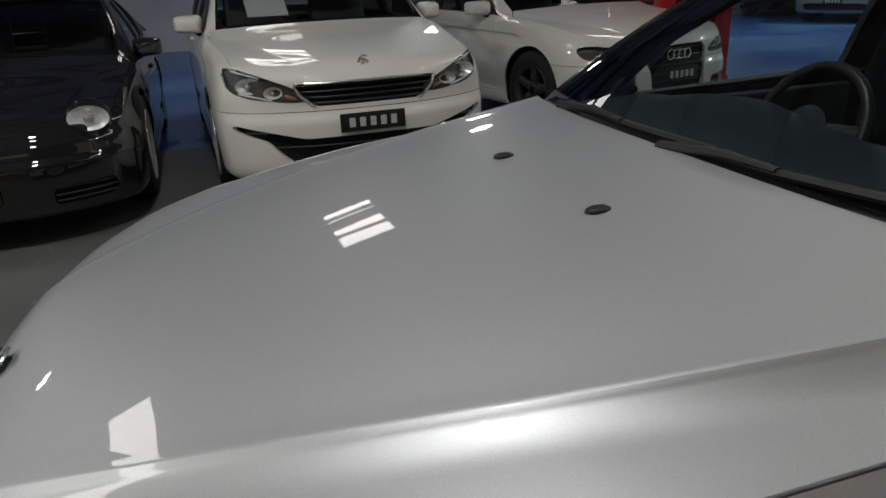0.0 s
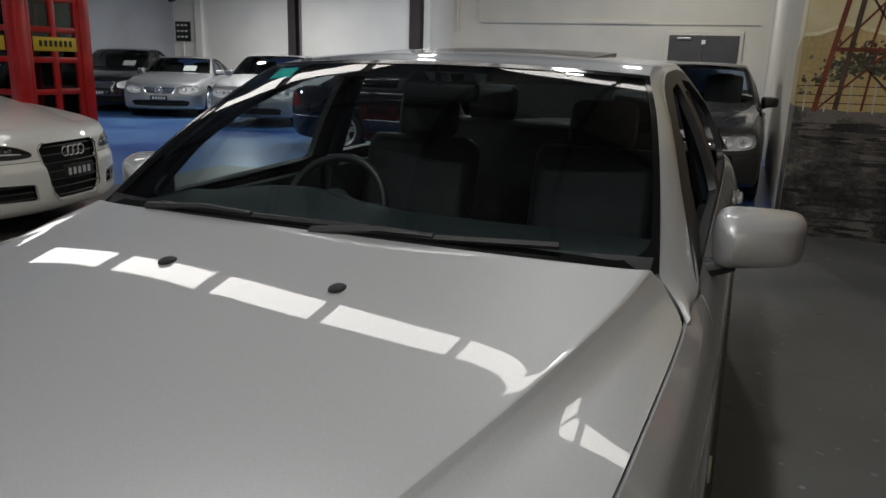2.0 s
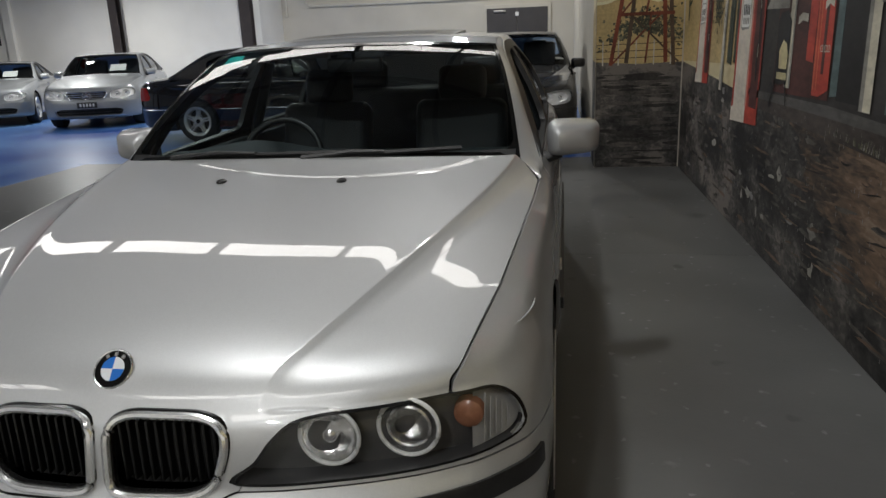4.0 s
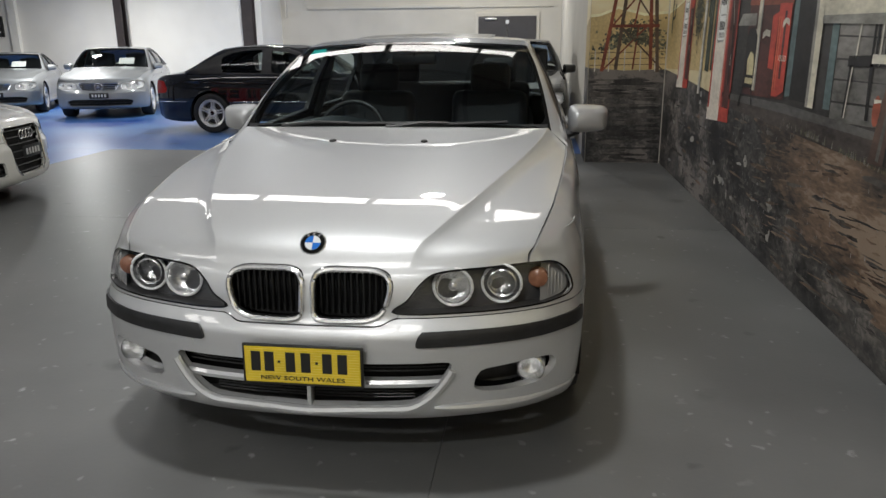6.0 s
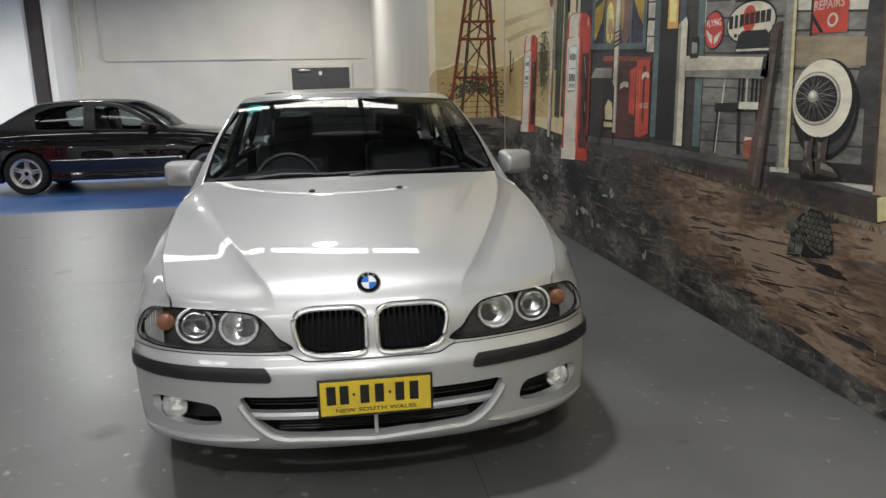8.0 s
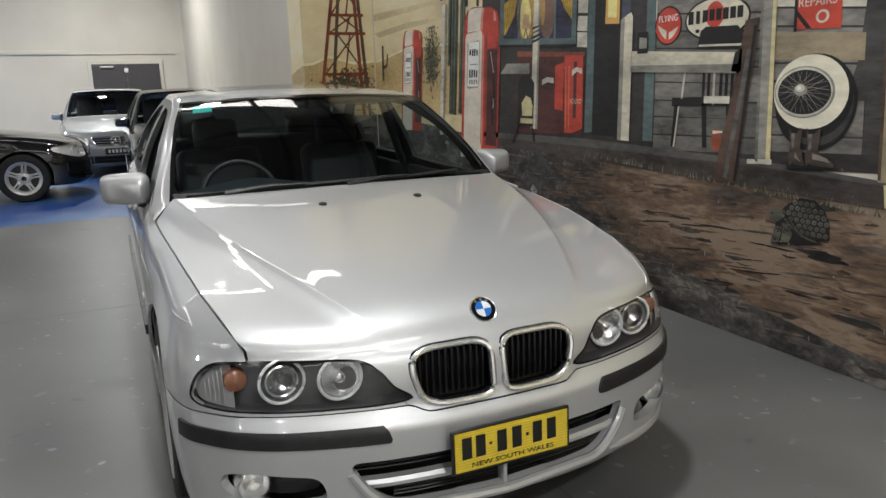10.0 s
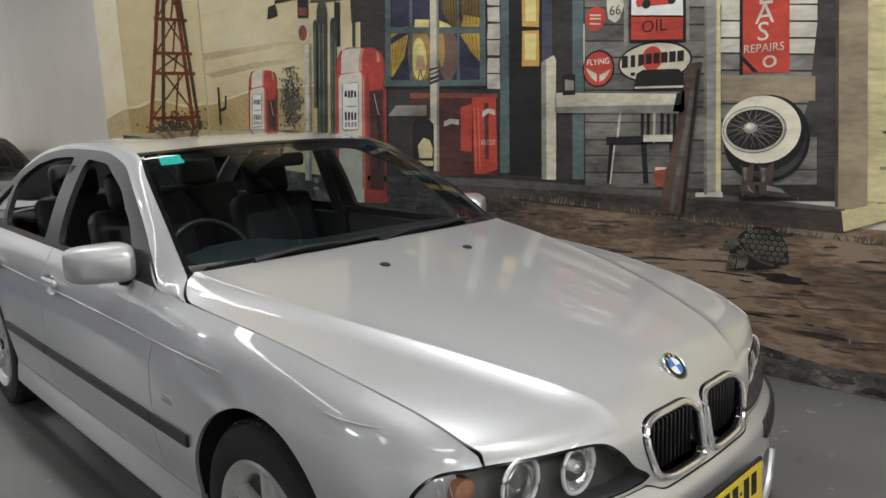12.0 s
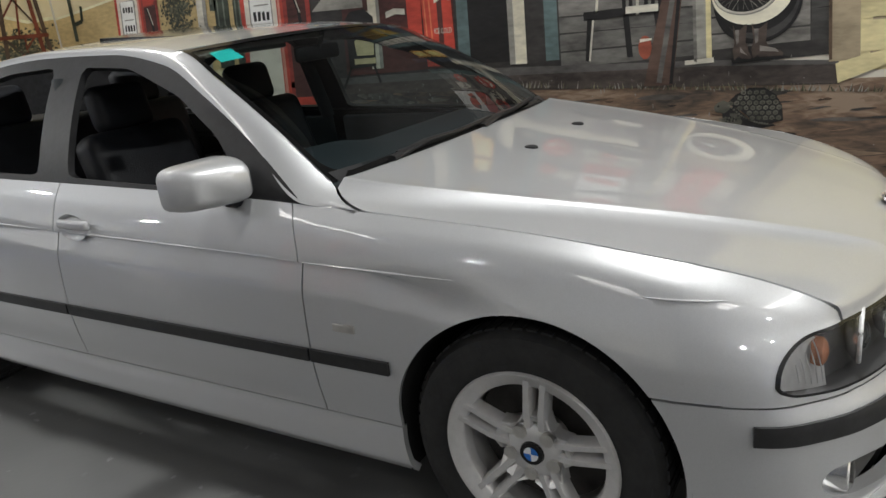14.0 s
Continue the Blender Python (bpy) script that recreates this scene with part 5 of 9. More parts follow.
    # sunroof
    rf = [[(x, y, 1.4275 + .012 * (1 - (x / .45) ** 2) - .04 * abs(y - 2.75) ** 2 + dz * (y - 2.35) / .5) for x in np.linspace(-.40, .40, 15)] for y in np.linspace(2.35, 2.85, 10) for dz in (.022,)]
    part("sunroof", facing(Shell.grid(np.array(rf)), (0, 0, 1)).lip(.012), GLOSS_BLACK, car, "dark tilted sunroof panel")

    interior(car)
    for x, sd in ((s.track, 1), (-s.track, -1)):
        for y in (s.axle_f, s.axle_r):
            wheel(car, x, y, s, sd)
    return car


def ribbon(sh, depth):
    """A wall going back (+y) from the free edge of a Shell."""
    count = {}
    for f in sh.f:
        for a, b in zip(f, f[1:] + f[:1]):
            count.setdefault((min(a, b), max(a, b)), []).append((a, b))
    verts, faces = [], []
    for e, dirs in count.items():
        if len(dirs) == 1:
            a, b = dirs[0]
            n = len(verts)
            verts += [sh.v[a], sh.v[b], sh.v[b] + [0, depth, 0], sh.v[a] + [0, depth, 0]]
            faces.append((n, n + 1, n + 2, n + 3))
    return Shell(np.array(verts), faces)


def seat(car, x, y, z, w=.50, bench=False):
    st = new("seat")
    st.parent = car
    st.matrix_basis = pose(x, y, z)
    part("cushion", one_box((w, .50, .16), (0, -.02, .05), .05, Matrix.Rotation(radians(8), 3, "X"), 4), LEATHER, st)
    part("backrest", one_box((w * .98, .15, .62), (0, .30, .38), .06, Matrix.Rotation(radians(-17), 3, "X"), 4), LEATHER, st)
    for dx in ((-w * .3, w * .3) if bench else (0,)):
        part("headrest", one_box((.26, .10, .19), (dx, .42, .76), .045, Matrix.Rotation(radians(-12), 3, "X"), 4), LEATHER, st)
        for k in (-.06, .06):
            part("headrest_post", tube([(dx + k, .38, .62), (dx + k, .41, .72)], .007, 6), SATIN, st)
    return st


def interior(car):
    part("cabin_floor", one_box((1.4, 2.6, .03), (0, 2.9, .30)), CARPET, car, smooth=False)
    part("firewall", one_box((1.45, .03, .62), (0, 1.52, .62)), CARPET, car, smooth=False)
    rows = []
    for x in np.linspace(-.72, .72, 25):
        hump = .045 * math.exp(-((x + .37) / .2) ** 2)
        rows.append([(x, 1.47, .965), (x, 1.60, .985), (x, 1.80, .985 + hump), (x, 1.92, .965 + hump), (x, 1.97, .91 + hump * .5), (x, 1.93, .70), (x, 1.90, .50)])
    part("dashboard", facing(Shell.grid(np.array(rows)), (0, .3, 1)), DASH, car, "dark dashboard", angle=60)
    part("centre_console", one_box((.22, .95, .30), (0, 2.35, .45), .03), DASH, car)
    sw = new("steering_wheel")
    sw.parent = car
    sw.matrix_basis = pose(-.37, 2.08, .905, 66, 0, 0)
    part("rim", tube([(.187 * math.cos(a), .187 * math.sin(a), 0) for a in np.linspace(0, 2 * math.pi, 40, endpoint=False)], .015, 10, closed=True), PLASTIC, sw)
    part("hub", lathe([(-.03, .05), (.01, .075), (.03, .06), (.034, .0005)], 24, "z"), DASH, sw)
    for a in (0.15, math.pi - .15, -math.pi / 2):
        part("spoke", tube([(.05 * math.cos(a), .05 * math.sin(a), .005), (.18 * math.cos(a), .18 * math.sin(a), 0)], [.022, .014], 8, squash=.5), DASH, sw)
    part("column", tube([(0, 0, -.02), (0, .05, -.22)], .035, 10), DASH, sw)
    for x in (-.37, .37):
        seat(car, x, 2.45, .42)
    seat(car, 0, 3.32, .44, 1.25, True)
    part("parcel_shelf", one_box((1.25, .5, .03), (0, 3.98, .99), .01), CARPET, car)
    for sd in (1, -1):
        for y0, y1 in ((1.62, 2.64), (2.72, 3.6)):
            part("door_card", one_box((.04, y1 - y0, .58), (sd * .80, (y0 + y1) / 2, .66), .015, Matrix.Rotation(radians(-4 * sd), 3, "Y")), DASH, car)
        part("belt_pillar", tube([(sd * .775, 2.74, .95), (sd * .66, 2.76, 1.32)], .045, 8, squash=.5), DASH, car)
    mr = one_box((.25, .035, .06), (0, 2.10, 1.315), .015, segs=3)
    part("rear_view_mirror", mr, PLASTIC, car)
    part("mirror_stalk", tube([(0, 2.06, 1.39), (0, 2.09, 1.33)], .01, 6), PLASTIC, car)
    for sd in (1, -1):
        part("sun_visor", one_box((.40, .14, .02), (sd * .33, 2.20, 1.372), .008, Matrix.Rotation(radians(14), 3, "X")), HEADLINER, car)


silver_sedan()


# ---------------------------------------------------------------- other parked cars
def remap(pairs):
    f = [(a, b) for a, b in pairs]
    a, b = [q[0] for q in f], [q[1] for q in f]
    return lambda v: float(np.interp(v, a, b))


def variant(length, axle_f, axle_r, tyre_r, ymap, zmap, xs):
    """Measures of another car: the sedan's lines stretched along, across and in height."""
    s = bmw_spec()
    fy, fz = remap(ymap), remap(zmap)
    s.length, s.axle_f, s.axle_r, s.tyre_r = length, axle_f, axle_r, tyre_r
    s.track *= xs
    s.stations = tuple((fy(y), tuple((x * xs, fz(z)) for x, z in q)) for y, q in s.stations)
    s.front_end = fy(s.front_end)
    s.face = tuple((fz(z), d * 1.0) for z, d in s.face)
    s.bonnet = tuple((fy(y) if y > .3 else y, fz(z)) for y, z in s.bonnet)
    s.bonnet_edge = tuple((fy(y), x * xs) for y, x in s.bonnet_edge)
    s.crease = tuple((fy(y) if y > .3 else y, x * xs) for y, x in s.crease)
    s.rail_in = tuple((x * xs, fy(y), fz(z)) for x, y, z in s.rail_in)
    s.rail_out = tuple((x * xs, fy(y), fz(z)) for x, y, z in s.rail_out)
    s.corner_y, s.corner_cut, s.crown, s.i_top, s.i_rear = fy(1.475), .085, .02, 3, 7
    s.cowl_y, s.cowl_z, s.ws_top_y, s.ws_top_z = fy(1.415), fz(1.016), fy(2.035), fz(1.402)
    s.rw_top_y, s.rw_top_z, s.rw_bot_y, s.rw_bot_z = fy(3.62), fz(1.392), fy(4.28), fz(1.035)
    s.corner_tail, s.tail_z, s.tail_lamp_x, s.skirt_z = fy(4.12), fz(.95), .47, fz(.302)
    s.windows = tuple(tuple((fy(y), fz(z)) for y, z in q) for q in (
        ((1.73, .972), (2.615, 1.000), (2.625, 1.358), (2.36, 1.334), (2.08, 1.238), (1.89, 1.128)),
        ((2.79, 1.004), (3.51, 1.014), (3.52, 1.245), (3.32, 1.322), (3.08, 1.355), (2.79, 1.364))))
    s.door_lines = tuple(tuple((fz(z), fy(y)) for z, y in q) for q in (
        ((.16, 1.52), (.34, 1.53), (.8, 1.535), (.92, 1.56), (1.0, 1.60)),
        ((.16, 2.68), (.5, 2.68), (.8, 2.67), (1.0, 2.65)),
        ((.16, 3.28), (.45, 3.31), (.65, 3.40), (.8, 3.52), (1.0, 3.64))))
    return s


def opening(car, core, skin_sides, poly, name, depth=.05, mat=None, label="", mirrored=True):
    """A dark recess in the front along an outline."""
    for sd in ((1, -1) if mirrored else (1,)):
        sh = facing(Shell([(q[0] * sd, core.y_at(q[0], q[1]) + depth, q[1]) for q in poly], [tuple(range(len(poly)))]), (0, -1, 0))
        part(name, sh, mat or LINER, car, label, smooth=False)


def parked_car(label, place, heading, s, mat, front, wheels="plain", roof_mat=None, rim=None, group="", papers=(), star=False):
    """A parked car. front: lamp and grille outlines, plate height and trimmings."""
    car = thing("car", label, "car", pose(place[0], place[1], 0, 0, 0, heading), group)
    core = Core(s, rows=34, side_steps=80, detail=.7)
    R = s.tyre_r * 1.13
    skin = core.front
    side = cut_arches(core.outer, s, R)
    near = lambda f: (lambda p: np.where(p[:, 1] < s.front_end + .3, f(p), -1.0))
    fs = {k: within(v) for k, v in front.items() if k in ("lamp", "grille", "mouth", "vent")}
    line = front["line"]
    hood = skin
    sd_skin = side
    for f in fs.values():
        hood, sd_skin = hood.drop(near(f)), sd_skin.drop(near(f))
    bump = weld(hood.keep(lambda p: np.where(p[:, 1] < s.front_end + .1, line - .002 - p[:, 2], -1)).plus(sd_skin.keep(lambda p: np.minimum(line - .002 - p[:, 2], s.front_end + .05 - p[:, 1]))))
    part("front_bumper", weld(bump.plus(bump.mirror())).lip(.03), mat, car, angle=45)
    bon = hood.keep(lambda p: p[:, 2] - line - .002).keep(lambda p: np.where(p[:, 2] < s.face[-1][0] - .004, 1, core.edge_x(p[:, 1]) - p[:, 0] - .003))
    part("bonnet", weld(bon.plus(bon.mirror())).lip(.012), mat, car, angle=50)
    rest = sd_skin.keep(lambda p: np.maximum(p[:, 2] - line - .002, p[:, 1] - s.front_end - .055))
    side_panels(s, car, rest, mat)
    # black skin under the panels, so that their gaps read as shade
    inner = weld(skin.plus(side))
    for f in fs.values():
        inner = inner.drop(near(f))
    for sh in both(inner.offset(-.018)):
        part("gap_shade_panel", sh, LINER, car)
    underbody(s, car, core, R)
    greenhouse(s, car, core, mat, PLASTIC, DARK_GLASS, opened=False, roof_mat=roof_mat)
    # lamps
    for sd in (1, -1):
        hl = new("headlamp")
        hl.parent = car
        if "lamp" in fs:
            ls = weld(skin.plus(side).keep(near(fs["lamp"])))
            ls = ls if sd > 0 else ls.mirror()
            o = part("lamp_lens", ls.lip(.015), LENS, hl, "clear headlamp cover")
            o.visible_shadow = False
            back = Shell(ls.v + np.array([0, .06, 0]), ls.f)
            part("lamp_housing", back.plus(ribbon(ls, .061)), front.get("housing", LAMP_HOUSING), hl)
        for x, z, r in front["bulbs"]:
            y = core.y_at(x, z) + front.get("bulb_in", .035)
            sh = lathe([(.04, .008), (.030, r * .5), (.012, r * .85), (.004, r)], 24, "y")
            part("reflector", facing(Shell(sh.v * [1.25, 1, .8] + [x * sd, y, z], sh.f), (0, -1, 0)), LAMP_BRIGHT, hl, "bright reflector bowl")
            part("bulb_shield", Shell(lathe([(.03, r * .34), (.0, r * .3), (-.006, .0005)], 16, "y").v + [x * sd, y, z], lathe([(.03, r * .34), (.0, r * .3), (-.006, .0005)], 16, "y").f), CHROME, hl)
        if "tip" in front:
            x, z = front["tip"]
            y = core.y_at(x, z) + .03
            part("indicator_bulb", one_box((.075, .02, .022), (x * sd, y, z), .006, Matrix.Rotation(radians(-18 * sd), 3, "Y") @ Matrix.Rotation(radians(22 * sd), 3, "Z")), AMBER, hl, "amber indicator")
        for a, b in front.get("bright_bars", ()):
            pts = [((a[0] + (b[0] - a[0]) * u) * sd, core.y_at(a[0] + (b[0] - a[0]) * u, a[1] + (b[1] - a[1]) * u) + .022, a[1] + (b[1] - a[1]) * u) for u in np.linspace(0, 1, 8)]
            part("light_bar", tube(pts, .006, 6), BADGE_WHITE, hl, "pale light bar inside the lamp")
        if "ball" in front:
            x, z, r = front["ball"]
            y = core.y_at(x, z)
            sh = lathe([(.09, r * .9), (.02, r), (-.02, r * .86), (-.045, r * .5), (-.052, .0005)], 32, "y")
            o = part("lamp_dome", Shell(sh.v + [x * sd, y - .01, z], sh.f), LENS, hl, "round clear headlamp cover")
            o.visible_shadow = False
    for key, nm, nsl in (("grille", "grille", front.get("slats", 4)), ("mouth", "lower_intake", 3), ("vent", "side_intake", 3)):
        if key not in front:
            continue
        poly = front[key]
        mir = key == "vent"
        for sd in ((1, -1)):
            g = new(nm)
            g.parent = car
            sh = facing(Shell([(q[0] * sd, core.y_at(q[0], q[1]) + .05, q[1]) for q in poly], [tuple(range(len(poly)))]), (0, -1, 0))
            part("backing", sh, LINER, g, smooth=False)
            f = within(poly)
            z0, z1 = poly[:, 1].min(), poly[:, 1].max()
            for k in range(nsl):
                z = z0 + (z1 - z0) * (k + .5) / nsl
                xs = [x for x in np.linspace(poly[:, 0].min(), poly[:, 0].max(), 40) if f(np.array([[x, 0, z]]))[0] > .004]
                if len(xs) < 2:
                    continue
                line_pts = [(x * sd, core.y_at(x, z) + .015, z) for x in np.linspace(min(xs), max(xs), 10)]
                part("slat", tube(line_pts, front.get("slat_r", .006) if key == "grille" else .005, 6), front.get("slat_mat", PLASTIC) if key == "grille" else PLASTIC, g)
            if key == "grille" and front.get("chrome"):
                rim_pts = [(q[0] * sd, core.y_at(max(q[0], 0), q[1]) - .003, q[1]) for q in poly if q[0] > .002]
                part("grille_frame", tube(rim_pts, front["chrome"], 6), CHROME, g, "chrome grille frame")
    if "top_bar" in front:
        za, wa = front["top_bar"]
        pts = [(x, core.y_at(abs(x), za) - .006, za) for x in np.linspace(-wa, wa, 25)]
        part("grille_bar", tube(pts, .013, 8, squash=.6), CHROME, car, "chrome bar over the grille")
    for zt in front.get("trim_lines", ()):
        ys = [y for y in np.linspace(s.front_end, s.length - .06, 60)]
        sec = section_net(s, ys, 34)
        pts = [(float(np.interp(zt, q[:, 2], q[:, 0])) + .003, y, zt) for q, y in zip(sec, ys) if min(abs(y - s.axle_f), abs(y - s.axle_r)) > R or zt > s.tyre_r + R]
        runs = [[]]
        for p in pts:
            if runs[-1] and p[1] - runs[-1][-1][1] > .2:
                runs.append([])
            runs[-1].append(p)
        for run in runs:
            for sd in (1, -1):
                if len(run) > 1:
                    part("chrome_strip", tube([(x * sd, y, z) for x, y, z in run], .006, 6), CHROME, car, "thin chrome strip")
    if "tail_wrap" in front:
        z0, z1, yl = front["tail_wrap"]
        wrap = side.keep(within(rounded([(s.length - yl, z0 + .05), (s.length - yl * .8, z0), (s.length + .05, z0), (s.length + .05, z1), (s.length - yl * .7, z1)], .02), (1, 2)))
        for sh in both(wrap.offset(.004)):
            part("tail_lamp", sh.lip(.008), RED_LENS, car, "red tail lamp round the corner")
    zp, wp = front["plate"]
    pl = new("number_plate")
    pl.parent = car
    pl.matrix_basis = pose(0, core.y_at(0, zp) - .012, zp, 90, 0, 0)
    part("plate_face", one_box((wp, .11, .008), (0, 0, 0), .003), front.get("plate_mat", PLATE_BLACK), pl)
    for k in range(5):
        part("plate_bar", one_box((wp * .09, .055, .002), (wp * (-.32 + .16 * k), 0, .005)), PLATE_WHITE, pl, smooth=False)
    if star:
        zst = front["star"]
        y = core.y_at(0, zst) - .016
        st = new("grille_emblem")
        st.parent = car
        st.matrix_basis = pose(0, y, zst, 90, 0, 0)
        part("emblem_ring", tube([(.075 * math.cos(a), .075 * math.sin(a), 0) for a in np.linspace(0, 2 * math.pi, 30, endpoint=False)], .007, 6, closed=True), CHROME, st)
        for k in range(3):
            a = math.pi / 2 + k * 2 * math.pi / 3
            part("emblem_ray", tube([(0, 0, 0), (.07 * math.cos(a), .07 * math.sin(a), 0)], [.011, .004], 6), CHROME, st)
    for sd in (1, -1):
        q = s.rail_out[0]
        mirror_housing(car, q[0] + .09, q[1] + .22, q[2] + .06, (.20, .12, .14), mat, sd)
        yh = s.axle_f + (s.axle_r - s.axle_f) * .58
        sec = section_net(s, [yh])[0]
        zh = s.stations[4][1][8][1] + .02
        xh = float(np.interp(zh, sec[:, 2], sec[:, 0]))
        part("door_handle", one_box((.024, .17, .03), (sd * (xh + .008), yh, zh), .01), mat, car)
    for x, y, z, w, h, rz in papers:
        part("price_sheet", one_box((w, .004, h), (x, y, z), 0, Euler((radians(-58), 0, radians(rz))).to_matrix()), PAPER, car, "white price sheet behind the windscreen", smooth=False)
    part("cabin_fill", one_box((1.2, 1.9, .5), (0, (s.axle_f + s.axle_r) / 2 + .15, .62), .08), CARPET, car)
    for sx in (-.36, .36):
        st = new("seat")
        st.parent = car
        yb = s.windows[0][2][0] - .05
        zt = s.rail_out[4][2]
        part("backrest", one_box((.48, .14, zt - .72), (sx, yb + .05, (zt + .52) / 2), .05, Matrix.Rotation(radians(-14), 3, "X"), 3), LEATHER, st)
        part("headrest", one_box((.26, .1, .17), (sx, yb + .13, zt - .17), .04, Matrix.Rotation(radians(-10), 3, "X"), 3), LEATHER, st)
    part("dashboard", one_box((1.3, .45, .2), (0, s.cowl_y + .28, s.cowl_z - .13), .05), DASH, car)
    for x, sd in ((s.track, 1), (-s.track, -1)):
        for y in (s.axle_f, s.axle_r):
            wheel(car, x, y, s, sd, wheels, rim, detail=1)
    return car, core


def sym(pts, r=.02):
    return rounded(pts, r)


# white hatchback
hatch = variant(4.25, .89, 3.51, .325,
                ((0, 0), (.52, .55), (.875, .87), (1.385, 1.17), (1.485, 1.27), (2.145, 2.05), (2.66, 2.42), (3.51, 3.35), (3.55, 3.86), (4.2, 4.16), (4.28, 4.18), (4.775, 4.25)),
                ((0, 0), (.2, .19), (.566, .60), (.715, .805), (1.0, 1.03), (1.42, 1.465)), 1.0)
hatch_front = {"line": .605, "plate": (.53, .40), "slats": 4, "chrome": .009, "slat_mat": PLASTIC,
               "lamp": outline([(.355, .672), (.43, .735), (.57, .795), (.71, .845), (.80, .855), (.815, .80), (.79, .732), (.69, .688), (.55, .668), (.43, .658)], 54),
               "grille": sym([(-.02, .632), (-.02, .755), (.44, .765), (.41, .70), (.33, .632)], .02),
               "mouth": sym([(-.02, .275), (-.02, .455), (.40, .450), (.60, .495), (.80, .535), (.80, .50), (.62, .435), (.52, .335), (.44, .275)], .02),
               "bulbs": ((.55, .715, .045), (.68, .755, .060)), "bulb_in": .03, "tip": (.455, .685), "bright_bars": (((.56, .672), (.74, .715)), ((.62, .80), (.76, .842))), "top_bar": (.765, .37)}
peug, pcore = parked_car("glossy white hatchback with a black grille, parked close by", (-3.06, 1.47), 92, hatch, WHITE_PAINT, hatch_front, papers=((-.35, 1.62, 1.14, .30, .22, 0),))
em = new("bonnet_emblem")
em.parent = peug
em.matrix_basis = pose(0, .145, .872, 48, 0, 0)
for pts in (((-.03, -.02, 0), (-.015, .01, .002), (.01, .028, .002), (.03, .02, 0)), ((-.015, .005, 0), (.012, 0, .002), (.03, -.022, 0)), ((.0, .01, 0), (.0, -.02, .002), (-.012, -.035, 0))):
    part("emblem_limb", tube(pts, .008, 6), CHROME, em)

# white coupe
coupe = variant(4.18, .87, 3.34, .335,
                ((0, 0), (.52, .54), (.875, .87), (1.385, 1.22), (1.485, 1.32), (2.145, 2.08), (2.66, 2.55), (3.55, 3.25), (4.2, 4.0), (4.28, 4.02), (4.775, 4.18)),
                ((0, 0), (.2, .18), (.566, .575), (.715, .735), (1.0, .985), (1.42, 1.35)), 1.02)
coupe_front = {"line": .58, "plate": (.475, .36), "slats": 7, "slat_r": .005, "chrome": .009, "plate_mat": PLATE_BLACK,
               "lamp": outline([(.405, .618), (.42, .66), (.52, .70), (.68, .73), (.81, .725), (.83, .675), (.77, .625), (.56, .607)], 48),
               "grille": sym([(-.02, .27), (-.02, .705), (.30, .705), (.345, .66), (.285, .33), (.23, .27)], .02),
               "vent": sym([(.40, .285), (.425, .415), (.74, .43), (.77, .385), (.74, .30)], .015),
               "bulbs": ((.52, .662, .024), (.64, .675, .028)), "bright_bars": (((.46, .640), (.72, .655)),), "bulb_in": .045}
tt, tcore = parked_car("glossy white two-door coupe with a tall black grille", (-4.02, 4.30), 102, coupe, WHITE_PAINT, coupe_front, rim=material("dark_alloy", (.10, .10, .10), rough=.35, metal=.7))
rings = new("grille_emblem")
rings.parent = tt
for k in range(4):
    x = -.093 + .062 * k
    part("emblem_ring", tube([(x + .038 * math.cos(a), tcore.y_at(0, .63) - .018, .63 + .038 * math.sin(a)) for a in np.linspace(0, 2 * math.pi, 24, endpoint=False)], .0062, 6, closed=True), CHROME, rings)

# low black sports car
sports = variant(4.43, 1.0, 3.35, .335,
                 ((0, 0), (.52, .62), (.875, 1.0), (1.385, 1.32), (1.485, 1.42), (2.145, 2.2), (2.66, 2.6), (3.55, 3.2), (4.2, 4.1), (4.28, 4.12), (4.775, 4.43)),
                 ((0, 0), (.2, .16), (.566, .50), (.715, .58), (.82, .70), (1.0, .90), (1.42, 1.29)), 1.0)
sports_front = {"line": .45, "plate": (.33, .36), "bulbs": ((.64, .665, .088),), "bulb_in": -.02, "ball": (.64, .665, .118),
                "vent": sym([(.42, .24), (.42, .33), (.72, .34), (.74, .27), (.70, .24)], .02)}
parked_car("gloss black sports coupe with round headlamps", (-3.0, -.74), 90, sports, BLACK_PAINT, sports_front)

# pale silver coupes by the back wall
grand = variant(4.85, .92, 3.72, .34, ((0, 0), (4.775, 4.85)), ((0, 0), (.566, .58), (.715, .74), (1.0, 1.0), (1.42, 1.42)), 1.02)
merc_front = {"line": .55, "plate": (.47, .37), "slats": 4, "slat_r": .007, "slat_mat": CHROME, "chrome": .010, "star": .645,
              "lamp": outline([(.43, .60), (.445, .70), (.56, .745), (.74, .765), (.835, .73), (.83, .63), (.68, .58), (.53, .575)], 42),
              "grille": sym([(-.02, .565), (-.02, .725), (.35, .725), (.385, .69), (.31, .575)], .02),
              "mouth": sym([(-.02, .255), (-.02, .395), (.50, .395), (.64, .36), (.58, .26)], .02),
              "bulbs": ((.535, .655, .068), (.70, .67, .068)), "bulb_in": .022, "housing": LAMP_BRIGHT}
parked_car("pale silver coupe with a chrome-barred grille by the white wall", (-8.15, 12.1), 20, grand, SILVER2, merc_front, star=True, papers=((.3, 1.75, 1.13, .32, .24, 0),), group="silver coupes by the wall")
road = variant(4.53, .88, 3.44, .33, ((0, 0), (1.485, 1.55), (2.145, 2.2), (2.66, 2.6), (3.55, 3.1), (4.2, 3.75), (4.775, 4.53)), ((0, 0), (.566, .55), (.715, .70), (1.0, .96), (1.42, 1.31)), 1.0)
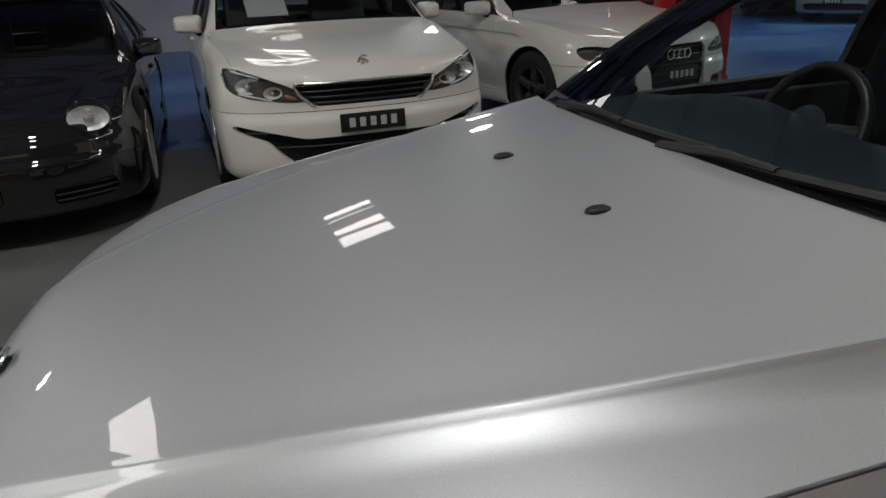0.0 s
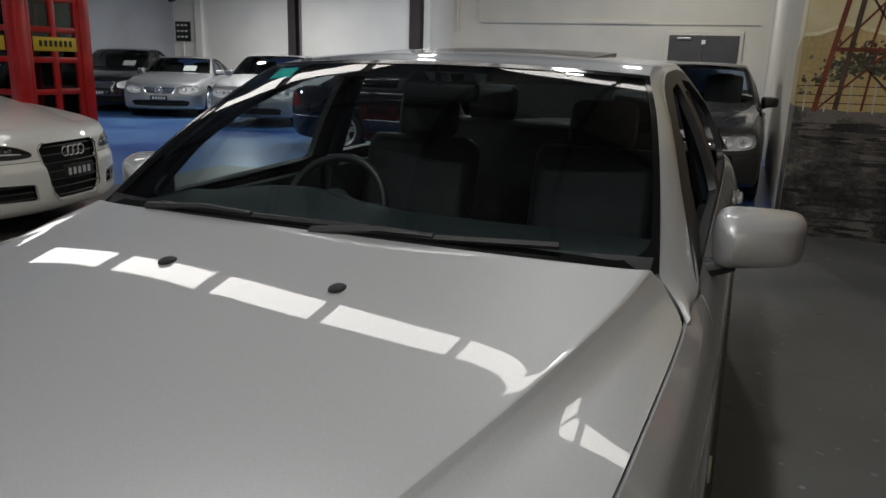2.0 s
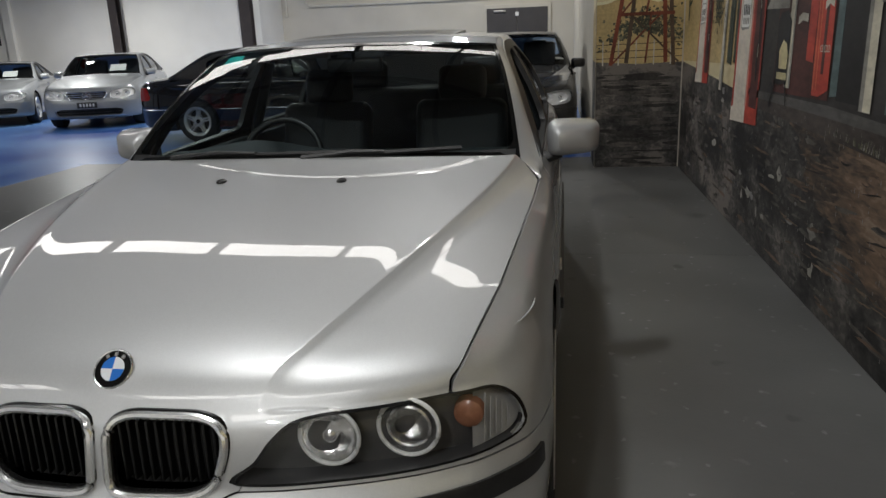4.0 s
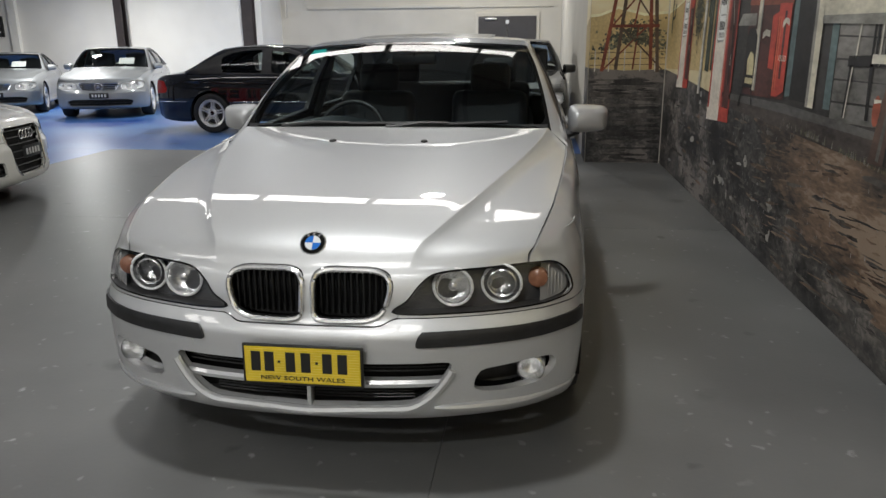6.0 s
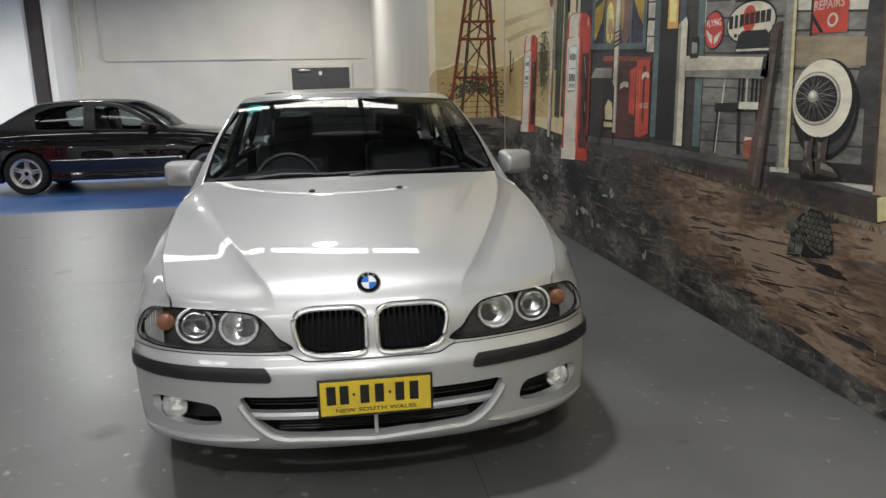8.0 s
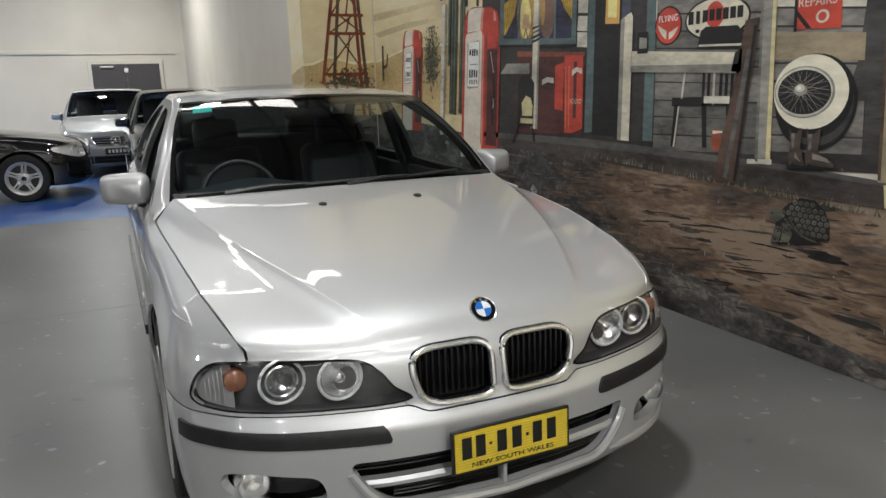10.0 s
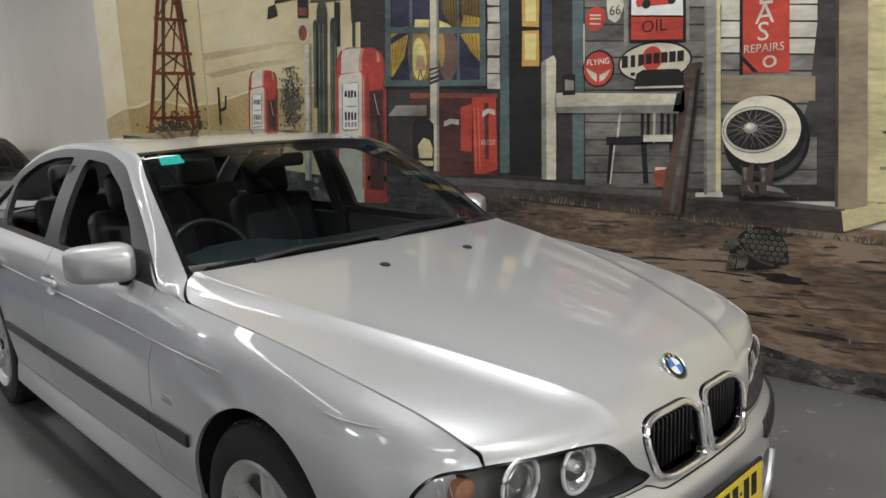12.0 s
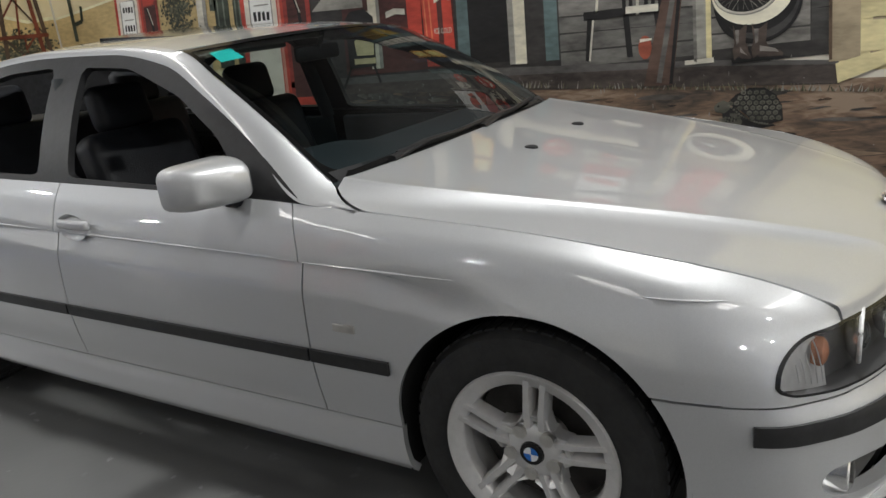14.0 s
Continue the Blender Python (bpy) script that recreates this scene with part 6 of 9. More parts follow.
road_front = dict(merc_front, **{"line": .52, "star": .605, "plate": (.44, .37),
                                 "lamp": outline([(.42, .56), (.43, .655), (.54, .70), (.70, .705), (.80, .66), (.77, .58), (.62, .54), (.50, .535)], 42),
                                 "grille": sym([(-.02, .53), (-.02, .68), (.31, .68), (.345, .65), (.28, .54)], .02),
                                 "bulbs": ((.51, .615, .064), (.67, .625, .062))})
parked_car("pale silver roadster with a closed hard top by the white wall", (-11.0, 12.75), 26, road, SILVER2, road_front, star=True, papers=((.25, 1.75, 1.06, .3, .22, 0),), group="silver coupes by the wall")
dark_sedan = variant(4.7, .86, 3.6, .33, ((0, 0), (4.775, 4.7)), ((0, 0), (.715, .74), (1.0, 1.02), (1.42, 1.47)), 1.0)
parked_car("black sedan standing beside the silver roadster", (-13.0, 12.95), 28, dark_sedan, BLACK_PAINT, merc_front, papers=((.25, 1.75, 1.13, .3, .22, 0),))
# black convertible seen from the side
SOFT_TOP = material("black_soft_top", (.012, .012, .012), rough=.9, vary=.2, scale=40)
parked_car("gloss black convertible with its soft top closed, seen side on", (-1.12, 10.66), 90, variant(4.64, .88, 3.6, .33, ((0, 0), (4.775, 4.64)), ((0, 0), (.715, .72), (1.0, .98), (1.42, 1.41)), .98), BLACK_PAINT, dict(merc_front, tail_wrap=(.66, .86, .26), trim_lines=(.52,)), roof_mat=SOFT_TOP, star=True, wheels="double", rim=ALLOY)
# dark cars nose to tail behind the sedan
behind_front = dict(merc_front, **{"lamp": outline([(.40, .60), (.42, .71), (.55, .75), (.72, .765), (.81, .74), (.80, .63), (.66, .595)], 42),
                                   "bulbs": ((.50, .675, .070), (.67, .68, .075)), "bulb_in": .02})
parked_car("dark grey sedan parked behind, facing the same way", (.25, 7.95), 0, dark_sedan, BLACK_PAINT, behind_front, papers=((-.28, 1.72, 1.13, .32, .24, 0),))
parked_car("pale silver car in the last row by the cream wall", (-.75, 12.2), 0, variant(4.6, .88, 3.6, .33, ((0, 0), (4.775, 4.6)), ((0, 0), (.715, .74), (1.0, 1.04), (1.42, 1.52)), 1.0), SILVER2, merc_front, star=True)


# ---------------------------------------------------------------- the painted mural
def brushed(name, colour, vary=0.3, scale=5.0, stretch=(1, 0.35, 1)):
    """Matt mural paint with visible brush streaks and a light sheen."""
    grey = sum(colour) / 3
    colour = tuple(min(.86, (c * .93 + grey * .07) * 1.28) for c in colour)
    m = material(name, colour, rough=0.55, vary=vary, scale=scale, bump=0.06, grain=38, spec=0.35)
    nt = m.node_tree
    tc = [n for n in nt.nodes if n.type == "TEX_COORD"][0]
    mp = nt.nodes.new("ShaderNodeMapping")
    mp.inputs["Scale"].default_value = stretch
    nt.links.new(tc.outputs["Object"], mp.inputs["Vector"])
    for n in nt.nodes:
        if n.type == "TEX_NOISE":
            nt.links.new(mp.outputs[0], n.inputs["Vector"])
    return m


def streaky(name, colours, scale, stretch, fine=22.0, spread=.115):
    """Mural paint that runs through several tones in long uneven strokes."""
    m = bpy.data.materials.new(name)
    m.use_nodes = True
    nt = m.node_tree
    b = nt.nodes["Principled BSDF"]
    b.inputs["Roughness"].default_value = 0.55
    b.inputs["Specular IOR Level"].default_value = 0.35
    tc, mp = nt.nodes.new("ShaderNodeTexCoord"), nt.nodes.new("ShaderNodeMapping")
    mp.inputs["Scale"].default_value = stretch
    nt.links.new(tc.outputs["Object"], mp.inputs["Vector"])
    n1, n2, n3 = (nt.nodes.new("ShaderNodeTexNoise") for _ in range(3))
    for n, s, d in ((n1, scale, 9), (n2, fine, 5), (n3, scale * .3, 3)):
        n.inputs["Scale"].default_value, n.inputs["Detail"].default_value = s, d
        n.inputs["Distortion"].default_value = .6
        nt.links.new(mp.outputs[0], n.inputs["Vector"])
    acc = None
    for n, w in ((n1, .45), (n2, .22), (n3, .33)):
        k = nt.nodes.new("ShaderNodeMath")
        k.operation = "MULTIPLY_ADD"
        k.inputs[1].default_value = w
        k.inputs[2].default_value = 0
        nt.links.new(n.outputs["Fac"], k.inputs[0])
        if acc:
            nt.links.new(acc.outputs[0], k.inputs[2])
        acc = k
    r = nt.nodes.new("ShaderNodeValToRGB")
    els = r.color_ramp.elements
    pos = np.linspace(.5 - spread, .5 + spread, len(colours))
    while len(els) < len(colours):
        els.new(.5)
    for el, p, c in zip(els, pos, colours):
        el.position, el.color = float(p), (*c, 1)
    nt.links.new(acc.outputs[0], r.inputs[0])
    nt.links.new(r.outputs[0], b.inputs["Base Color"])
    bp = nt.nodes.new("ShaderNodeBump")
    bp.inputs["Strength"].default_value, bp.inputs["Distance"].default_value = .08, .01
    nt.links.new(n2.outputs["Fac"], bp.inputs["Height"])
    nt.links.new(bp.outputs[0], b.inputs["Normal"])
    return m


M_SKY = streaky("mural_sky", ((.55, .45, .24), (.72, .61, .37), (.78, .68, .43), (.80, .74, .55)), .7, (1, .5, 1.6), 6)
M_SKYPALE = brushed("mural_sky_pale", (0.74, 0.66, 0.46), .12, 1.6)
M_CLOUD = brushed("mural_cloud", (0.50, 0.42, 0.245), .16, 2.5)
M_SAND = brushed("mural_sand", (0.50, 0.37, 0.16), .2, 2.0)
M_HILLLINE = brushed("mural_hill_edge", (0.74, 0.64, 0.42), .12)
M_DARK = brushed("mural_dark_boards", (0.035, 0.032, 0.030), .35)
M_BLACK = brushed("mural_black", (0.014, 0.013, 0.013), .35)
M_BROWN = brushed("mural_brown", (0.085, 0.055, 0.035), .3)
M_TEAL = brushed("mural_teal", (0.085, 0.125, 0.125), .3)
M_BLUEGREY = brushed("mural_blue_grey", (0.055, 0.062, 0.085), .3)
M_NIGHT = brushed("mural_night", (0.028, 0.028, 0.06), .4)
M_GLOW = brushed("mural_window_yellow", (0.80, 0.60, 0.20), .2)
M_GLOWDIM = brushed("mural_window_ochre", (0.15, 0.085, 0.065), .25)
M_YELLOW = brushed("mural_curtain_yellow", (0.46, 0.30, 0.03), .25)
M_OCHRE = brushed("mural_curtain_fold", (0.20, 0.11, 0.01), .2)
M_PINK = brushed("mural_lampshade", (0.50, 0.30, 0.17), .2)
M_CREAM = brushed("mural_cream", (0.52, 0.48, 0.37), .22)
M_STONE = brushed("mural_stone_grey", (0.24, 0.23, 0.20), .3)
M_PALE = brushed("mural_pale", (0.50, 0.47, 0.39), .25)
M_WHITE = brushed("mural_white", (0.70, 0.68, 0.64), .1)
M_LIT = brushed("mural_lit_pane", (0.62, 0.34, 0.08), .15)
M_LITHOT = brushed("mural_lit_pane_middle", (0.82, 0.60, 0.22), .1)
M_GREYBOARD = brushed("mural_grey_board", (0.165, 0.155, 0.14), .38, 6)
M_GREYBOARD2 = brushed("mural_grey_board_dark", (0.115, 0.11, 0.10), .38, 6)
M_DARKBOARD = brushed("mural_shaded_board", (0.05, 0.048, 0.045), .35, 6)
M_TANBOARD = brushed("mural_tan_board", (0.25, 0.20, 0.13), .25, 6)
M_RED = brushed("mural_red", (0.44, 0.045, 0.025), .25)
M_ORANGE = brushed("mural_orange", (0.55, 0.14, 0.06), .2)
M_MAROON = brushed("mural_maroon", (0.075, 0.024, 0.020), .35)
M_RUST = brushed("mural_rust", (0.22, 0.055, 0.03), .3)
M_PLANK = brushed("mural_plank", (0.075, 0.045, 0.034), .35)
M_YELLOWCREAM = brushed("mural_yellow_cream", (0.52, 0.45, 0.24), .22)
M_BOOT = brushed("mural_boot", (0.075, 0.055, 0.045), .35)
M_DECK = brushed("mural_deck", (0.085, 0.08, 0.075), .3)
M_DECKFRONT = brushed("mural_deck_front", (0.060, 0.048, 0.042), .4)
M_CACTUS = brushed("mural_cactus", (0.040, 0.050, 0.034), .35)
M_BUSH = brushed("mural_bush", (0.065, 0.065, 0.04), .3)
M_BUSH2 = brushed("mural_bush_light", (0.16, 0.15, 0.09), .3)
M_SHELL = brushed("mural_shell", (0.048, 0.046, 0.037), .4)
M_GROUND = streaky("mural_ground", ((.026, .023, .021), (.064, .050, .041), (.120, .084, .061), (.18, .118, .080), (.27, .20, .145)), 3.0, (1, .36, 1.5), 30, .085)
M_GLOOM = streaky("mural_dark_earth", ((.016, .015, .015), (.040, .038, .036), (.090, .083, .077), (.21, .185, .165)), 2.9, (1, .7, 1.2), 26, .085)
M_DIRT = brushed("mural_dirt", (0.125, 0.080, 0.054), .45, 7)
M_DIRT2 = brushed("mural_pale_dirt", (0.18, 0.125, 0.085), .45, 7)
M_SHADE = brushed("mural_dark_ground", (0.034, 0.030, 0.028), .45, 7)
M_GRIT = brushed("mural_scuff", (0.20, 0.195, 0.185), .25)
M_AMBER = brushed("mural_window_amber", (0.38, 0.22, 0.06), .25)
M_CURTAINDARK = brushed("mural_curtain_shade", (0.10, 0.065, 0.02), .3)
M_TYREGREY = brushed("mural_tyre_grey", (0.045, 0.043, 0.042), .3)
M_WHITEWALL = brushed("mural_whitewall", (0.60, 0.56, 0.44), .15, 3)
M_BOOTLIGHT = brushed("mural_boot_light", (0.16, 0.145, 0.13), .35, 12)
M_SCUTE = brushed("mural_scute", (0.078, 0.076, 0.060), .35, 14)
M_SCUTE2 = brushed("mural_scute_light", (0.112, 0.108, 0.088), .35, 14)
M_REDDARK = brushed("mural_dark_red", (0.27, 0.035, 0.025), .3)
M_PUMPCREAM = brushed("mural_pump_cream", (0.60, 0.54, 0.45), .14)
M_PUMPPINK = brushed("mural_pump_pink", (0.56, 0.22, 0.16), .2)
M_CACTUSLIGHT = brushed("mural_cactus_light", (0.12, 0.14, 0.105), .3)
M_DIRTGREY = brushed("mural_grey_dirt", (0.085, 0.075, 0.066), .45, 7)
M_DERRICK = brushed("mural_derrick", (0.17, 0.040, 0.018), .3)

LAYER = 0.0011
PICTURE = {}


def put(piece, mat, verts, faces):
    if piece in ("siding_board", "porch_post", "teal_pillar", "chair_picture", "tyre_picture", "cactus_picture", "door_picture", "hill", "boots_picture", "cloud_picture", "fence_picture", "sky"):
        piece = (piece, len(PICTURE))
    v, f, mats, ids = PICTURE.setdefault(piece, ([], [], [], []))
    if mat not in mats:
        mats.append(mat)
    n = len(v)
    v.extend(verts)
    for q in faces:
        f.append(tuple(i + n for i in q))
        ids.append(mats.index(mat))


def flat(piece, mat, layer, pts):
    """A painted patch on the side wall: points (along y, height)."""
    x = WALL_X - 0.002 - LAYER * layer
    q = [(x, min(y, RETURN_Y - .016), z) for y, z in pts]
    a = sum(q[i - 1][1] * q[i][2] - q[i][1] * q[i - 1][2] for i in range(len(q)))
    put(piece, mat, q, [tuple(range(len(q))) if a < 0 else tuple(reversed(range(len(q))))])


def disc(piece, mat, layer, y, z, ry, rz, n=36):
    flat(piece, mat, layer, [(y + ry * math.cos(2 * math.pi * k / n), z + rz * math.sin(2 * math.pi * k / n)) for k in range(n)])


def stroke(piece, mat, layer, pts, w):
    for (y0, z0), (y1, z1) in zip(pts, pts[1:]):
        d = math.hypot(y1 - y0, z1 - z0) or 1
        ny, nz = -(z1 - z0) / d * w / 2, (y1 - y0) / d * w / 2
        flat(piece, mat, layer, [(y0 + ny, z0 + nz), (y1 + ny, z1 + nz), (y1 - ny, z1 - nz), (y0 - ny, z0 - nz)])


def words(piece, mat, layer, text, y, z, h, squeeze):
    m = Matrix.Translation((WALL_X - 0.002 - LAYER * layer, y, z)) @ Matrix(((0, 0, -1, 0), (-1, 0, 0, 0), (0, 1, 0, 0), (0, 0, 0, 1)))
    sh = text_shell(text, h, m, 0.0002, squeeze)
    put(piece, mat, [tuple(v) for v in sh.v], sh.f)


def back_flat(piece, mat, layer, pts):
    """A painted patch on the return wall: points (x, height)."""
    y = RETURN_Y - 0.002 - LAYER * layer
    q = [(max(RETURN_X + .002, min(x, WALL_X - .016)), y, z) for x, z in pts]
    a = sum(q[i - 1][0] * q[i][2] - q[i][0] * q[i - 1][2] for i in range(len(q)))
    put(piece, mat, q, [tuple(range(len(q))) if a > 0 else tuple(reversed(range(len(q))))])


def back_stroke(piece, mat, layer, pts, w):
    for (y0, z0), (y1, z1) in zip(pts, pts[1:]):
        d = math.hypot(y1 - y0, z1 - z0) or 1
        ny, nz = -(z1 - z0) / d * w / 2, (y1 - y0) / d * w / 2
        back_flat(piece, mat, layer, [(y0 + ny, z0 + nz), (y1 + ny, z1 + nz), (y1 - ny, z1 - nz), (y0 - ny, z0 - nz)])


# sky, ground and hills
rng = random.Random(11)
flat("sky", M_SKY, 0, ((7.0, .9), (7.0, 6.2), (4.0, 6.2), (4.0, .9)))
# dark gable; its unseen top is added to cut light bouncing onto the bonnet
flat("house_gable", M_DARK, .5, ((4.3, 2.3), (4.3, 6.2), (-8, 6.2), (-8, 2.6), (.4, 2.6), (.4, 2.0)))
flat("house_end", M_YELLOWCREAM, 1, ((.40, .9), (.40, 2.6), (-8, 2.6), (-8, .9)))
for k in range(9):
    flat("siding_board", M_TANBOARD, 3, ((.25, .98 + k * .17), (-8, .98 + k * .17), (-8, .995 + k * .17), (.25, .995 + k * .17)))
flat("ground_picture", M_GROUND, 2, ((7.0, 0.002), (7.0, 1.10), (5.5, 1.03), (4.2, .955), (2.7, .95), (.39, .86), (-8, .86), (-8, .002)))
flat("ground_picture", M_GLOOM, 3, [(7.0, 0.003), (7.0, 1.10), (5.5, 1.03), (4.2, .955), (3.3, .94)] + [(float(np.interp(q, (0, .25, .5, .8, 1), (3.2, 2.8, 2.1, .9, -.5))) + rng.uniform(-.10, .10), float(np.interp(q, (0, .25, .5, .8, 1), (.92, .58, .36, .18, .09))) + rng.uniform(-.03, .03)) for q in np.linspace(0, 1, 40)] + [(-8, .06), (-8, .003)])
for k in range(170):
    y = rng.uniform(-.5, 6.8)
    z = rng.uniform(.03, .86)
    a, b = rng.uniform(.03, .22), rng.uniform(.005, .022)
    dim = y > 2.9 or z < .12 + .16 * y
    flat("ground_patch", rng.choice((M_SHADE, M_DIRTGREY, M_DIRTGREY, M_DIRT) if dim else (M_DIRT, M_DIRT2, M_SHADE, M_DIRTGREY)), 3.2 + .004 * k, [(y + a * math.cos(t) * rng.uniform(.6, 1.1), z + b * math.sin(t) * rng.uniform(.5, 1.3)) for t in np.linspace(0, 2 * math.pi, 13, endpoint=False)])
for k in range(150):
    y, z = rng.uniform(-.7, 3.2), rng.uniform(.10, .80)
    a, b, tilt = rng.uniform(.04, .20), rng.uniform(.003, .009), rng.uniform(-.13, -.03)
    flat("ground_streak", rng.choice((M_SHADE, M_DIRTGREY, M_DIRTGREY, M_DIRT, M_DIRT, M_DIRT2, M_DIRT2)), 3.9 + .003 * k, [(y + a * math.cos(t) * rng.uniform(.7, 1.1), z + b * math.sin(t) * rng.uniform(.4, 1.4) + tilt * a * math.cos(t)) for t in np.linspace(0, 2 * math.pi, 15, endpoint=False)])
for k in range(90):
    y, z = rng.uniform(2.4, 6.9), rng.uniform(.10, .95)
    a, b = rng.uniform(.015, .10), rng.uniform(.008, .05)
    flat("ground_smear", rng.choice((M_GRIT, M_DIRTGREY, M_STONE, M_SHADE, M_SHADE)), 3.9 + .003 * k, [(y + a * math.cos(t) * rng.uniform(.3, 1.2), z + b * math.sin(t) * rng.uniform(.3, 1.3)) for t in np.linspace(0, 2 * math.pi, 11, endpoint=False)])
for k in range(70):
    y = rng.uniform(-.6, 3.4)
    z = rng.uniform(.2, .82)
    a, b = rng.uniform(.015, .08), rng.uniform(.002, .006)
    pts = [(y + a * math.cos(t), z + b * math.sin(t) + .08 * a * math.cos(2 * t)) for t in np.linspace(0, 2 * math.pi, 10, endpoint=False)]
    flat("pebbles", rng.choice((M_DIRT, M_DIRT, M_SHADE, M_SHADE)), 4, pts)
for k in range(260):
    y = rng.gauss(2.5, .9) if k % 3 else rng.uniform(0, 5)
    z = rng.uniform(.08, .98)
    h = rng.uniform(.006, .03)
    flat("paint_scuff", M_GRIT, 5, ((y, z), (y + .005, z + .003), (y + .006, z + h), (y + .001, z + h * .9)))
for k in range(200):
    y = rng.uniform(-.3, 2.6)
    zz = .815 + (y - .39) * .05
    flat("grass_tufts", rng.choice((M_BUSH, M_BUSH2, M_STONE)), 7, ((y - .004, zz - .02), (y + .004, zz - .02), (y + rng.uniform(-.02, .02), zz + rng.uniform(.0, .035))))
for k in range(620):
    y, z = rng.gauss(5.30, .085), min(2.0, rng.gauss(1.70, .14))
    t, q = rng.uniform(0, 6.28), rng.uniform(.008, .019)
    flat("bush_picture", rng.choice((M_CACTUS, M_BUSH, M_BUSH, M_BUSH2)), 5 + .004 * k, [(y + q * math.cos(t + u), z + q * math.sin(t + u)) for u in (0, 2.2, 3.4, 5.2)])
# the sky carried round the corner, onto the face that looks west
def side_flat(piece, mat, layer, pts):
    x = RETURN_X - 0.002 - LAYER * layer
    put(piece, mat, [(x, y, z) for y, z in pts], [tuple(range(len(pts)))])


side_flat("sky", M_SKY, 0, ((7.0, 6.2), (7.62, 6.2), (7.62, 1.0), (7.0, 1.0)))
side_flat("hill", M_SAND, 1.5, ((7.0, 1.70), (7.3, 1.66), (7.62, 1.60), (7.62, 1.0), (7.0, 1.0)))
side_flat("ground_picture", M_GLOOM, 2.5, ((7.0, 1.12), (7.62, 1.12), (7.62, .003), (7.0, .003)))
# the desert on the return wall, with the derrick
back_flat("sky", M_SKY, 0, ((1.29, 1.0), (2.18, 1.0), (2.18, 6.2), (1.29, 6.2)))
back_flat("hill", M_SAND, 2, ((1.29, 1.0), (2.18, 1.0), (2.18, 1.72), (1.9, 1.70), (1.6, 1.78), (1.4, 1.70), (1.29, 1.69)))
back_flat("hill", M_HILLLINE, 3, ((2.18, 1.75), (1.9, 1.73), (1.6, 1.81), (1.4, 1.73), (1.29, 1.72), (1.29, 1.69), (1.4, 1.70), (1.6, 1.78), (1.9, 1.70), (2.18, 1.72)))
for k in range(520):
    x, z = rng.gauss(1.80, .20), 1.43 + abs(rng.gauss(0, .11)) - abs(rng.gauss(0, .03))
    z -= .9 * (x - 1.8) ** 2
    t, q = rng.uniform(0, 6.28), rng.uniform(.012, .026)
    back_flat("bush_picture", rng.choice((M_CACTUS, M_BUSH, M_BUSH, M_BUSH2)), 4 + .004 * k, [(x + q * math.cos(t + u), z + q * .8 * math.sin(t + u)) for u in (0, 2.2, 3.4, 5.2)])
for z in (1.15, 1.22, 1.29):
    back_stroke("fence_picture", M_BROWN, 4, ((1.29, z), (2.17, z + .01)), .008)
for x in (1.36, 1.52, 1.70, 1.88, 2.05):
    back_stroke("fence_picture", M_PALE, 5, ((x, 1.08), (x, 1.33)), .012)
back_flat("ground_picture", M_GLOOM, 3, ((1.29, .003), (2.18, .003), (2.18, 1.10), (1.7, 1.09), (1.29, 1.12)))
for k in range(60):
    x, z, a, b = rng.uniform(1.3, 2.15), rng.uniform(.03, 1.0), rng.uniform(.08, .34), rng.uniform(.008, .03)
    back_flat("ground_patch", rng.choice((M_SHADE, M_DIRTGREY, M_DIRTGREY, M_DIRTGREY) if z > .4 else (M_SHADE, M_SHADE, M_DIRTGREY)), 4 + .02 * k, [(x + a * math.cos(t) * rng.uniform(.7, 1.1), z + b * math.sin(t) * rng.uniform(.6, 1.2)) for t in np.linspace(0, 2 * math.pi, 11, endpoint=False)])
legs = ((1.44, 1.08, 1.735), (1.60, 1.10, 1.79), (2.0, 1.10, 1.92), (2.08, 1.07, 1.955))
for x0, z0, x1 in legs:
    back_stroke("derrick_picture", M_DERRICK if x0 in (1.44, 2.0) else M_BROWN, 7, ((x0, z0), (x1, 2.9), (x1 + (1.855 - x1) * .6, 4.4)), .040)
for z, a, b in ((1.59, 1.535, 2.045), (2.06, 1.61, 2.03), (2.27, 1.645, 2.015), (2.62, 1.69, 1.995), (2.9, 1.735, 1.975), (3.3, 1.76, 1.95)):
    back_stroke("derrick_picture", M_DERRICK, 8, ((a - .03, z), (b + .03, z)), .034)
for z0, z1, a0, b0, a1, b1 in ((1.10, 1.59, 1.46, 2.13, 1.54, 2.04), (1.59, 2.06, 1.54, 2.04, 1.61, 2.03), (2.06, 2.27, 1.61, 2.03, 1.645, 2.015), (2.27, 2.62, 1.645, 2.015, 1.69, 1.995), (2.62, 2.9, 1.69, 1.995, 1.735, 1.975)):
    back_stroke("derrick_picture", M_DERRICK, 6, ((a0, z0), (b1 - .1, z1)), .018)
    back_stroke("derrick_picture", M_BROWN, 6, ((b0, z0), (a1 + .1, z1)), .018)
    back_stroke("derrick_picture", M_DERRICK, 6, (((a0 + b0) / 2, z0), ((a1 + b1) / 2 + .05, z1)), .02)
flat("house_wall", M_DARK, 1, ((4.14, 2.71), (0.45, 2.12), (0.394, 0.993), (4.31, 0.807)))
flat("roof_eave", M_BROWN, 3, ((4.9, 2.54), (4.68, 2.66), (4.09, 2.66), (4.11, 2.48), (4.7, 2.51)))
flat("eave_post", M_BLACK, 3, ((4.52, 2.5), (4.44, 2.48), (4.47, 2.12), (4.56, 2.12)))
flat("window_picture", M_TEAL, 2, ((3.82, 2.66), (2.76, 2.49), (2.78, 1.68), (3.89, 1.74)))
flat("window_picture", M_NIGHT, 3, ((3.76, 2.65), (2.81, 2.5), (2.84, 1.73), (3.82, 1.79)))
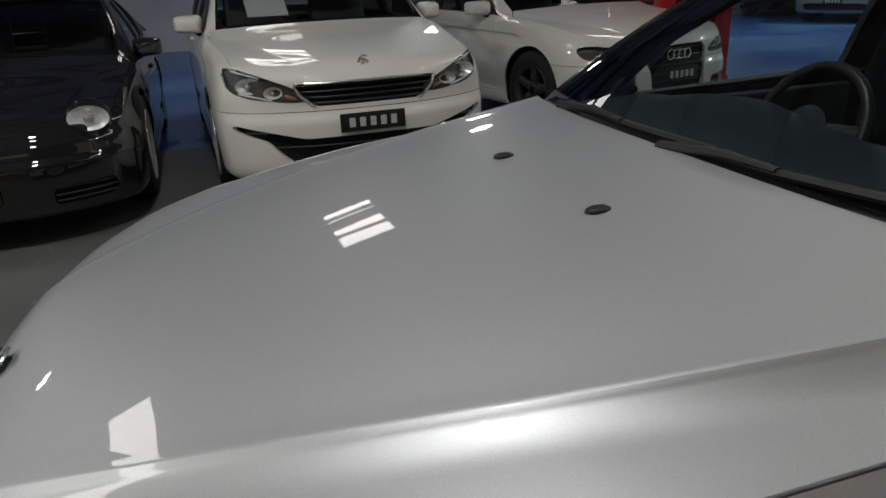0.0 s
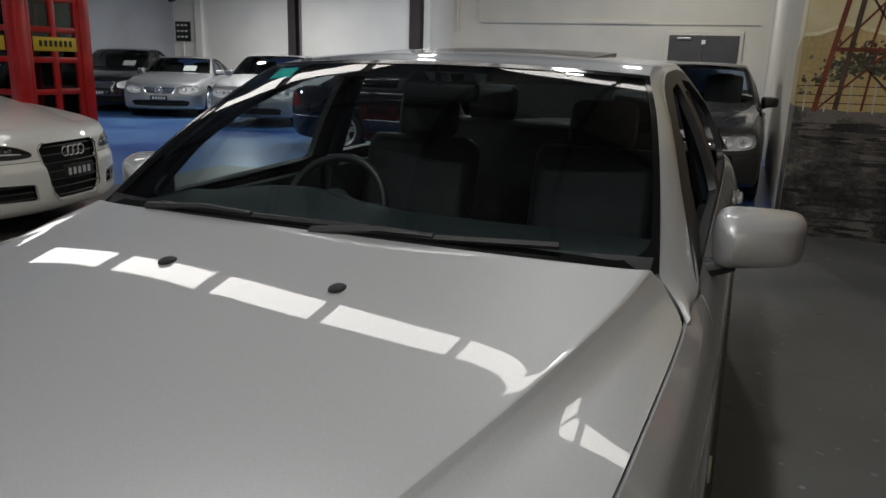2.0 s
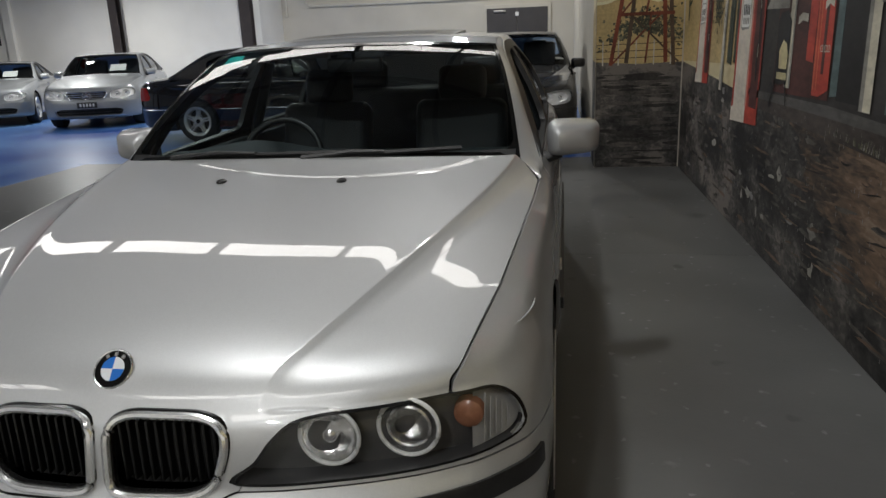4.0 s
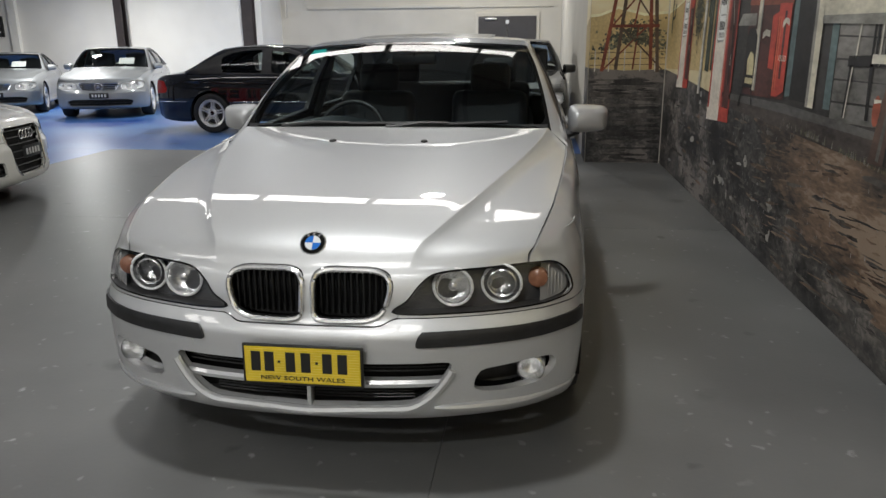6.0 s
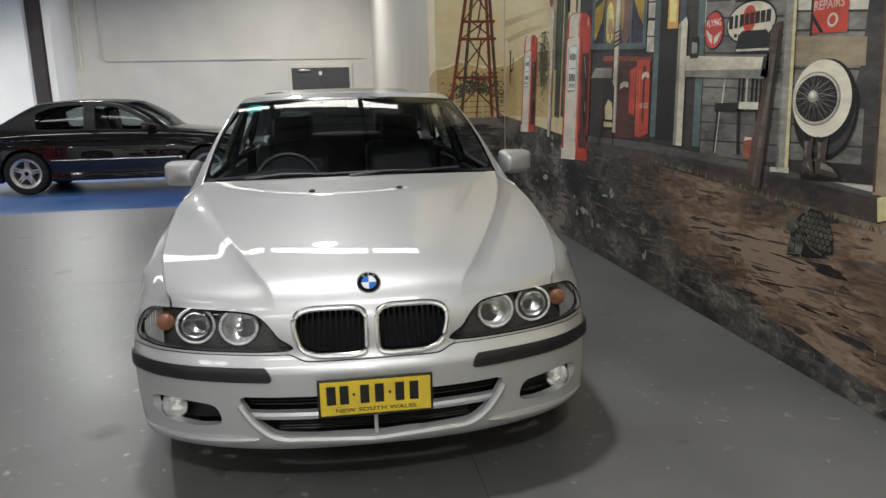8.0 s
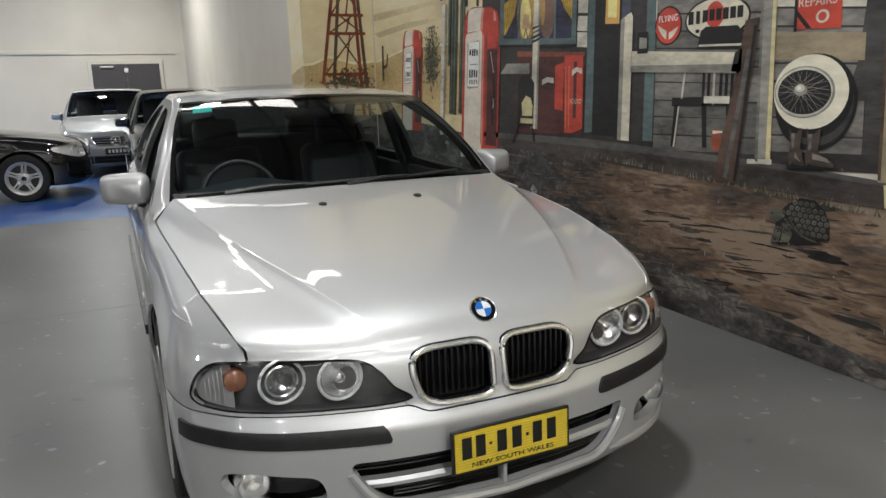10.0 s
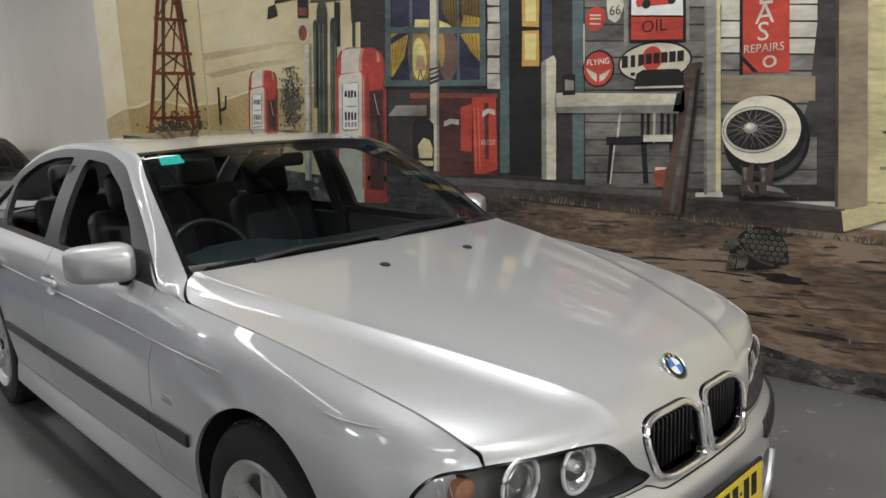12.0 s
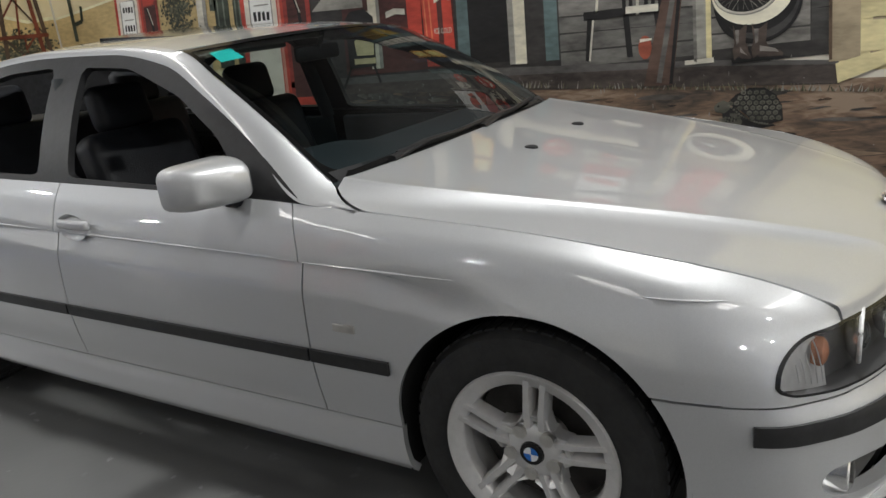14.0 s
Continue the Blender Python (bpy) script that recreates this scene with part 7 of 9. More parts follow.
disc("window_picture", M_GLOWDIM, 4, 3.45, 1.97, 0.153, 0.256)
disc("window_picture", M_GLOWDIM, 4.3, 3.16, 1.95, 0.111, 0.2)
disc("window_picture", M_AMBER, 4.6, 3.46, 1.96, 0.125, 0.215)
disc("window_picture", M_GLOW, 4.9, 3.47, 1.93, 0.084, 0.158)
disc("window_picture", M_AMBER, 4.9, 3.22, 1.99, 0.034, 0.137)
flat("window_picture", M_GLOW, 5, ((3.5, 2.23), (3.34, 2.21), (3.35, 2.15), (3.51, 2.17)))
flat("window_picture", M_GLOW, 5, ((3.23, 2.19), (3.15, 2.16), (3.1, 2.13), (3.24, 2.13)))
flat("window_picture", M_YELLOW, 5.2, ((3.8, 2.07), (3.58, 2.13), (3.64, 1.96), (3.79, 1.82), (3.82, 1.82)))
flat("window_picture", M_YELLOW, 5.2, ((3.79, 2.16), (3.59, 2.19), (3.59, 2.18), (3.79, 2.12)))
flat("window_picture", M_YELLOW, 5.2, ((3.02, 2.07), (2.83, 2.07), (2.83, 1.86), (2.92, 1.94)))
flat("window_picture", M_CURTAINDARK, 5.2, ((3.21, 2.48), (3.05, 2.46), (3.01, 2.12), (3.11, 2.13), (3.2, 2.24)))
flat("window_picture", M_CURTAINDARK, 5.2, ((3, 2.45), (2.81, 2.42), (2.83, 2.1), (3.01, 2.13)))
flat("window_picture", M_YELLOW, 5.4, ((2.98, 2.2), (2.82, 2.16), (2.83, 2.1), (3.01, 2.12)))
stroke("window_picture", M_OCHRE, 5.6, ((3.77, 2.08), (3.81, 1.83)), 0.008)
stroke("window_picture", M_OCHRE, 5.6, ((3, 2.07), (2.93, 1.95)), 0.008)
stroke("window_picture", M_OCHRE, 5.6, ((3.18, 2.48), (3.17, 2.22)), 0.008)
stroke("window_picture", M_OCHRE, 5.6, ((2.96, 2.44), (2.99, 2.14)), 0.008)
stroke("window_picture", M_OCHRE, 5.6, ((3.73, 2.09), (3.77, 1.87)), 0.008)
stroke("window_picture", M_OCHRE, 5.6, ((2.97, 2.07), (2.91, 1.93)), 0.008)
stroke("window_picture", M_OCHRE, 5.6, ((3.15, 2.47), (3.14, 2.2)), 0.008)
stroke("window_picture", M_OCHRE, 5.6, ((2.93, 2.44), (2.96, 2.13)), 0.008)
stroke("window_picture", M_OCHRE, 5.6, ((3.69, 2.1), (3.74, 1.91)), 0.008)
stroke("window_picture", M_OCHRE, 5.6, ((2.94, 2.07), (2.89, 1.92)), 0.008)
stroke("window_picture", M_OCHRE, 5.6, ((3.13, 2.47), (3.12, 2.18)), 0.008)
stroke("window_picture", M_OCHRE, 5.6, ((2.9, 2.43), (2.92, 2.13)), 0.008)
stroke("window_picture", M_OCHRE, 5.6, ((3.65, 2.1), (3.7, 1.95)), 0.008)
stroke("window_picture", M_OCHRE, 5.6, ((2.91, 2.07), (2.87, 1.9)), 0.008)
stroke("window_picture", M_OCHRE, 5.6, ((3.1, 2.46), (3.09, 2.17)), 0.008)
stroke("window_picture", M_OCHRE, 5.6, ((2.87, 2.43), (2.89, 2.13)), 0.008)
stroke("window_picture", M_OCHRE, 5.6, ((3.61, 2.11), (3.67, 1.99)), 0.008)
stroke("window_picture", M_OCHRE, 5.6, ((2.87, 2.07), (2.85, 1.88)), 0.008)
stroke("window_picture", M_OCHRE, 5.6, ((3.07, 2.46), (3.06, 2.15)), 0.008)
stroke("window_picture", M_OCHRE, 5.6, ((2.84, 2.42), (2.86, 2.12)), 0.008)
flat("window_picture", M_PINK, 6, ((3.49, 1.96), (3.42, 1.95), (3.39, 1.84), (3.52, 1.85)))
stroke("window_picture", M_BROWN, 6, ((3.46, 1.85), (3.5, 1.76)), 0.01)
stroke("window_picture", M_BROWN, 6, ((3.46, 1.85), (3.43, 1.76)), 0.01)
flat("window_frame_picture", M_TEAL, 6.3, ((3.82, 2.66), (3.76, 2.65), (3.82, 1.74), (3.89, 1.74)))
flat("window_frame_picture", M_TEAL, 6.3, ((3.54, 2.61), (3.5, 2.61), (3.56, 1.73), (3.59, 1.73)))
flat("window_frame_picture", M_TEAL, 6.3, ((3.03, 2.53), (3.01, 2.53), (3.04, 1.7), (3.07, 1.7)))
flat("window_frame_picture", M_TEAL, 6.3, ((2.81, 2.5), (2.76, 2.49), (2.78, 1.68), (2.84, 1.69)))
flat("window_frame_picture", M_TEAL, 6.5, ((3.83, 2.21), (2.78, 2.09), (2.78, 2.05), (3.83, 2.16)))
flat("window_frame_picture", M_TEAL, 6.5, ((3.9, 1.8), (2.77, 1.73), (2.77, 1.68), (3.9, 1.74)))
flat("window_frame_picture", M_BLACK, 6.7, ((3.9, 1.75), (2.77, 1.69), (2.77, 1.67), (3.9, 1.73)))
flat("window_frame_picture", M_BLACK, 6.7, ((2.76, 2.49), (2.74, 2.48), (2.77, 1.68), (2.78, 1.68)))
flat("porch_post", M_CREAM, 7, ((3.31, 2.58), (3.24, 2.56), (3.32, 1.07), (3.39, 1.07)))
flat("porch_post", M_STONE, 7, ((3.24, 2.56), (3.22, 2.56), (3.29, 1.07), (3.32, 1.07)))
flat("porch_post", M_DARK, 8, ((3.36, 1.85), (3.25, 1.86), (3.25, 1.85), (3.36, 1.83)))
flat("porch_post", M_DARK, 8, ((3.36, 1.81), (3.25, 1.83), (3.25, 1.82), (3.36, 1.8)))
flat("porch_post", M_DARK, 8, ((3.36, 1.78), (3.25, 1.8), (3.25, 1.78), (3.36, 1.76)))
flat("porch_post", M_DARK, 8, ((3.36, 1.75), (3.25, 1.77), (3.25, 1.75), (3.36, 1.73)))
flat("siding_board", M_PALE, 3, ((2.74, 2.45), (2.63, 2.43), (2.63, 2.33), (2.75, 2.35)))
flat("siding_board", M_PALE, 3, ((2.75, 2.34), (2.63, 2.32), (2.64, 2.22), (2.75, 2.24)))
flat("siding_board", M_PALE, 3, ((2.75, 2.22), (2.64, 2.21), (2.64, 2.11), (2.75, 2.13)))
flat("siding_board", M_PALE, 3, ((2.75, 2.11), (2.64, 2.1), (2.64, 2), (2.76, 2.01)))
flat("siding_board", M_PALE, 3, ((2.76, 2), (2.64, 1.99), (2.65, 1.89), (2.76, 1.9)))
flat("siding_board", M_PALE, 3, ((2.76, 1.88), (2.65, 1.87), (2.65, 1.77), (2.77, 1.78)))
flat("siding_board", M_PALE, 3, ((2.77, 1.77), (2.65, 1.76), (2.65, 1.66), (2.77, 1.67)))
flat("teal_pillar", M_TEAL, 3, ((2.62, 2.46), (2.55, 2.45), (2.58, 1.08), (2.67, 1.07)))
flat("door_picture", M_BLACK, 2, ((2.55, 2.45), (2.25, 2.41), (2.28, 1.06), (2.59, 1.06)))
flat("door_picture", M_LIT, 4, ((2.44, 2.26), (2.29, 2.24), (2.3, 2.04), (2.44, 2.06)))
flat("door_picture", M_LITHOT, 5, ((2.41, 2.23), (2.32, 2.22), (2.32, 2.08), (2.41, 2.09)))
flat("door_picture", M_LIT, 4, ((2.44, 2.03), (2.3, 2.02), (2.3, 1.79), (2.45, 1.8)))
flat("door_picture", M_LITHOT, 5, ((2.42, 2.01), (2.32, 2), (2.33, 1.83), (2.42, 1.84)))
flat("door_frame", M_BLUEGREY, 3, ((2.27, 2.41), (2.19, 2.39), (2.2, 1.07), (2.29, 1.06)))
flat("teal_pillar", M_TEAL, 3, ((2.03, 2.37), (1.95, 2.36), (1.95, 1.05), (2.04, 1.05)))
flat("teal_pillar", M_PALE, 4, ((1.95, 2.02), (1.94, 2.02), (1.94, 1.71), (1.95, 1.71)))
flat("cut_post", M_CREAM, 7, ((2.28, 1.81), (2.18, 1.85), (2.16, 1.82), (2.17, 1.04), (2.29, 1.04)))
flat("cut_post", M_STONE, 8, ((2.28, 1.81), (2.24, 1.83), (2.25, 1.04), (2.29, 1.04)))
flat("siding_board", M_GREYBOARD, 2, ((1.94, 2.3), (1.07, 2.17), (1.07, 2.09), (1.94, 2.21)))
flat("siding_board", M_GREYBOARD, 2, ((1.94, 2.2), (1.07, 2.08), (1.06, 2.01), (1.94, 2.12)))
flat("siding_board", M_GREYBOARD2, 2, ((1.94, 2.11), (1.06, 2), (1.06, 1.92), (1.94, 2.02)))
flat("siding_board", M_GREYBOARD2, 2, ((1.94, 2.01), (1.06, 1.91), (1.06, 1.83), (1.94, 1.92)))
flat("siding_board", M_GREYBOARD, 2, ((1.94, 1.91), (1.06, 1.83), (1.06, 1.75), (1.94, 1.82)))
flat("siding_board", M_GREYBOARD, 2, ((1.94, 1.81), (1.06, 1.74), (1.05, 1.66), (1.94, 1.72)))
flat("siding_board", M_GREYBOARD2, 2, ((1.94, 1.71), (1.05, 1.65), (1.05, 1.57), (1.94, 1.62)))
flat("siding_board", M_GREYBOARD2, 2, ((1.94, 1.61), (1.05, 1.56), (1.05, 1.48), (1.94, 1.52)))
flat("siding_board", M_GREYBOARD, 2, ((1.94, 1.51), (1.05, 1.47), (1.05, 1.39), (1.94, 1.42)))
flat("siding_board", M_GREYBOARD, 2, ((1.94, 1.41), (1.05, 1.39), (1.05, 1.3), (1.94, 1.31)))
flat("siding_board", M_GREYBOARD2, 2, ((1.94, 1.3), (1.04, 1.29), (1.04, 1.21), (1.94, 1.21)))
flat("siding_board", M_GREYBOARD2, 2, ((1.94, 1.2), (1.04, 1.21), (1.04, 1.12), (1.94, 1.1)))
flat("siding_board", M_GREYBOARD2, 2, ((1.94, 1.09), (1.04, 1.11), (1.04, 1.03), (1.94, 1)))
flat("siding_board", M_PALE, 2, ((1.07, 2.19), (0.579, 2.11), (0.576, 2.04), (1.07, 2.11)))
flat("siding_board", M_DARKBOARD, 2, ((0.574, 2.11), (0.461, 2.09), (0.458, 2.02), (0.571, 2.04)))
flat("siding_board", M_PALE, 2, ((1.07, 2.1), (0.576, 2.03), (0.572, 1.96), (1.07, 2.02)))
flat("siding_board", M_DARKBOARD, 2, ((0.57, 2.03), (0.457, 2.01), (0.454, 1.95), (0.567, 1.96)))
flat("siding_board", M_PALE, 2, ((1.06, 2.02), (0.572, 1.95), (0.569, 1.88), (1.06, 1.94)))
flat("siding_board", M_DARKBOARD, 2, ((0.567, 1.95), (0.454, 1.94), (0.45, 1.87), (0.564, 1.88)))
flat("siding_board", M_PALE, 2, ((1.06, 1.93), (0.568, 1.87), (0.565, 1.8), (1.06, 1.85)))
flat("siding_board", M_DARKBOARD, 2, ((0.563, 1.87), (0.45, 1.86), (0.446, 1.79), (0.56, 1.8)))
flat("siding_board", M_PALE, 2, ((1.06, 1.84), (0.565, 1.79), (0.562, 1.72), (1.06, 1.77)))
flat("siding_board", M_DARKBOARD, 2, ((0.56, 1.79), (0.446, 1.78), (0.442, 1.71), (0.556, 1.72)))
flat("siding_board", M_GREYBOARD, 2, ((1.06, 1.76), (0.561, 1.71), (0.558, 1.64), (1.06, 1.68)))
flat("siding_board", M_DARKBOARD, 2, ((0.556, 1.71), (0.442, 1.7), (0.439, 1.63), (0.553, 1.64)))
flat("siding_board", M_GREYBOARD, 2, ((1.06, 1.67), (0.557, 1.63), (0.554, 1.56), (1.05, 1.59)))
flat("siding_board", M_DARKBOARD, 2, ((0.552, 1.63), (0.438, 1.63), (0.435, 1.55), (0.549, 1.56)))
flat("siding_board", M_GREYBOARD, 2, ((1.05, 1.58), (0.554, 1.55), (0.551, 1.48), (1.05, 1.5)))
flat("siding_board", M_DARKBOARD, 2, ((0.549, 1.55), (0.434, 1.55), (0.431, 1.48), (0.545, 1.48)))
flat("siding_board", M_GREYBOARD, 2, ((1.05, 1.49), (0.55, 1.47), (0.547, 1.4), (1.05, 1.41)))
flat("siding_board", M_DARKBOARD, 2, ((0.545, 1.47), (0.43, 1.47), (0.427, 1.4), (0.542, 1.4)))
flat("siding_board", M_GREYBOARD, 2, ((1.05, 1.4), (0.546, 1.39), (0.543, 1.32), (1.05, 1.32)))
flat("siding_board", M_DARKBOARD, 2, ((0.541, 1.39), (0.426, 1.39), (0.423, 1.31), (0.538, 1.32)))
flat("siding_board", M_GREYBOARD, 2, ((1.05, 1.31), (0.543, 1.31), (0.539, 1.23), (1.04, 1.23)))
flat("siding_board", M_DARKBOARD, 2, ((0.537, 1.31), (0.422, 1.31), (0.419, 1.24), (0.534, 1.23)))
flat("siding_board", M_GREYBOARD, 2, ((1.04, 1.22), (0.539, 1.23), (0.536, 1.15), (1.04, 1.14)))
flat("siding_board", M_DARKBOARD, 2, ((0.534, 1.23), (0.418, 1.23), (0.415, 1.15), (0.53, 1.15)))
flat("siding_board", M_GREYBOARD, 2, ((1.04, 1.13), (0.535, 1.14), (0.532, 1.07), (1.04, 1.05)))
flat("siding_board", M_DARKBOARD, 2, ((0.53, 1.14), (0.414, 1.15), (0.411, 1.07), (0.526, 1.07)))
flat("siding_board", M_DARKBOARD, 3, ((0.592, 1.48), (0.558, 2.03), (0.523, 2.1), (0.449, 2.09), (0.41, 1.31), (0.644, 1.31)))
flat("wide_board", M_TANBOARD, 4, ((1.06, 1.65), (0.564, 1.61), (0.559, 1.49), (1.06, 1.51)))
flat("oil_sign", M_STONE, 4, ((1.66, 2.31), (1.64, 2.31), (1.63, 1.85), (1.66, 1.86)))
flat("oil_sign", M_STONE, 4, ((1.27, 2.25), (1.25, 2.24), (1.24, 1.85), (1.26, 1.85)))
flat("oil_sign", M_BLACK, 4, ((1.63, 2.31), (1.27, 2.25), (1.26, 1.84), (1.62, 1.87)))
flat("oil_sign", M_WHITE, 5, ((1.61, 2.3), (1.29, 2.25), (1.28, 1.98), (1.61, 2.02)))
flat("oil_sign", M_RED, 5, ((1.61, 2.03), (1.28, 1.99), (1.28, 1.86), (1.61, 1.89)))
words("oil_sign", M_BLACK, 6, "OIL", 1.46, 1.95, 0.07, 1.1)
flat("oil_sign", M_RED, 6, ((1.58, 2.1), (1.56, 2.14), (1.48, 2.14), (1.44, 2.17), (1.35, 2.16), (1.32, 2.12), (1.31, 2.09), (1.34, 2.06), (1.57, 2.07)))
disc("oil_sign", M_BLACK, 7, 1.51, 2.08, 0.028, 0.025)
disc("oil_sign", M_BLACK, 7, 1.35, 2.08, 0.024, 0.022)
disc("round_sign", M_RED, 4, 1.86, 2.04, 0.074, 0.071)
flat("round_sign", M_PALE, 5, ((1.9, 2.07), (1.82, 2.06), (1.82, 2.05), (1.9, 2.06)))
flat("round_sign", M_PALE, 5, ((1.9, 2.05), (1.82, 2.04), (1.82, 2.03), (1.9, 2.04)))
flat("round_sign", M_PALE, 5, ((1.9, 2.02), (1.82, 2.01), (1.82, 2), (1.9, 2.01)))
flat("shield_sign", M_PALE, 4, ((1.78, 2.17), (1.67, 2.16), (1.66, 2.09), (1.69, 2.02), (1.72, 2), (1.77, 2.03), (1.78, 2.1)))
words("shield_sign", M_BLACK, 5, "66", 1.72, 2.07, 0.059, 1)
disc("wing_sign", M_BLACK, 4, 1.84, 1.74, 0.116, 0.112)
disc("wing_sign", M_RED, 5, 1.84, 1.74, 0.105, 0.102)
words("wing_sign", M_WHITE, 6, "FLYING", 1.84, 1.78, 0.038, 0.95)
flat("wing_sign", M_PALE, 6, ((1.85, 1.71), (1.93, 1.75), (1.91, 1.71), (1.88, 1.68), (1.85, 1.66)))
flat("wing_sign", M_PALE, 6, ((1.83, 1.7), (1.75, 1.73), (1.77, 1.7), (1.8, 1.67), (1.83, 1.66)))
disc("oval_sign", M_BLACK, 4, 1.46, 1.75, 0.24, 0.118)
disc("oval_sign", M_CREAM, 5, 1.46, 1.75, 0.227, 0.106)
disc("oval_sign", M_RED, 6, 1.47, 1.77, 0.066, 0.07)
flat("oval_sign", M_BLACK, 7, ((1.67, 1.8), (1.63, 1.8), (1.63, 1.73), (1.67, 1.73)))
flat("oval_sign", M_BLACK, 7, ((1.61, 1.8), (1.58, 1.8), (1.58, 1.73), (1.61, 1.73)))
flat("oval_sign", M_BLACK, 7, ((1.56, 1.8), (1.52, 1.8), (1.52, 1.74), (1.56, 1.73)))
flat("oval_sign", M_BLACK, 7, ((1.51, 1.8), (1.47, 1.8), (1.47, 1.74), (1.51, 1.74)))
flat("oval_sign", M_BLACK, 7, ((1.46, 1.8), (1.42, 1.8), (1.42, 1.74), (1.46, 1.74)))
flat("oval_sign", M_BLACK, 7, ((1.41, 1.8), (1.37, 1.8), (1.37, 1.74), (1.41, 1.74)))
flat("oval_sign", M_BLACK, 7, ((1.36, 1.8), (1.32, 1.8), (1.32, 1.74), (1.36, 1.74)))
flat("oval_sign", M_BLACK, 7, ((1.31, 1.8), (1.27, 1.8), (1.27, 1.74), (1.31, 1.74)))
flat("oval_sign", M_BLACK, 7, ((1.61, 1.7), (1.58, 1.7), (1.58, 1.68), (1.61, 1.68)))
flat("bench_rail", M_CREAM, 7, ((2.17, 1.61), (1.28, 1.56), (1.27, 1.45), (2.17, 1.48)))
flat("bench_rail", M_STONE, 8, ((2.17, 1.52), (1.28, 1.5), (1.27, 1.45), (2.17, 1.48)))
flat("bench_rail", M_BLACK, 8, ((1.31, 1.56), (1.26, 1.58), (1.26, 1.46), (1.33, 1.46)))
flat("chair_picture", M_BLACK, 6, ((1.59, 1.61), (1.57, 1.69), (1.53, 1.71), (1.3, 1.7), (1.27, 1.67), (1.26, 1.58), (1.59, 1.59)))
stroke("chair_picture", M_PALE, 7, ((1.58, 1.61), (1.27, 1.6)), 0.012)
stroke("chair_picture", M_BLACK, 5, ((1.53, 1.46), (1.53, 1.31)), 0.022)
stroke("chair_picture", M_BLACK, 5, ((1.49, 1.46), (1.49, 1.31)), 0.022)
stroke("chair_picture", M_BLACK, 5, ((1.45, 1.46), (1.45, 1.31)), 0.022)
stroke("chair_picture", M_BLACK, 5, ((1.4, 1.46), (1.4, 1.31)), 0.022)
stroke("chair_picture", M_BLACK, 5, ((1.36, 1.45), (1.36, 1.31)), 0.022)
stroke("chair_picture", M_BLACK, 5, ((1.32, 1.45), (1.32, 1.31)), 0.022)
stroke("chair_picture", M_PALE, 6, ((1.45, 1.46), (1.45, 1.28)), 0.018)
flat("chair_picture", M_BLACK, 6, ((1.78, 1.32), (1.34, 1.33), (1.31, 1.28), (1.78, 1.27)))
flat("chair_picture", M_PALE, 7, ((1.52, 1.33), (1.33, 1.33), (1.33, 1.29), (1.52, 1.29)))
stroke("chair_picture", M_BLACK, 6, ((1.74, 1.28), (1.76, 1.03)), 0.035)
stroke("chair_picture", M_BLACK, 6, ((1.52, 1.29), (1.5, 1.04)), 0.035)
stroke("chair_picture", M_BLACK, 6, ((1.34, 1.29), (1.31, 1.09)), 0.035)
stroke("chair_picture", M_PALE, 7, ((1.72, 1.27), (1.75, 1.03)), 0.012)
stroke("chair_picture", M_PALE, 6, ((1.68, 1.47), (1.7, 1.31)), 0.016)
disc("paint_tin", M_RUST, 6, 1.41, 1.09, 0.039, 0.067)
flat("paint_tin", M_PALE, 7, ((1.44, 1.14), (1.37, 1.14), (1.37, 1.13), (1.44, 1.12)))
flat("jar_picture", M_BLACK, 8, ((2.11, 1.72), (2.01, 1.72), (2.01, 1.59), (2.11, 1.59)))
flat("jar_picture", M_STONE, 9, ((2.09, 1.69), (2.02, 1.68), (2.02, 1.62), (2.09, 1.62)))
flat("leaning_plank", M_PLANK, 8, ((1.25, 1.72), (1.16, 1.73), (1.18, 1.5), (1.25, 0.866), (1.42, 0.863), (1.31, 1.35)))
stroke("leaning_plank", M_GREYBOARD2, 9, ((1.21, 1.57), (1.33, 0.881)), 0.03)
stroke("leaning_plank", M_BLACK, 9, ((1.18, 1.69), (1.26, 0.872)), 0.02)
flat("porch_post", M_STONE, 9, ((1.16, 2.23), (1.09, 2.22), (1.06, 0.993), (1.13, 0.99)))
flat("porch_post", M_YELLOWCREAM, 9, ((1.09, 2.22), (1.07, 2.21), (1.03, 0.994), (1.06, 0.993)))
flat("porch_post", M_GREYBOARD, 10, ((1.16, 2.23), (1.15, 2.23), (1.11, 0.991), (1.13, 0.99)))
flat("porch_post", M_PALE, 10, ((1.18, 1), (1.02, 1.01), (1.02, 0.982), (1.18, 0.975)))
disc("porch_post", M_BLACK, 10, 1.12, 2.09, 0.037, 0.036)
disc("porch_post", M_PALE, 11, 1.12, 2.09, 0.019, 0.018)
flat("red_sign", M_BLACK, 5, ((0.968, 2.25), (0.951, 2.25), (0.931, 1.64), (0.949, 1.64)))
flat("red_sign", M_RED, 5, ((0.951, 2.25), (0.714, 2.21), (0.69, 1.64), (0.931, 1.65)))
flat("red_sign", M_BLACK, 6, ((0.934, 1.74), (0.847, 1.65), (0.876, 1.65), (0.933, 1.71)))
words("red_sign", M_PALE, 6, "L", 0.827, 2.04, 0.119, 1)
words("red_sign", M_PALE, 6, "A", 0.826, 1.94, 0.108, 1)
words("red_sign", M_PALE, 6, "S", 0.831, 1.85, 0.097, 1.1)
words("red_sign", M_PALE, 6, "REPAIRS", 0.826, 1.77, 0.043, 1)
disc("red_sign", M_PALE, 6, 0.792, 1.7, 0.036, 0.031)
disc("red_sign", M_RED, 7, 0.792, 1.7, 0.022, 0.02)
disc("tyre_picture", M_BLACK, 6, 0.8, 1.3, 0.226, 0.231)
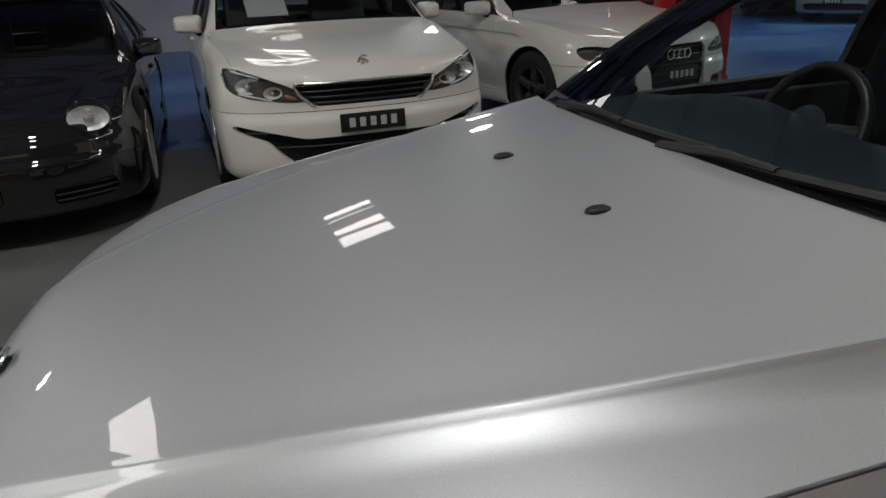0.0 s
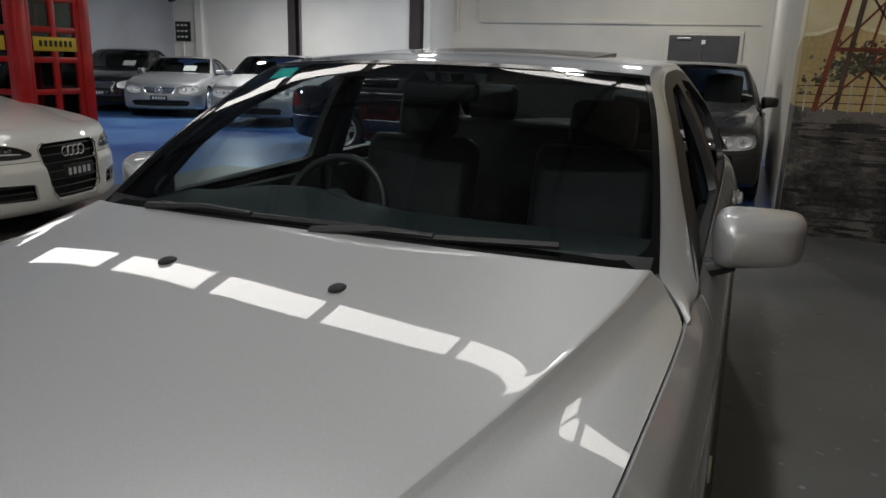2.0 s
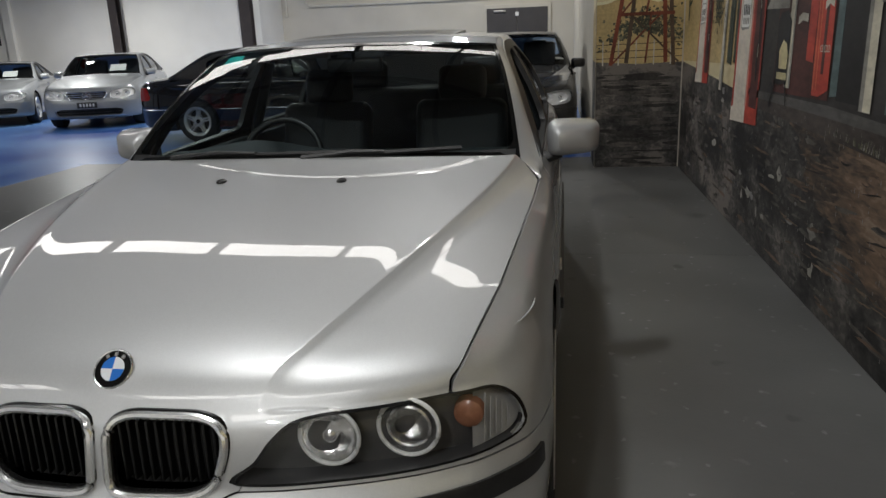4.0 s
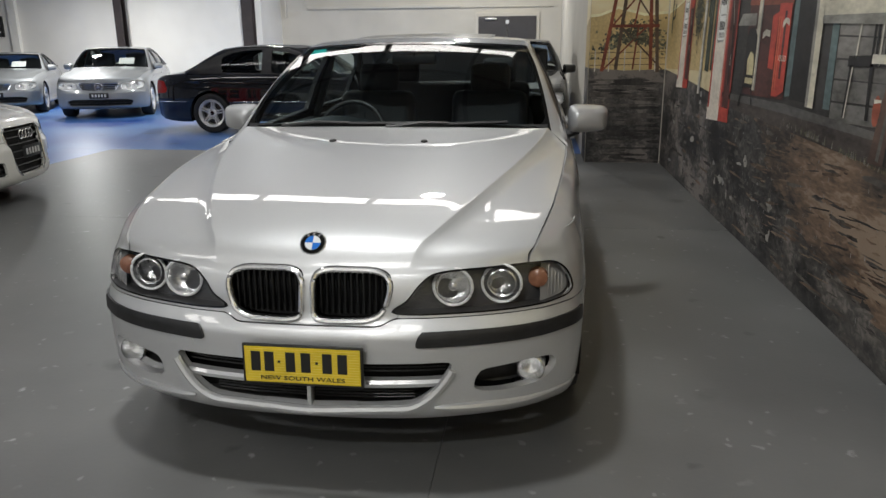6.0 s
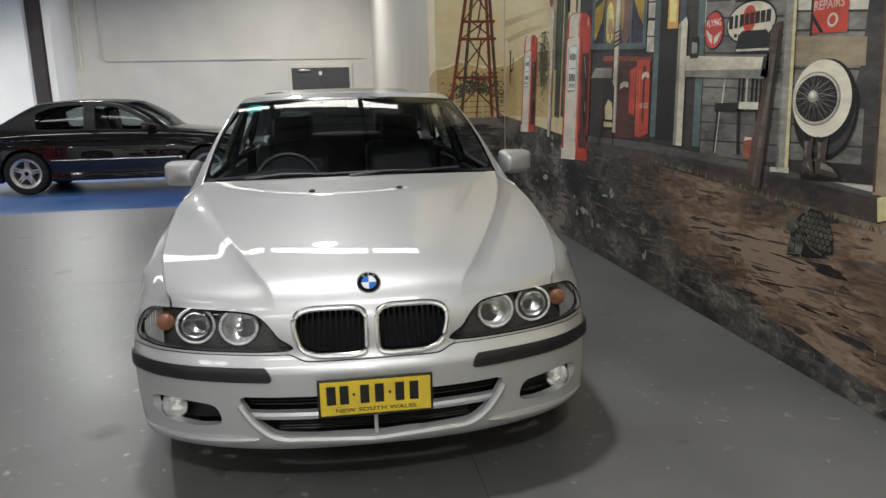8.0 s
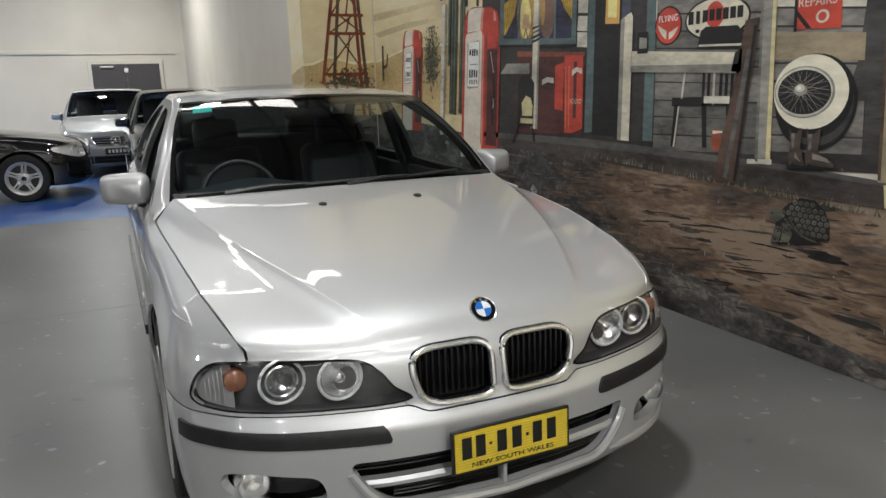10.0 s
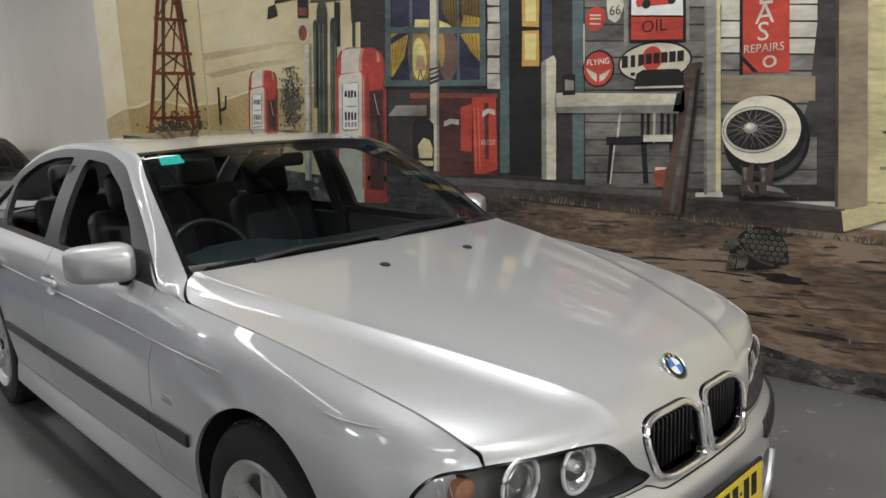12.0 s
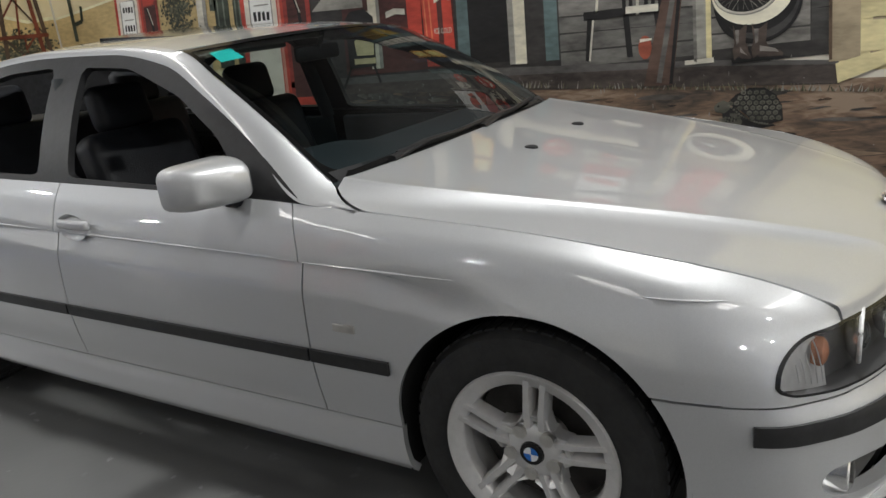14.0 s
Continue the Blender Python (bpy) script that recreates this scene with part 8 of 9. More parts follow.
disc("tyre_picture", M_TYREGREY, 6.5, 0.789, 1.3, 0.199, 0.207)
disc("tyre_picture", M_BLACK, 6.8, 0.813, 1.33, 0.217, 0.201)
disc("tyre_picture", M_WHITEWALL, 7, 0.828, 1.35, 0.209, 0.178)
disc("tyre_picture", M_STONE, 8, 0.86, 1.35, 0.171, 0.125)
disc("tyre_picture", M_PALE, 8.4, 0.863, 1.35, 0.162, 0.118)
disc("tyre_picture", M_BLACK, 9, 0.86, 1.35, 0.151, 0.107)
stroke("tyre_picture", M_GREYBOARD, 10, ((0.863, 1.35), (0.714, 1.34)), 0.0026)
stroke("tyre_picture", M_GREYBOARD2, 10, ((0.86, 1.38), (0.716, 1.33)), 0.0026)
stroke("tyre_picture", M_GREYBOARD, 10, ((0.87, 1.35), (0.722, 1.31)), 0.0026)
stroke("tyre_picture", M_GREYBOARD, 10, ((0.856, 1.37), (0.733, 1.29)), 0.0026)
stroke("tyre_picture", M_GREYBOARD, 10, ((0.879, 1.34), (0.749, 1.28)), 0.0026)
stroke("tyre_picture", M_STONE, 10, ((0.854, 1.36), (0.768, 1.27)), 0.0026)
stroke("tyre_picture", M_STONE, 10, ((0.887, 1.35), (0.791, 1.26)), 0.0026)
stroke("tyre_picture", M_GREYBOARD, 10, ((0.856, 1.36), (0.816, 1.25)), 0.0026)
stroke("tyre_picture", M_GREYBOARD, 10, ((0.894, 1.35), (0.842, 1.25)), 0.0026)
stroke("tyre_picture", M_GREYBOARD, 10, ((0.86, 1.35), (0.87, 1.25)), 0.0026)
stroke("tyre_picture", M_GREYBOARD, 10, ((0.899, 1.36), (0.897, 1.25)), 0.0026)
stroke("tyre_picture", M_STONE, 10, ((0.867, 1.35), (0.924, 1.26)), 0.0026)
stroke("tyre_picture", M_GREYBOARD, 10, ((0.901, 1.36), (0.948, 1.27)), 0.0026)
stroke("tyre_picture", M_GREYBOARD, 10, ((0.875, 1.34), (0.97, 1.28)), 0.0026)
stroke("tyre_picture", M_GREYBOARD, 10, ((0.9, 1.37), (0.988, 1.29)), 0.0026)
stroke("tyre_picture", M_GREYBOARD, 10, ((0.884, 1.35), (1, 1.31)), 0.0026)
stroke("tyre_picture", M_GREYBOARD, 10, ((0.896, 1.38), (1.01, 1.33)), 0.0026)
stroke("tyre_picture", M_GREYBOARD, 10, ((0.892, 1.35), (1.01, 1.35)), 0.0026)
stroke("tyre_picture", M_GREYBOARD, 10, ((0.889, 1.38), (1.01, 1.37)), 0.0026)
stroke("tyre_picture", M_STONE, 10, ((0.898, 1.35), (1, 1.39)), 0.0026)
stroke("tyre_picture", M_GREYBOARD, 10, ((0.881, 1.38), (0.991, 1.41)), 0.0026)
stroke("tyre_picture", M_GREYBOARD, 10, ((0.901, 1.36), (0.974, 1.42)), 0.0026)
stroke("tyre_picture", M_STONE, 10, ((0.872, 1.38), (0.953, 1.43)), 0.0026)
stroke("tyre_picture", M_GREYBOARD2, 10, ((0.901, 1.37), (0.93, 1.44)), 0.0026)
stroke("tyre_picture", M_GREYBOARD, 10, ((0.865, 1.38), (0.904, 1.45)), 0.0026)
stroke("tyre_picture", M_GREYBOARD, 10, ((0.898, 1.37), (0.877, 1.45)), 0.0026)
stroke("tyre_picture", M_GREYBOARD, 10, ((0.858, 1.37), (0.849, 1.45)), 0.0026)
stroke("tyre_picture", M_STONE, 10, ((0.892, 1.38), (0.823, 1.44)), 0.0026)
stroke("tyre_picture", M_GREYBOARD2, 10, ((0.855, 1.37), (0.797, 1.44)), 0.0026)
stroke("tyre_picture", M_STONE, 10, ((0.884, 1.38), (0.774, 1.43)), 0.0026)
stroke("tyre_picture", M_STONE, 10, ((0.854, 1.36), (0.754, 1.41)), 0.0026)
stroke("tyre_picture", M_GREYBOARD, 10, ((0.876, 1.38), (0.737, 1.4)), 0.0026)
stroke("tyre_picture", M_GREYBOARD, 10, ((0.857, 1.35), (0.725, 1.38)), 0.0026)
stroke("tyre_picture", M_STONE, 10, ((0.867, 1.38), (0.717, 1.36)), 0.0026)
disc("tyre_picture", M_STONE, 10.5, 0.878, 1.36, 0.038, 0.027)
disc("tyre_picture", M_PALE, 11, 0.881, 1.37, 0.027, 0.018)
disc("tyre_picture", M_WHITE, 11.4, 0.884, 1.37, 0.012, 0.009)
flat("boots_picture", M_BOOT, 12, ((0.922, 1.18), (0.91, 1.16), (0.884, 1.16), (0.848, 1.18), (0.853, 1.08), (0.838, 1.05), (0.837, 1.03), (0.818, 1), (0.824, 0.991), (0.874, 0.995), (0.887, 1.01), (0.91, 0.987), (0.921, 1.04), (0.91, 1.08)))
flat("boots_picture", M_BOOTLIGHT, 12.4, ((0.909, 1.15), (0.888, 1.15), (0.889, 1.08), (0.901, 1.07)))
flat("boots_picture", M_BOOTLIGHT, 12.4, ((0.881, 1.06), (0.861, 1.03), (0.842, 1.01), (0.88, 1.03)))
flat("boots_picture", M_BLACK, 12.6, ((0.919, 1.18), (0.907, 1.16), (0.884, 1.16), (0.851, 1.18), (0.884, 1.15), (0.909, 1.15)))
flat("boots_picture", M_BOOT, 12, ((0.825, 1.18), (0.812, 1.17), (0.783, 1.16), (0.744, 1.18), (0.749, 1.08), (0.734, 1.05), (0.677, 1.03), (0.659, 1.01), (0.664, 0.998), (0.777, 0.999), (0.789, 1.01), (0.812, 0.991), (0.823, 1.04), (0.812, 1.09)))
flat("boots_picture", M_BOOTLIGHT, 12.4, ((0.812, 1.16), (0.787, 1.15), (0.789, 1.08), (0.803, 1.07)))
flat("boots_picture", M_BOOTLIGHT, 12.4, ((0.78, 1.06), (0.699, 1.04), (0.682, 1.02), (0.779, 1.03)))
flat("boots_picture", M_BLACK, 12.6, ((0.822, 1.18), (0.809, 1.17), (0.783, 1.16), (0.747, 1.18), (0.783, 1.15), (0.812, 1.15)))
flat("boots_picture", M_BLACK, 11.7, ((0.932, 0.999), (0.653, 0.999), (0.631, 0.988), (0.919, 0.968)))
flat("corner_post", M_TANBOARD, 8, ((0.497, 2.17), (0.357, 2.15), (0.293, 0.959), (0.438, 0.951)))
flat("corner_post", M_BROWN, 9, ((0.497, 2.17), (0.482, 2.17), (0.423, 0.963), (0.438, 0.962)))
flat("siding_board", M_YELLOWCREAM, 3, ((0.372, 2.08), (0.064, 2.03), (0.059, 1.97), (0.368, 2.01)))
flat("siding_board", M_YELLOWCREAM, 3, ((0.368, 2), (0.059, 1.96), (0.055, 1.89), (0.364, 1.93)))
flat("siding_board", M_YELLOWCREAM, 3, ((0.364, 1.93), (0.054, 1.89), (0.05, 1.82), (0.36, 1.86)))
flat("siding_board", M_YELLOWCREAM, 3, ((0.36, 1.85), (0.05, 1.81), (0.046, 1.75), (0.356, 1.78)))
flat("siding_board", M_YELLOWCREAM, 3, ((0.356, 1.77), (0.045, 1.74), (0.041, 1.68), (0.352, 1.71)))
flat("siding_board", M_YELLOWCREAM, 3, ((0.352, 1.7), (0.041, 1.67), (0.036, 1.6), (0.348, 1.63)))
flat("siding_board", M_YELLOWCREAM, 3, ((0.348, 1.62), (0.036, 1.6), (0.032, 1.53), (0.344, 1.55)))
flat("siding_board", M_YELLOWCREAM, 3, ((0.344, 1.54), (0.031, 1.52), (0.027, 1.46), (0.34, 1.47)))
flat("siding_board", M_YELLOWCREAM, 3, ((0.34, 1.46), (0.027, 1.45), (0.022, 1.38), (0.336, 1.39)))
flat("siding_board", M_YELLOWCREAM, 3, ((0.335, 1.39), (0.022, 1.38), (0.018, 1.31), (0.332, 1.31)))
flat("siding_board", M_YELLOWCREAM, 3, ((0.331, 1.31), (0.017, 1.3), (0.013, 1.24), (0.327, 1.24)))
flat("siding_board", M_YELLOWCREAM, 3, ((0.327, 1.23), (0.012, 1.23), (0.008, 1.16), (0.323, 1.16)))
flat("siding_board", M_YELLOWCREAM, 3, ((0.323, 1.15), (0.008, 1.15), (0.003, 1.08), (0.319, 1.07)))
flat("siding_board", M_YELLOWCREAM, 3, ((0.319, 1.07), (0.003, 1.08), (-0.002, 1.01), (0.315, 0.994)))
flat("deck", M_DECK, 6, ((4.23, 1.01), (2.64, 1.03), (1.04, 0.994), (0.392, 0.959), (0.391, 0.936), (1.04, 0.962), (2.69, 0.973), (4.23, 0.966)))
flat("deck", M_DECKFRONT, 5, ((4.23, 0.976), (2.69, 0.981), (1.04, 0.968), (0.392, 0.948), (0.386, 0.833), (1.04, 0.847), (2.7, 0.883), (4.24, 0.908)))
flat("deck", M_YELLOWCREAM, 9, ((0.407, 0.941), (0.294, 0.975), (0.177, 1), (0.173, 0.927), (0.294, 0.877), (0.391, 0.839)))
flat("drinks_cooler", M_MAROON, 4, ((3.59, 1.67), (2.67, 1.62), (2.69, 1.05), (3.63, 1.03)))
flat("drinks_cooler", M_RUST, 5, ((3.59, 1.68), (2.67, 1.63), (2.67, 1.6), (3.6, 1.64)))
flat("drinks_cooler", M_RED, 6, ((3.04, 1.55), (2.92, 1.57), (2.94, 1.22), (3.05, 1.23)))
flat("drinks_cooler", M_RED, 6, ((2.92, 1.62), (2.69, 1.61), (2.69, 1.1), (2.82, 1.06), (2.92, 1.06)))
stroke("drinks_cooler", M_ORANGE, 7, ((2.9, 1.54), (2.9, 1.09)), 0.012)
stroke("drinks_cooler", M_ORANGE, 7, ((2.86, 1.54), (2.86, 1.09)), 0.012)
flat("drinks_cooler", M_MAROON, 7, ((2.8, 1.57), (2.76, 1.57), (2.77, 1.17), (2.81, 1.17)))
words("drinks_cooler", M_PALE, 8, "ICE COLD", 2.77, 1.29, 0.036, 0.62)
flat("drinks_cooler", M_PALE, 8, ((2.82, 1.51), (2.77, 1.53), (2.7, 1.52), (2.7, 1.48), (2.76, 1.5), (2.82, 1.47)))
flat("drinks_cooler", M_PALE, 8, ((3.22, 1.45), (3.15, 1.47), (3.06, 1.46), (3.06, 1.42), (3.14, 1.43), (3.22, 1.41)))
flat("drinks_cooler", M_PALE, 8, ((3.51, 1.46), (3.44, 1.48), (3.35, 1.47), (3.35, 1.43), (3.43, 1.44), (3.51, 1.41)))
flat("shelf_picture", M_STONE, 5, ((3.88, 1.51), (3.77, 1.59), (3.41, 1.58), (3.41, 1.5)))
flat("oil_can_stand", M_BLACK, 10, ((3.58, 1.43), (3.53, 1.48), (3.4, 1.49), (3.33, 1.43), (3.35, 1.09), (3.59, 1.08)))
flat("oil_can_stand", M_YELLOWCREAM, 11, ((3.52, 1.27), (3.45, 1.33), (3.38, 1.31), (3.35, 1.25), (3.36, 1.17), (3.51, 1.17)))
flat("oil_can_stand", M_YELLOWCREAM, 11, ((3.54, 1.15), (3.35, 1.15), (3.35, 1.11), (3.54, 1.11)))
stroke("oil_can_stand", M_BLACK, 10, ((3.57, 1.1), (3.67, 0.938)), 0.02)
stroke("oil_can_stand", M_BLACK, 10, ((3.37, 1.1), (3.33, 0.972)), 0.02)
flat("petrol_pump", M_REDDARK, 6, ((4.56, 1.88), (4.53, 2.01), (4.47, 2.08), (4.36, 2.1), (4.02, 2.07), (3.91, 2.02), (3.88, 1.93), (3.89, 1.86), (3.87, 1.81), (3.94, 0.84), (4.67, 0.779)))
flat("petrol_pump", M_RED, 6.3, ((4.54, 1.91), (4.52, 2.01), (4.45, 2.07), (4.35, 2.09), (4.04, 2.06), (3.93, 2.02), (3.91, 1.95), (3.91, 1.89), (4.13, 1.87), (4.16, 1.89)))
flat("petrol_pump", M_PUMPCREAM, 6.6, ((4.44, 2.08), (4.34, 2.09), (4.18, 2.08), (4.21, 2.02), (4.23, 1.89), (4.48, 1.89), (4.46, 2.03)))
flat("petrol_pump", M_PUMPPINK, 6.8, ((4.18, 2.08), (4.14, 2.07), (4.17, 2.02), (4.18, 1.9), (4.23, 1.89), (4.21, 2.02)))
flat("petrol_pump", M_PUMPPINK, 6.8, ((3.98, 2.04), (3.95, 2.01), (3.94, 1.95), (3.98, 1.95)))
flat("petrol_pump", M_RED, 6.4, ((4.56, 1.86), (4.53, 1.89), (4.2, 1.9), (4.13, 1.89), (4.2, 0.829), (4.67, 0.779)))
flat("petrol_pump", M_PUMPCREAM, 6.9, ((4.52, 1.85), (4.49, 1.88), (4.21, 1.89), (4.19, 1.86), (4.27, 0.852), (4.61, 0.817)))
flat("petrol_pump", M_PUMPPINK, 7, ((4.18, 1.86), (4.16, 1.83), (4.23, 0.854), (4.26, 0.853)))
flat("petrol_pump", M_STONE, 7.2, ((4.48, 1.79), (4.46, 1.8), (4.26, 1.81), (4.24, 1.79), (4.27, 1.42), (4.29, 1.4), (4.49, 1.39), (4.51, 1.41)))
flat("petrol_pump", M_WHITE, 7.4, ((4.46, 1.79), (4.45, 1.8), (4.26, 1.8), (4.25, 1.79), (4.28, 1.42), (4.3, 1.41), (4.48, 1.41), (4.5, 1.42)))
flat("petrol_pump", M_BLACK, 7.6, ((4.44, 1.74), (4.41, 1.74), (4.41, 1.69), (4.45, 1.69)))
flat("petrol_pump", M_BLACK, 7.6, ((4.39, 1.74), (4.36, 1.74), (4.37, 1.68), (4.4, 1.68)))
flat("petrol_pump", M_BLACK, 7.6, ((4.35, 1.74), (4.32, 1.74), (4.33, 1.68), (4.36, 1.68)))
flat("petrol_pump", M_BLACK, 7.6, ((4.31, 1.73), (4.28, 1.73), (4.28, 1.68), (4.31, 1.68)))
flat("petrol_pump", M_BLACK, 7.6, ((4.46, 1.56), (4.43, 1.56), (4.43, 1.49), (4.46, 1.49)))
flat("petrol_pump", M_BLACK, 7.6, ((4.41, 1.56), (4.38, 1.56), (4.39, 1.49), (4.42, 1.49)))
flat("petrol_pump", M_BLACK, 7.6, ((4.37, 1.55), (4.34, 1.56), (4.34, 1.49), (4.37, 1.49)))
flat("petrol_pump", M_BLACK, 7.6, ((4.32, 1.55), (4.29, 1.55), (4.3, 1.49), (4.33, 1.49)))
flat("petrol_pump", M_STONE, 7.6, ((4.46, 1.47), (4.43, 1.47), (4.44, 1.43), (4.47, 1.43)))
flat("petrol_pump", M_STONE, 7.6, ((4.42, 1.47), (4.39, 1.47), (4.39, 1.43), (4.42, 1.43)))
flat("petrol_pump", M_STONE, 7.6, ((4.37, 1.47), (4.34, 1.47), (4.35, 1.43), (4.38, 1.43)))
flat("petrol_pump", M_STONE, 7.6, ((4.33, 1.47), (4.3, 1.47), (4.3, 1.43), (4.33, 1.43)))
flat("petrol_pump", M_STONE, 7.6, ((4.43, 1.64), (4.29, 1.64), (4.29, 1.64), (4.43, 1.64)))
flat("petrol_pump", M_STONE, 7.6, ((4.44, 1.61), (4.29, 1.61), (4.29, 1.6), (4.44, 1.6)))
flat("petrol_pump", M_RED, 6.5, ((4.1, 1.91), (3.91, 1.91), (3.9, 1.8), (3.94, 1.73), (4.1, 1.73)))
flat("petrol_pump", M_MAROON, 6.5, ((4.1, 1.72), (3.92, 1.72), (3.97, 0.891), (4.16, 0.87)))
stroke("petrol_pump", M_BLACK, 9, ((4.05, 1.7), (4, 1.54), (3.99, 1.32), (4.03, 1.25), (4.02, 1.07)), 0.03)
stroke("petrol_pump", M_PALE, 9.4, ((4.04, 1.7), (3.99, 1.52)), 0.01)
stroke("petrol_pump", M_PALE, 9.4, ((4, 1.3), (4.01, 1.22)), 0.012)
flat("petrol_pump", M_PUMPCREAM, 9, ((4.66, 0.849), (4.43, 0.899), (4.24, 0.893), (4.25, 0.773), (4.67, 0.751)))
flat("petrol_pump", M_RED, 9, ((4.24, 0.893), (3.94, 0.892), (3.93, 0.789), (4.25, 0.773)))
flat("petrol_pump_far", M_REDDARK, 6, ((6.07, 1.84), (6.04, 1.95), (5.99, 2.01), (5.9, 2.02), (5.63, 2), (5.54, 1.97), (5.52, 1.9), (5.53, 1.84), (5.52, 1.79), (5.62, 1), (6.2, 0.965)))
flat("petrol_pump_far", M_RED, 6.3, ((6.05, 1.87), (6.04, 1.95), (5.97, 2), (5.89, 2.02), (5.64, 2), (5.56, 1.97), (5.54, 1.91), (5.54, 1.86), (5.73, 1.84), (5.75, 1.86)))
flat("petrol_pump_far", M_PUMPCREAM, 6.6, ((5.96, 2), (5.89, 2.02), (5.76, 2.01), (5.78, 1.96), (5.8, 1.86), (6.01, 1.85), (5.99, 1.97)))
flat("petrol_pump_far", M_PUMPPINK, 6.8, ((5.76, 2.01), (5.73, 2), (5.75, 1.96), (5.77, 1.86), (5.8, 1.86), (5.78, 1.96)))
flat("petrol_pump_far", M_PUMPPINK, 6.8, ((5.6, 1.98), (5.57, 1.96), (5.57, 1.91), (5.6, 1.91)))
flat("petrol_pump_far", M_RED, 6.4, ((6.07, 1.82), (6.04, 1.85), (5.78, 1.86), (5.72, 1.85), (5.83, 0.995), (6.2, 0.965)))
flat("petrol_pump_far", M_PUMPCREAM, 6.9, ((6.04, 1.82), (6.01, 1.84), (5.79, 1.85), (5.77, 1.83), (5.89, 1.01), (6.16, 0.993)))
flat("petrol_pump_far", M_PUMPPINK, 7, ((5.77, 1.83), (5.75, 1.81), (5.85, 1.02), (5.88, 1.02)))
flat("petrol_pump_far", M_STONE, 7.2, ((6.01, 1.77), (5.99, 1.78), (5.83, 1.79), (5.81, 1.77), (5.86, 1.47), (5.88, 1.46), (6.03, 1.45), (6.06, 1.46)))
flat("petrol_pump_far", M_WHITE, 7.4, ((6, 1.77), (5.99, 1.78), (5.84, 1.78), (5.83, 1.77), (5.87, 1.48), (5.88, 1.47), (6.03, 1.46), (6.04, 1.47)))
flat("petrol_pump_far", M_BLACK, 7.6, ((5.98, 1.73), (5.96, 1.73), (5.96, 1.69), (5.99, 1.69)))
flat("petrol_pump_far", M_BLACK, 7.6, ((5.95, 1.73), (5.92, 1.73), (5.93, 1.69), (5.95, 1.69)))
flat("petrol_pump_far", M_BLACK, 7.6, ((5.91, 1.73), (5.88, 1.73), (5.89, 1.69), (5.92, 1.68)))
flat("petrol_pump_far", M_BLACK, 7.6, ((5.87, 1.73), (5.85, 1.73), (5.86, 1.68), (5.88, 1.68)))
flat("petrol_pump_far", M_BLACK, 7.6, ((6, 1.58), (5.98, 1.59), (5.99, 1.53), (6.01, 1.53)))
flat("petrol_pump_far", M_BLACK, 7.6, ((5.97, 1.58), (5.94, 1.58), (5.95, 1.53), (5.97, 1.53)))
flat("petrol_pump_far", M_BLACK, 7.6, ((5.93, 1.58), (5.91, 1.58), (5.91, 1.53), (5.94, 1.53)))
flat("petrol_pump_far", M_BLACK, 7.6, ((5.89, 1.58), (5.87, 1.58), (5.88, 1.53), (5.9, 1.53)))
flat("petrol_pump_far", M_STONE, 7.6, ((6.01, 1.52), (5.99, 1.52), (5.99, 1.48), (6.02, 1.48)))
flat("petrol_pump_far", M_STONE, 7.6, ((5.98, 1.51), (5.95, 1.52), (5.96, 1.48), (5.98, 1.48)))
flat("petrol_pump_far", M_STONE, 7.6, ((5.94, 1.51), (5.92, 1.52), (5.92, 1.48), (5.95, 1.48)))
flat("petrol_pump_far", M_STONE, 7.6, ((5.91, 1.51), (5.88, 1.51), (5.89, 1.48), (5.91, 1.48)))
flat("petrol_pump_far", M_STONE, 7.6, ((5.98, 1.65), (5.87, 1.65), (5.87, 1.65), (5.98, 1.65)))
flat("petrol_pump_far", M_STONE, 7.6, ((5.99, 1.63), (5.87, 1.63), (5.87, 1.62), (5.99, 1.62)))
flat("petrol_pump_far", M_RED, 6.5, ((5.7, 1.88), (5.54, 1.88), (5.54, 1.79), (5.58, 1.73), (5.71, 1.72)))
flat("petrol_pump_far", M_MAROON, 6.5, ((5.71, 1.71), (5.56, 1.72), (5.64, 1.04), (5.79, 1.03)))
stroke("petrol_pump_far", M_BLACK, 9, ((5.67, 1.7), (5.64, 1.57), (5.63, 1.39), (5.67, 1.33), (5.67, 1.19)), 0.03)
stroke("petrol_pump_far", M_PALE, 9.4, ((5.66, 1.7), (5.63, 1.56)), 0.01)
stroke("petrol_pump_far", M_PALE, 9.4, ((5.65, 1.37), (5.66, 1.31)), 0.012)
flat("petrol_pump_far", M_PUMPCREAM, 9, ((6.19, 1.02), (6.01, 1.06), (5.86, 1.05), (5.87, 0.951), (6.21, 0.942)))
flat("petrol_pump_far", M_RED, 9, ((5.86, 1.05), (5.62, 1.04), (5.62, 0.959), (5.87, 0.951)))
flat("lamp_pole", M_PALE, 6, ((5.01, 2.19), (4.91, 2.18), (5.05, 0.941), (5.15, 0.938)))
flat("lamp_pole", M_STONE, 7, ((4.94, 2.19), (4.9, 2.18), (5.04, 0.941), (5.08, 0.94)))
disc("lamp_pole", M_CREAM, 7, 5.02, 2.3, 0.1, 0.106)
disc("lamp_pole", M_RUST, 8, 5.02, 2.29, 0.067, 0.068)
flat("lamp_pole", M_BLACK, 6, ((5.07, 2.63), (4.9, 2.6), (4.92, 2.41), (5.09, 2.43)))
flat("lamp_pole", M_RUST, 7, ((5.06, 2.52), (4.93, 2.5), (4.94, 2.43), (5.07, 2.45)))
stroke("lamp_pole", M_BLACK, 6, ((5.05, 2.61), (5.46, 2.62)), 0.03)
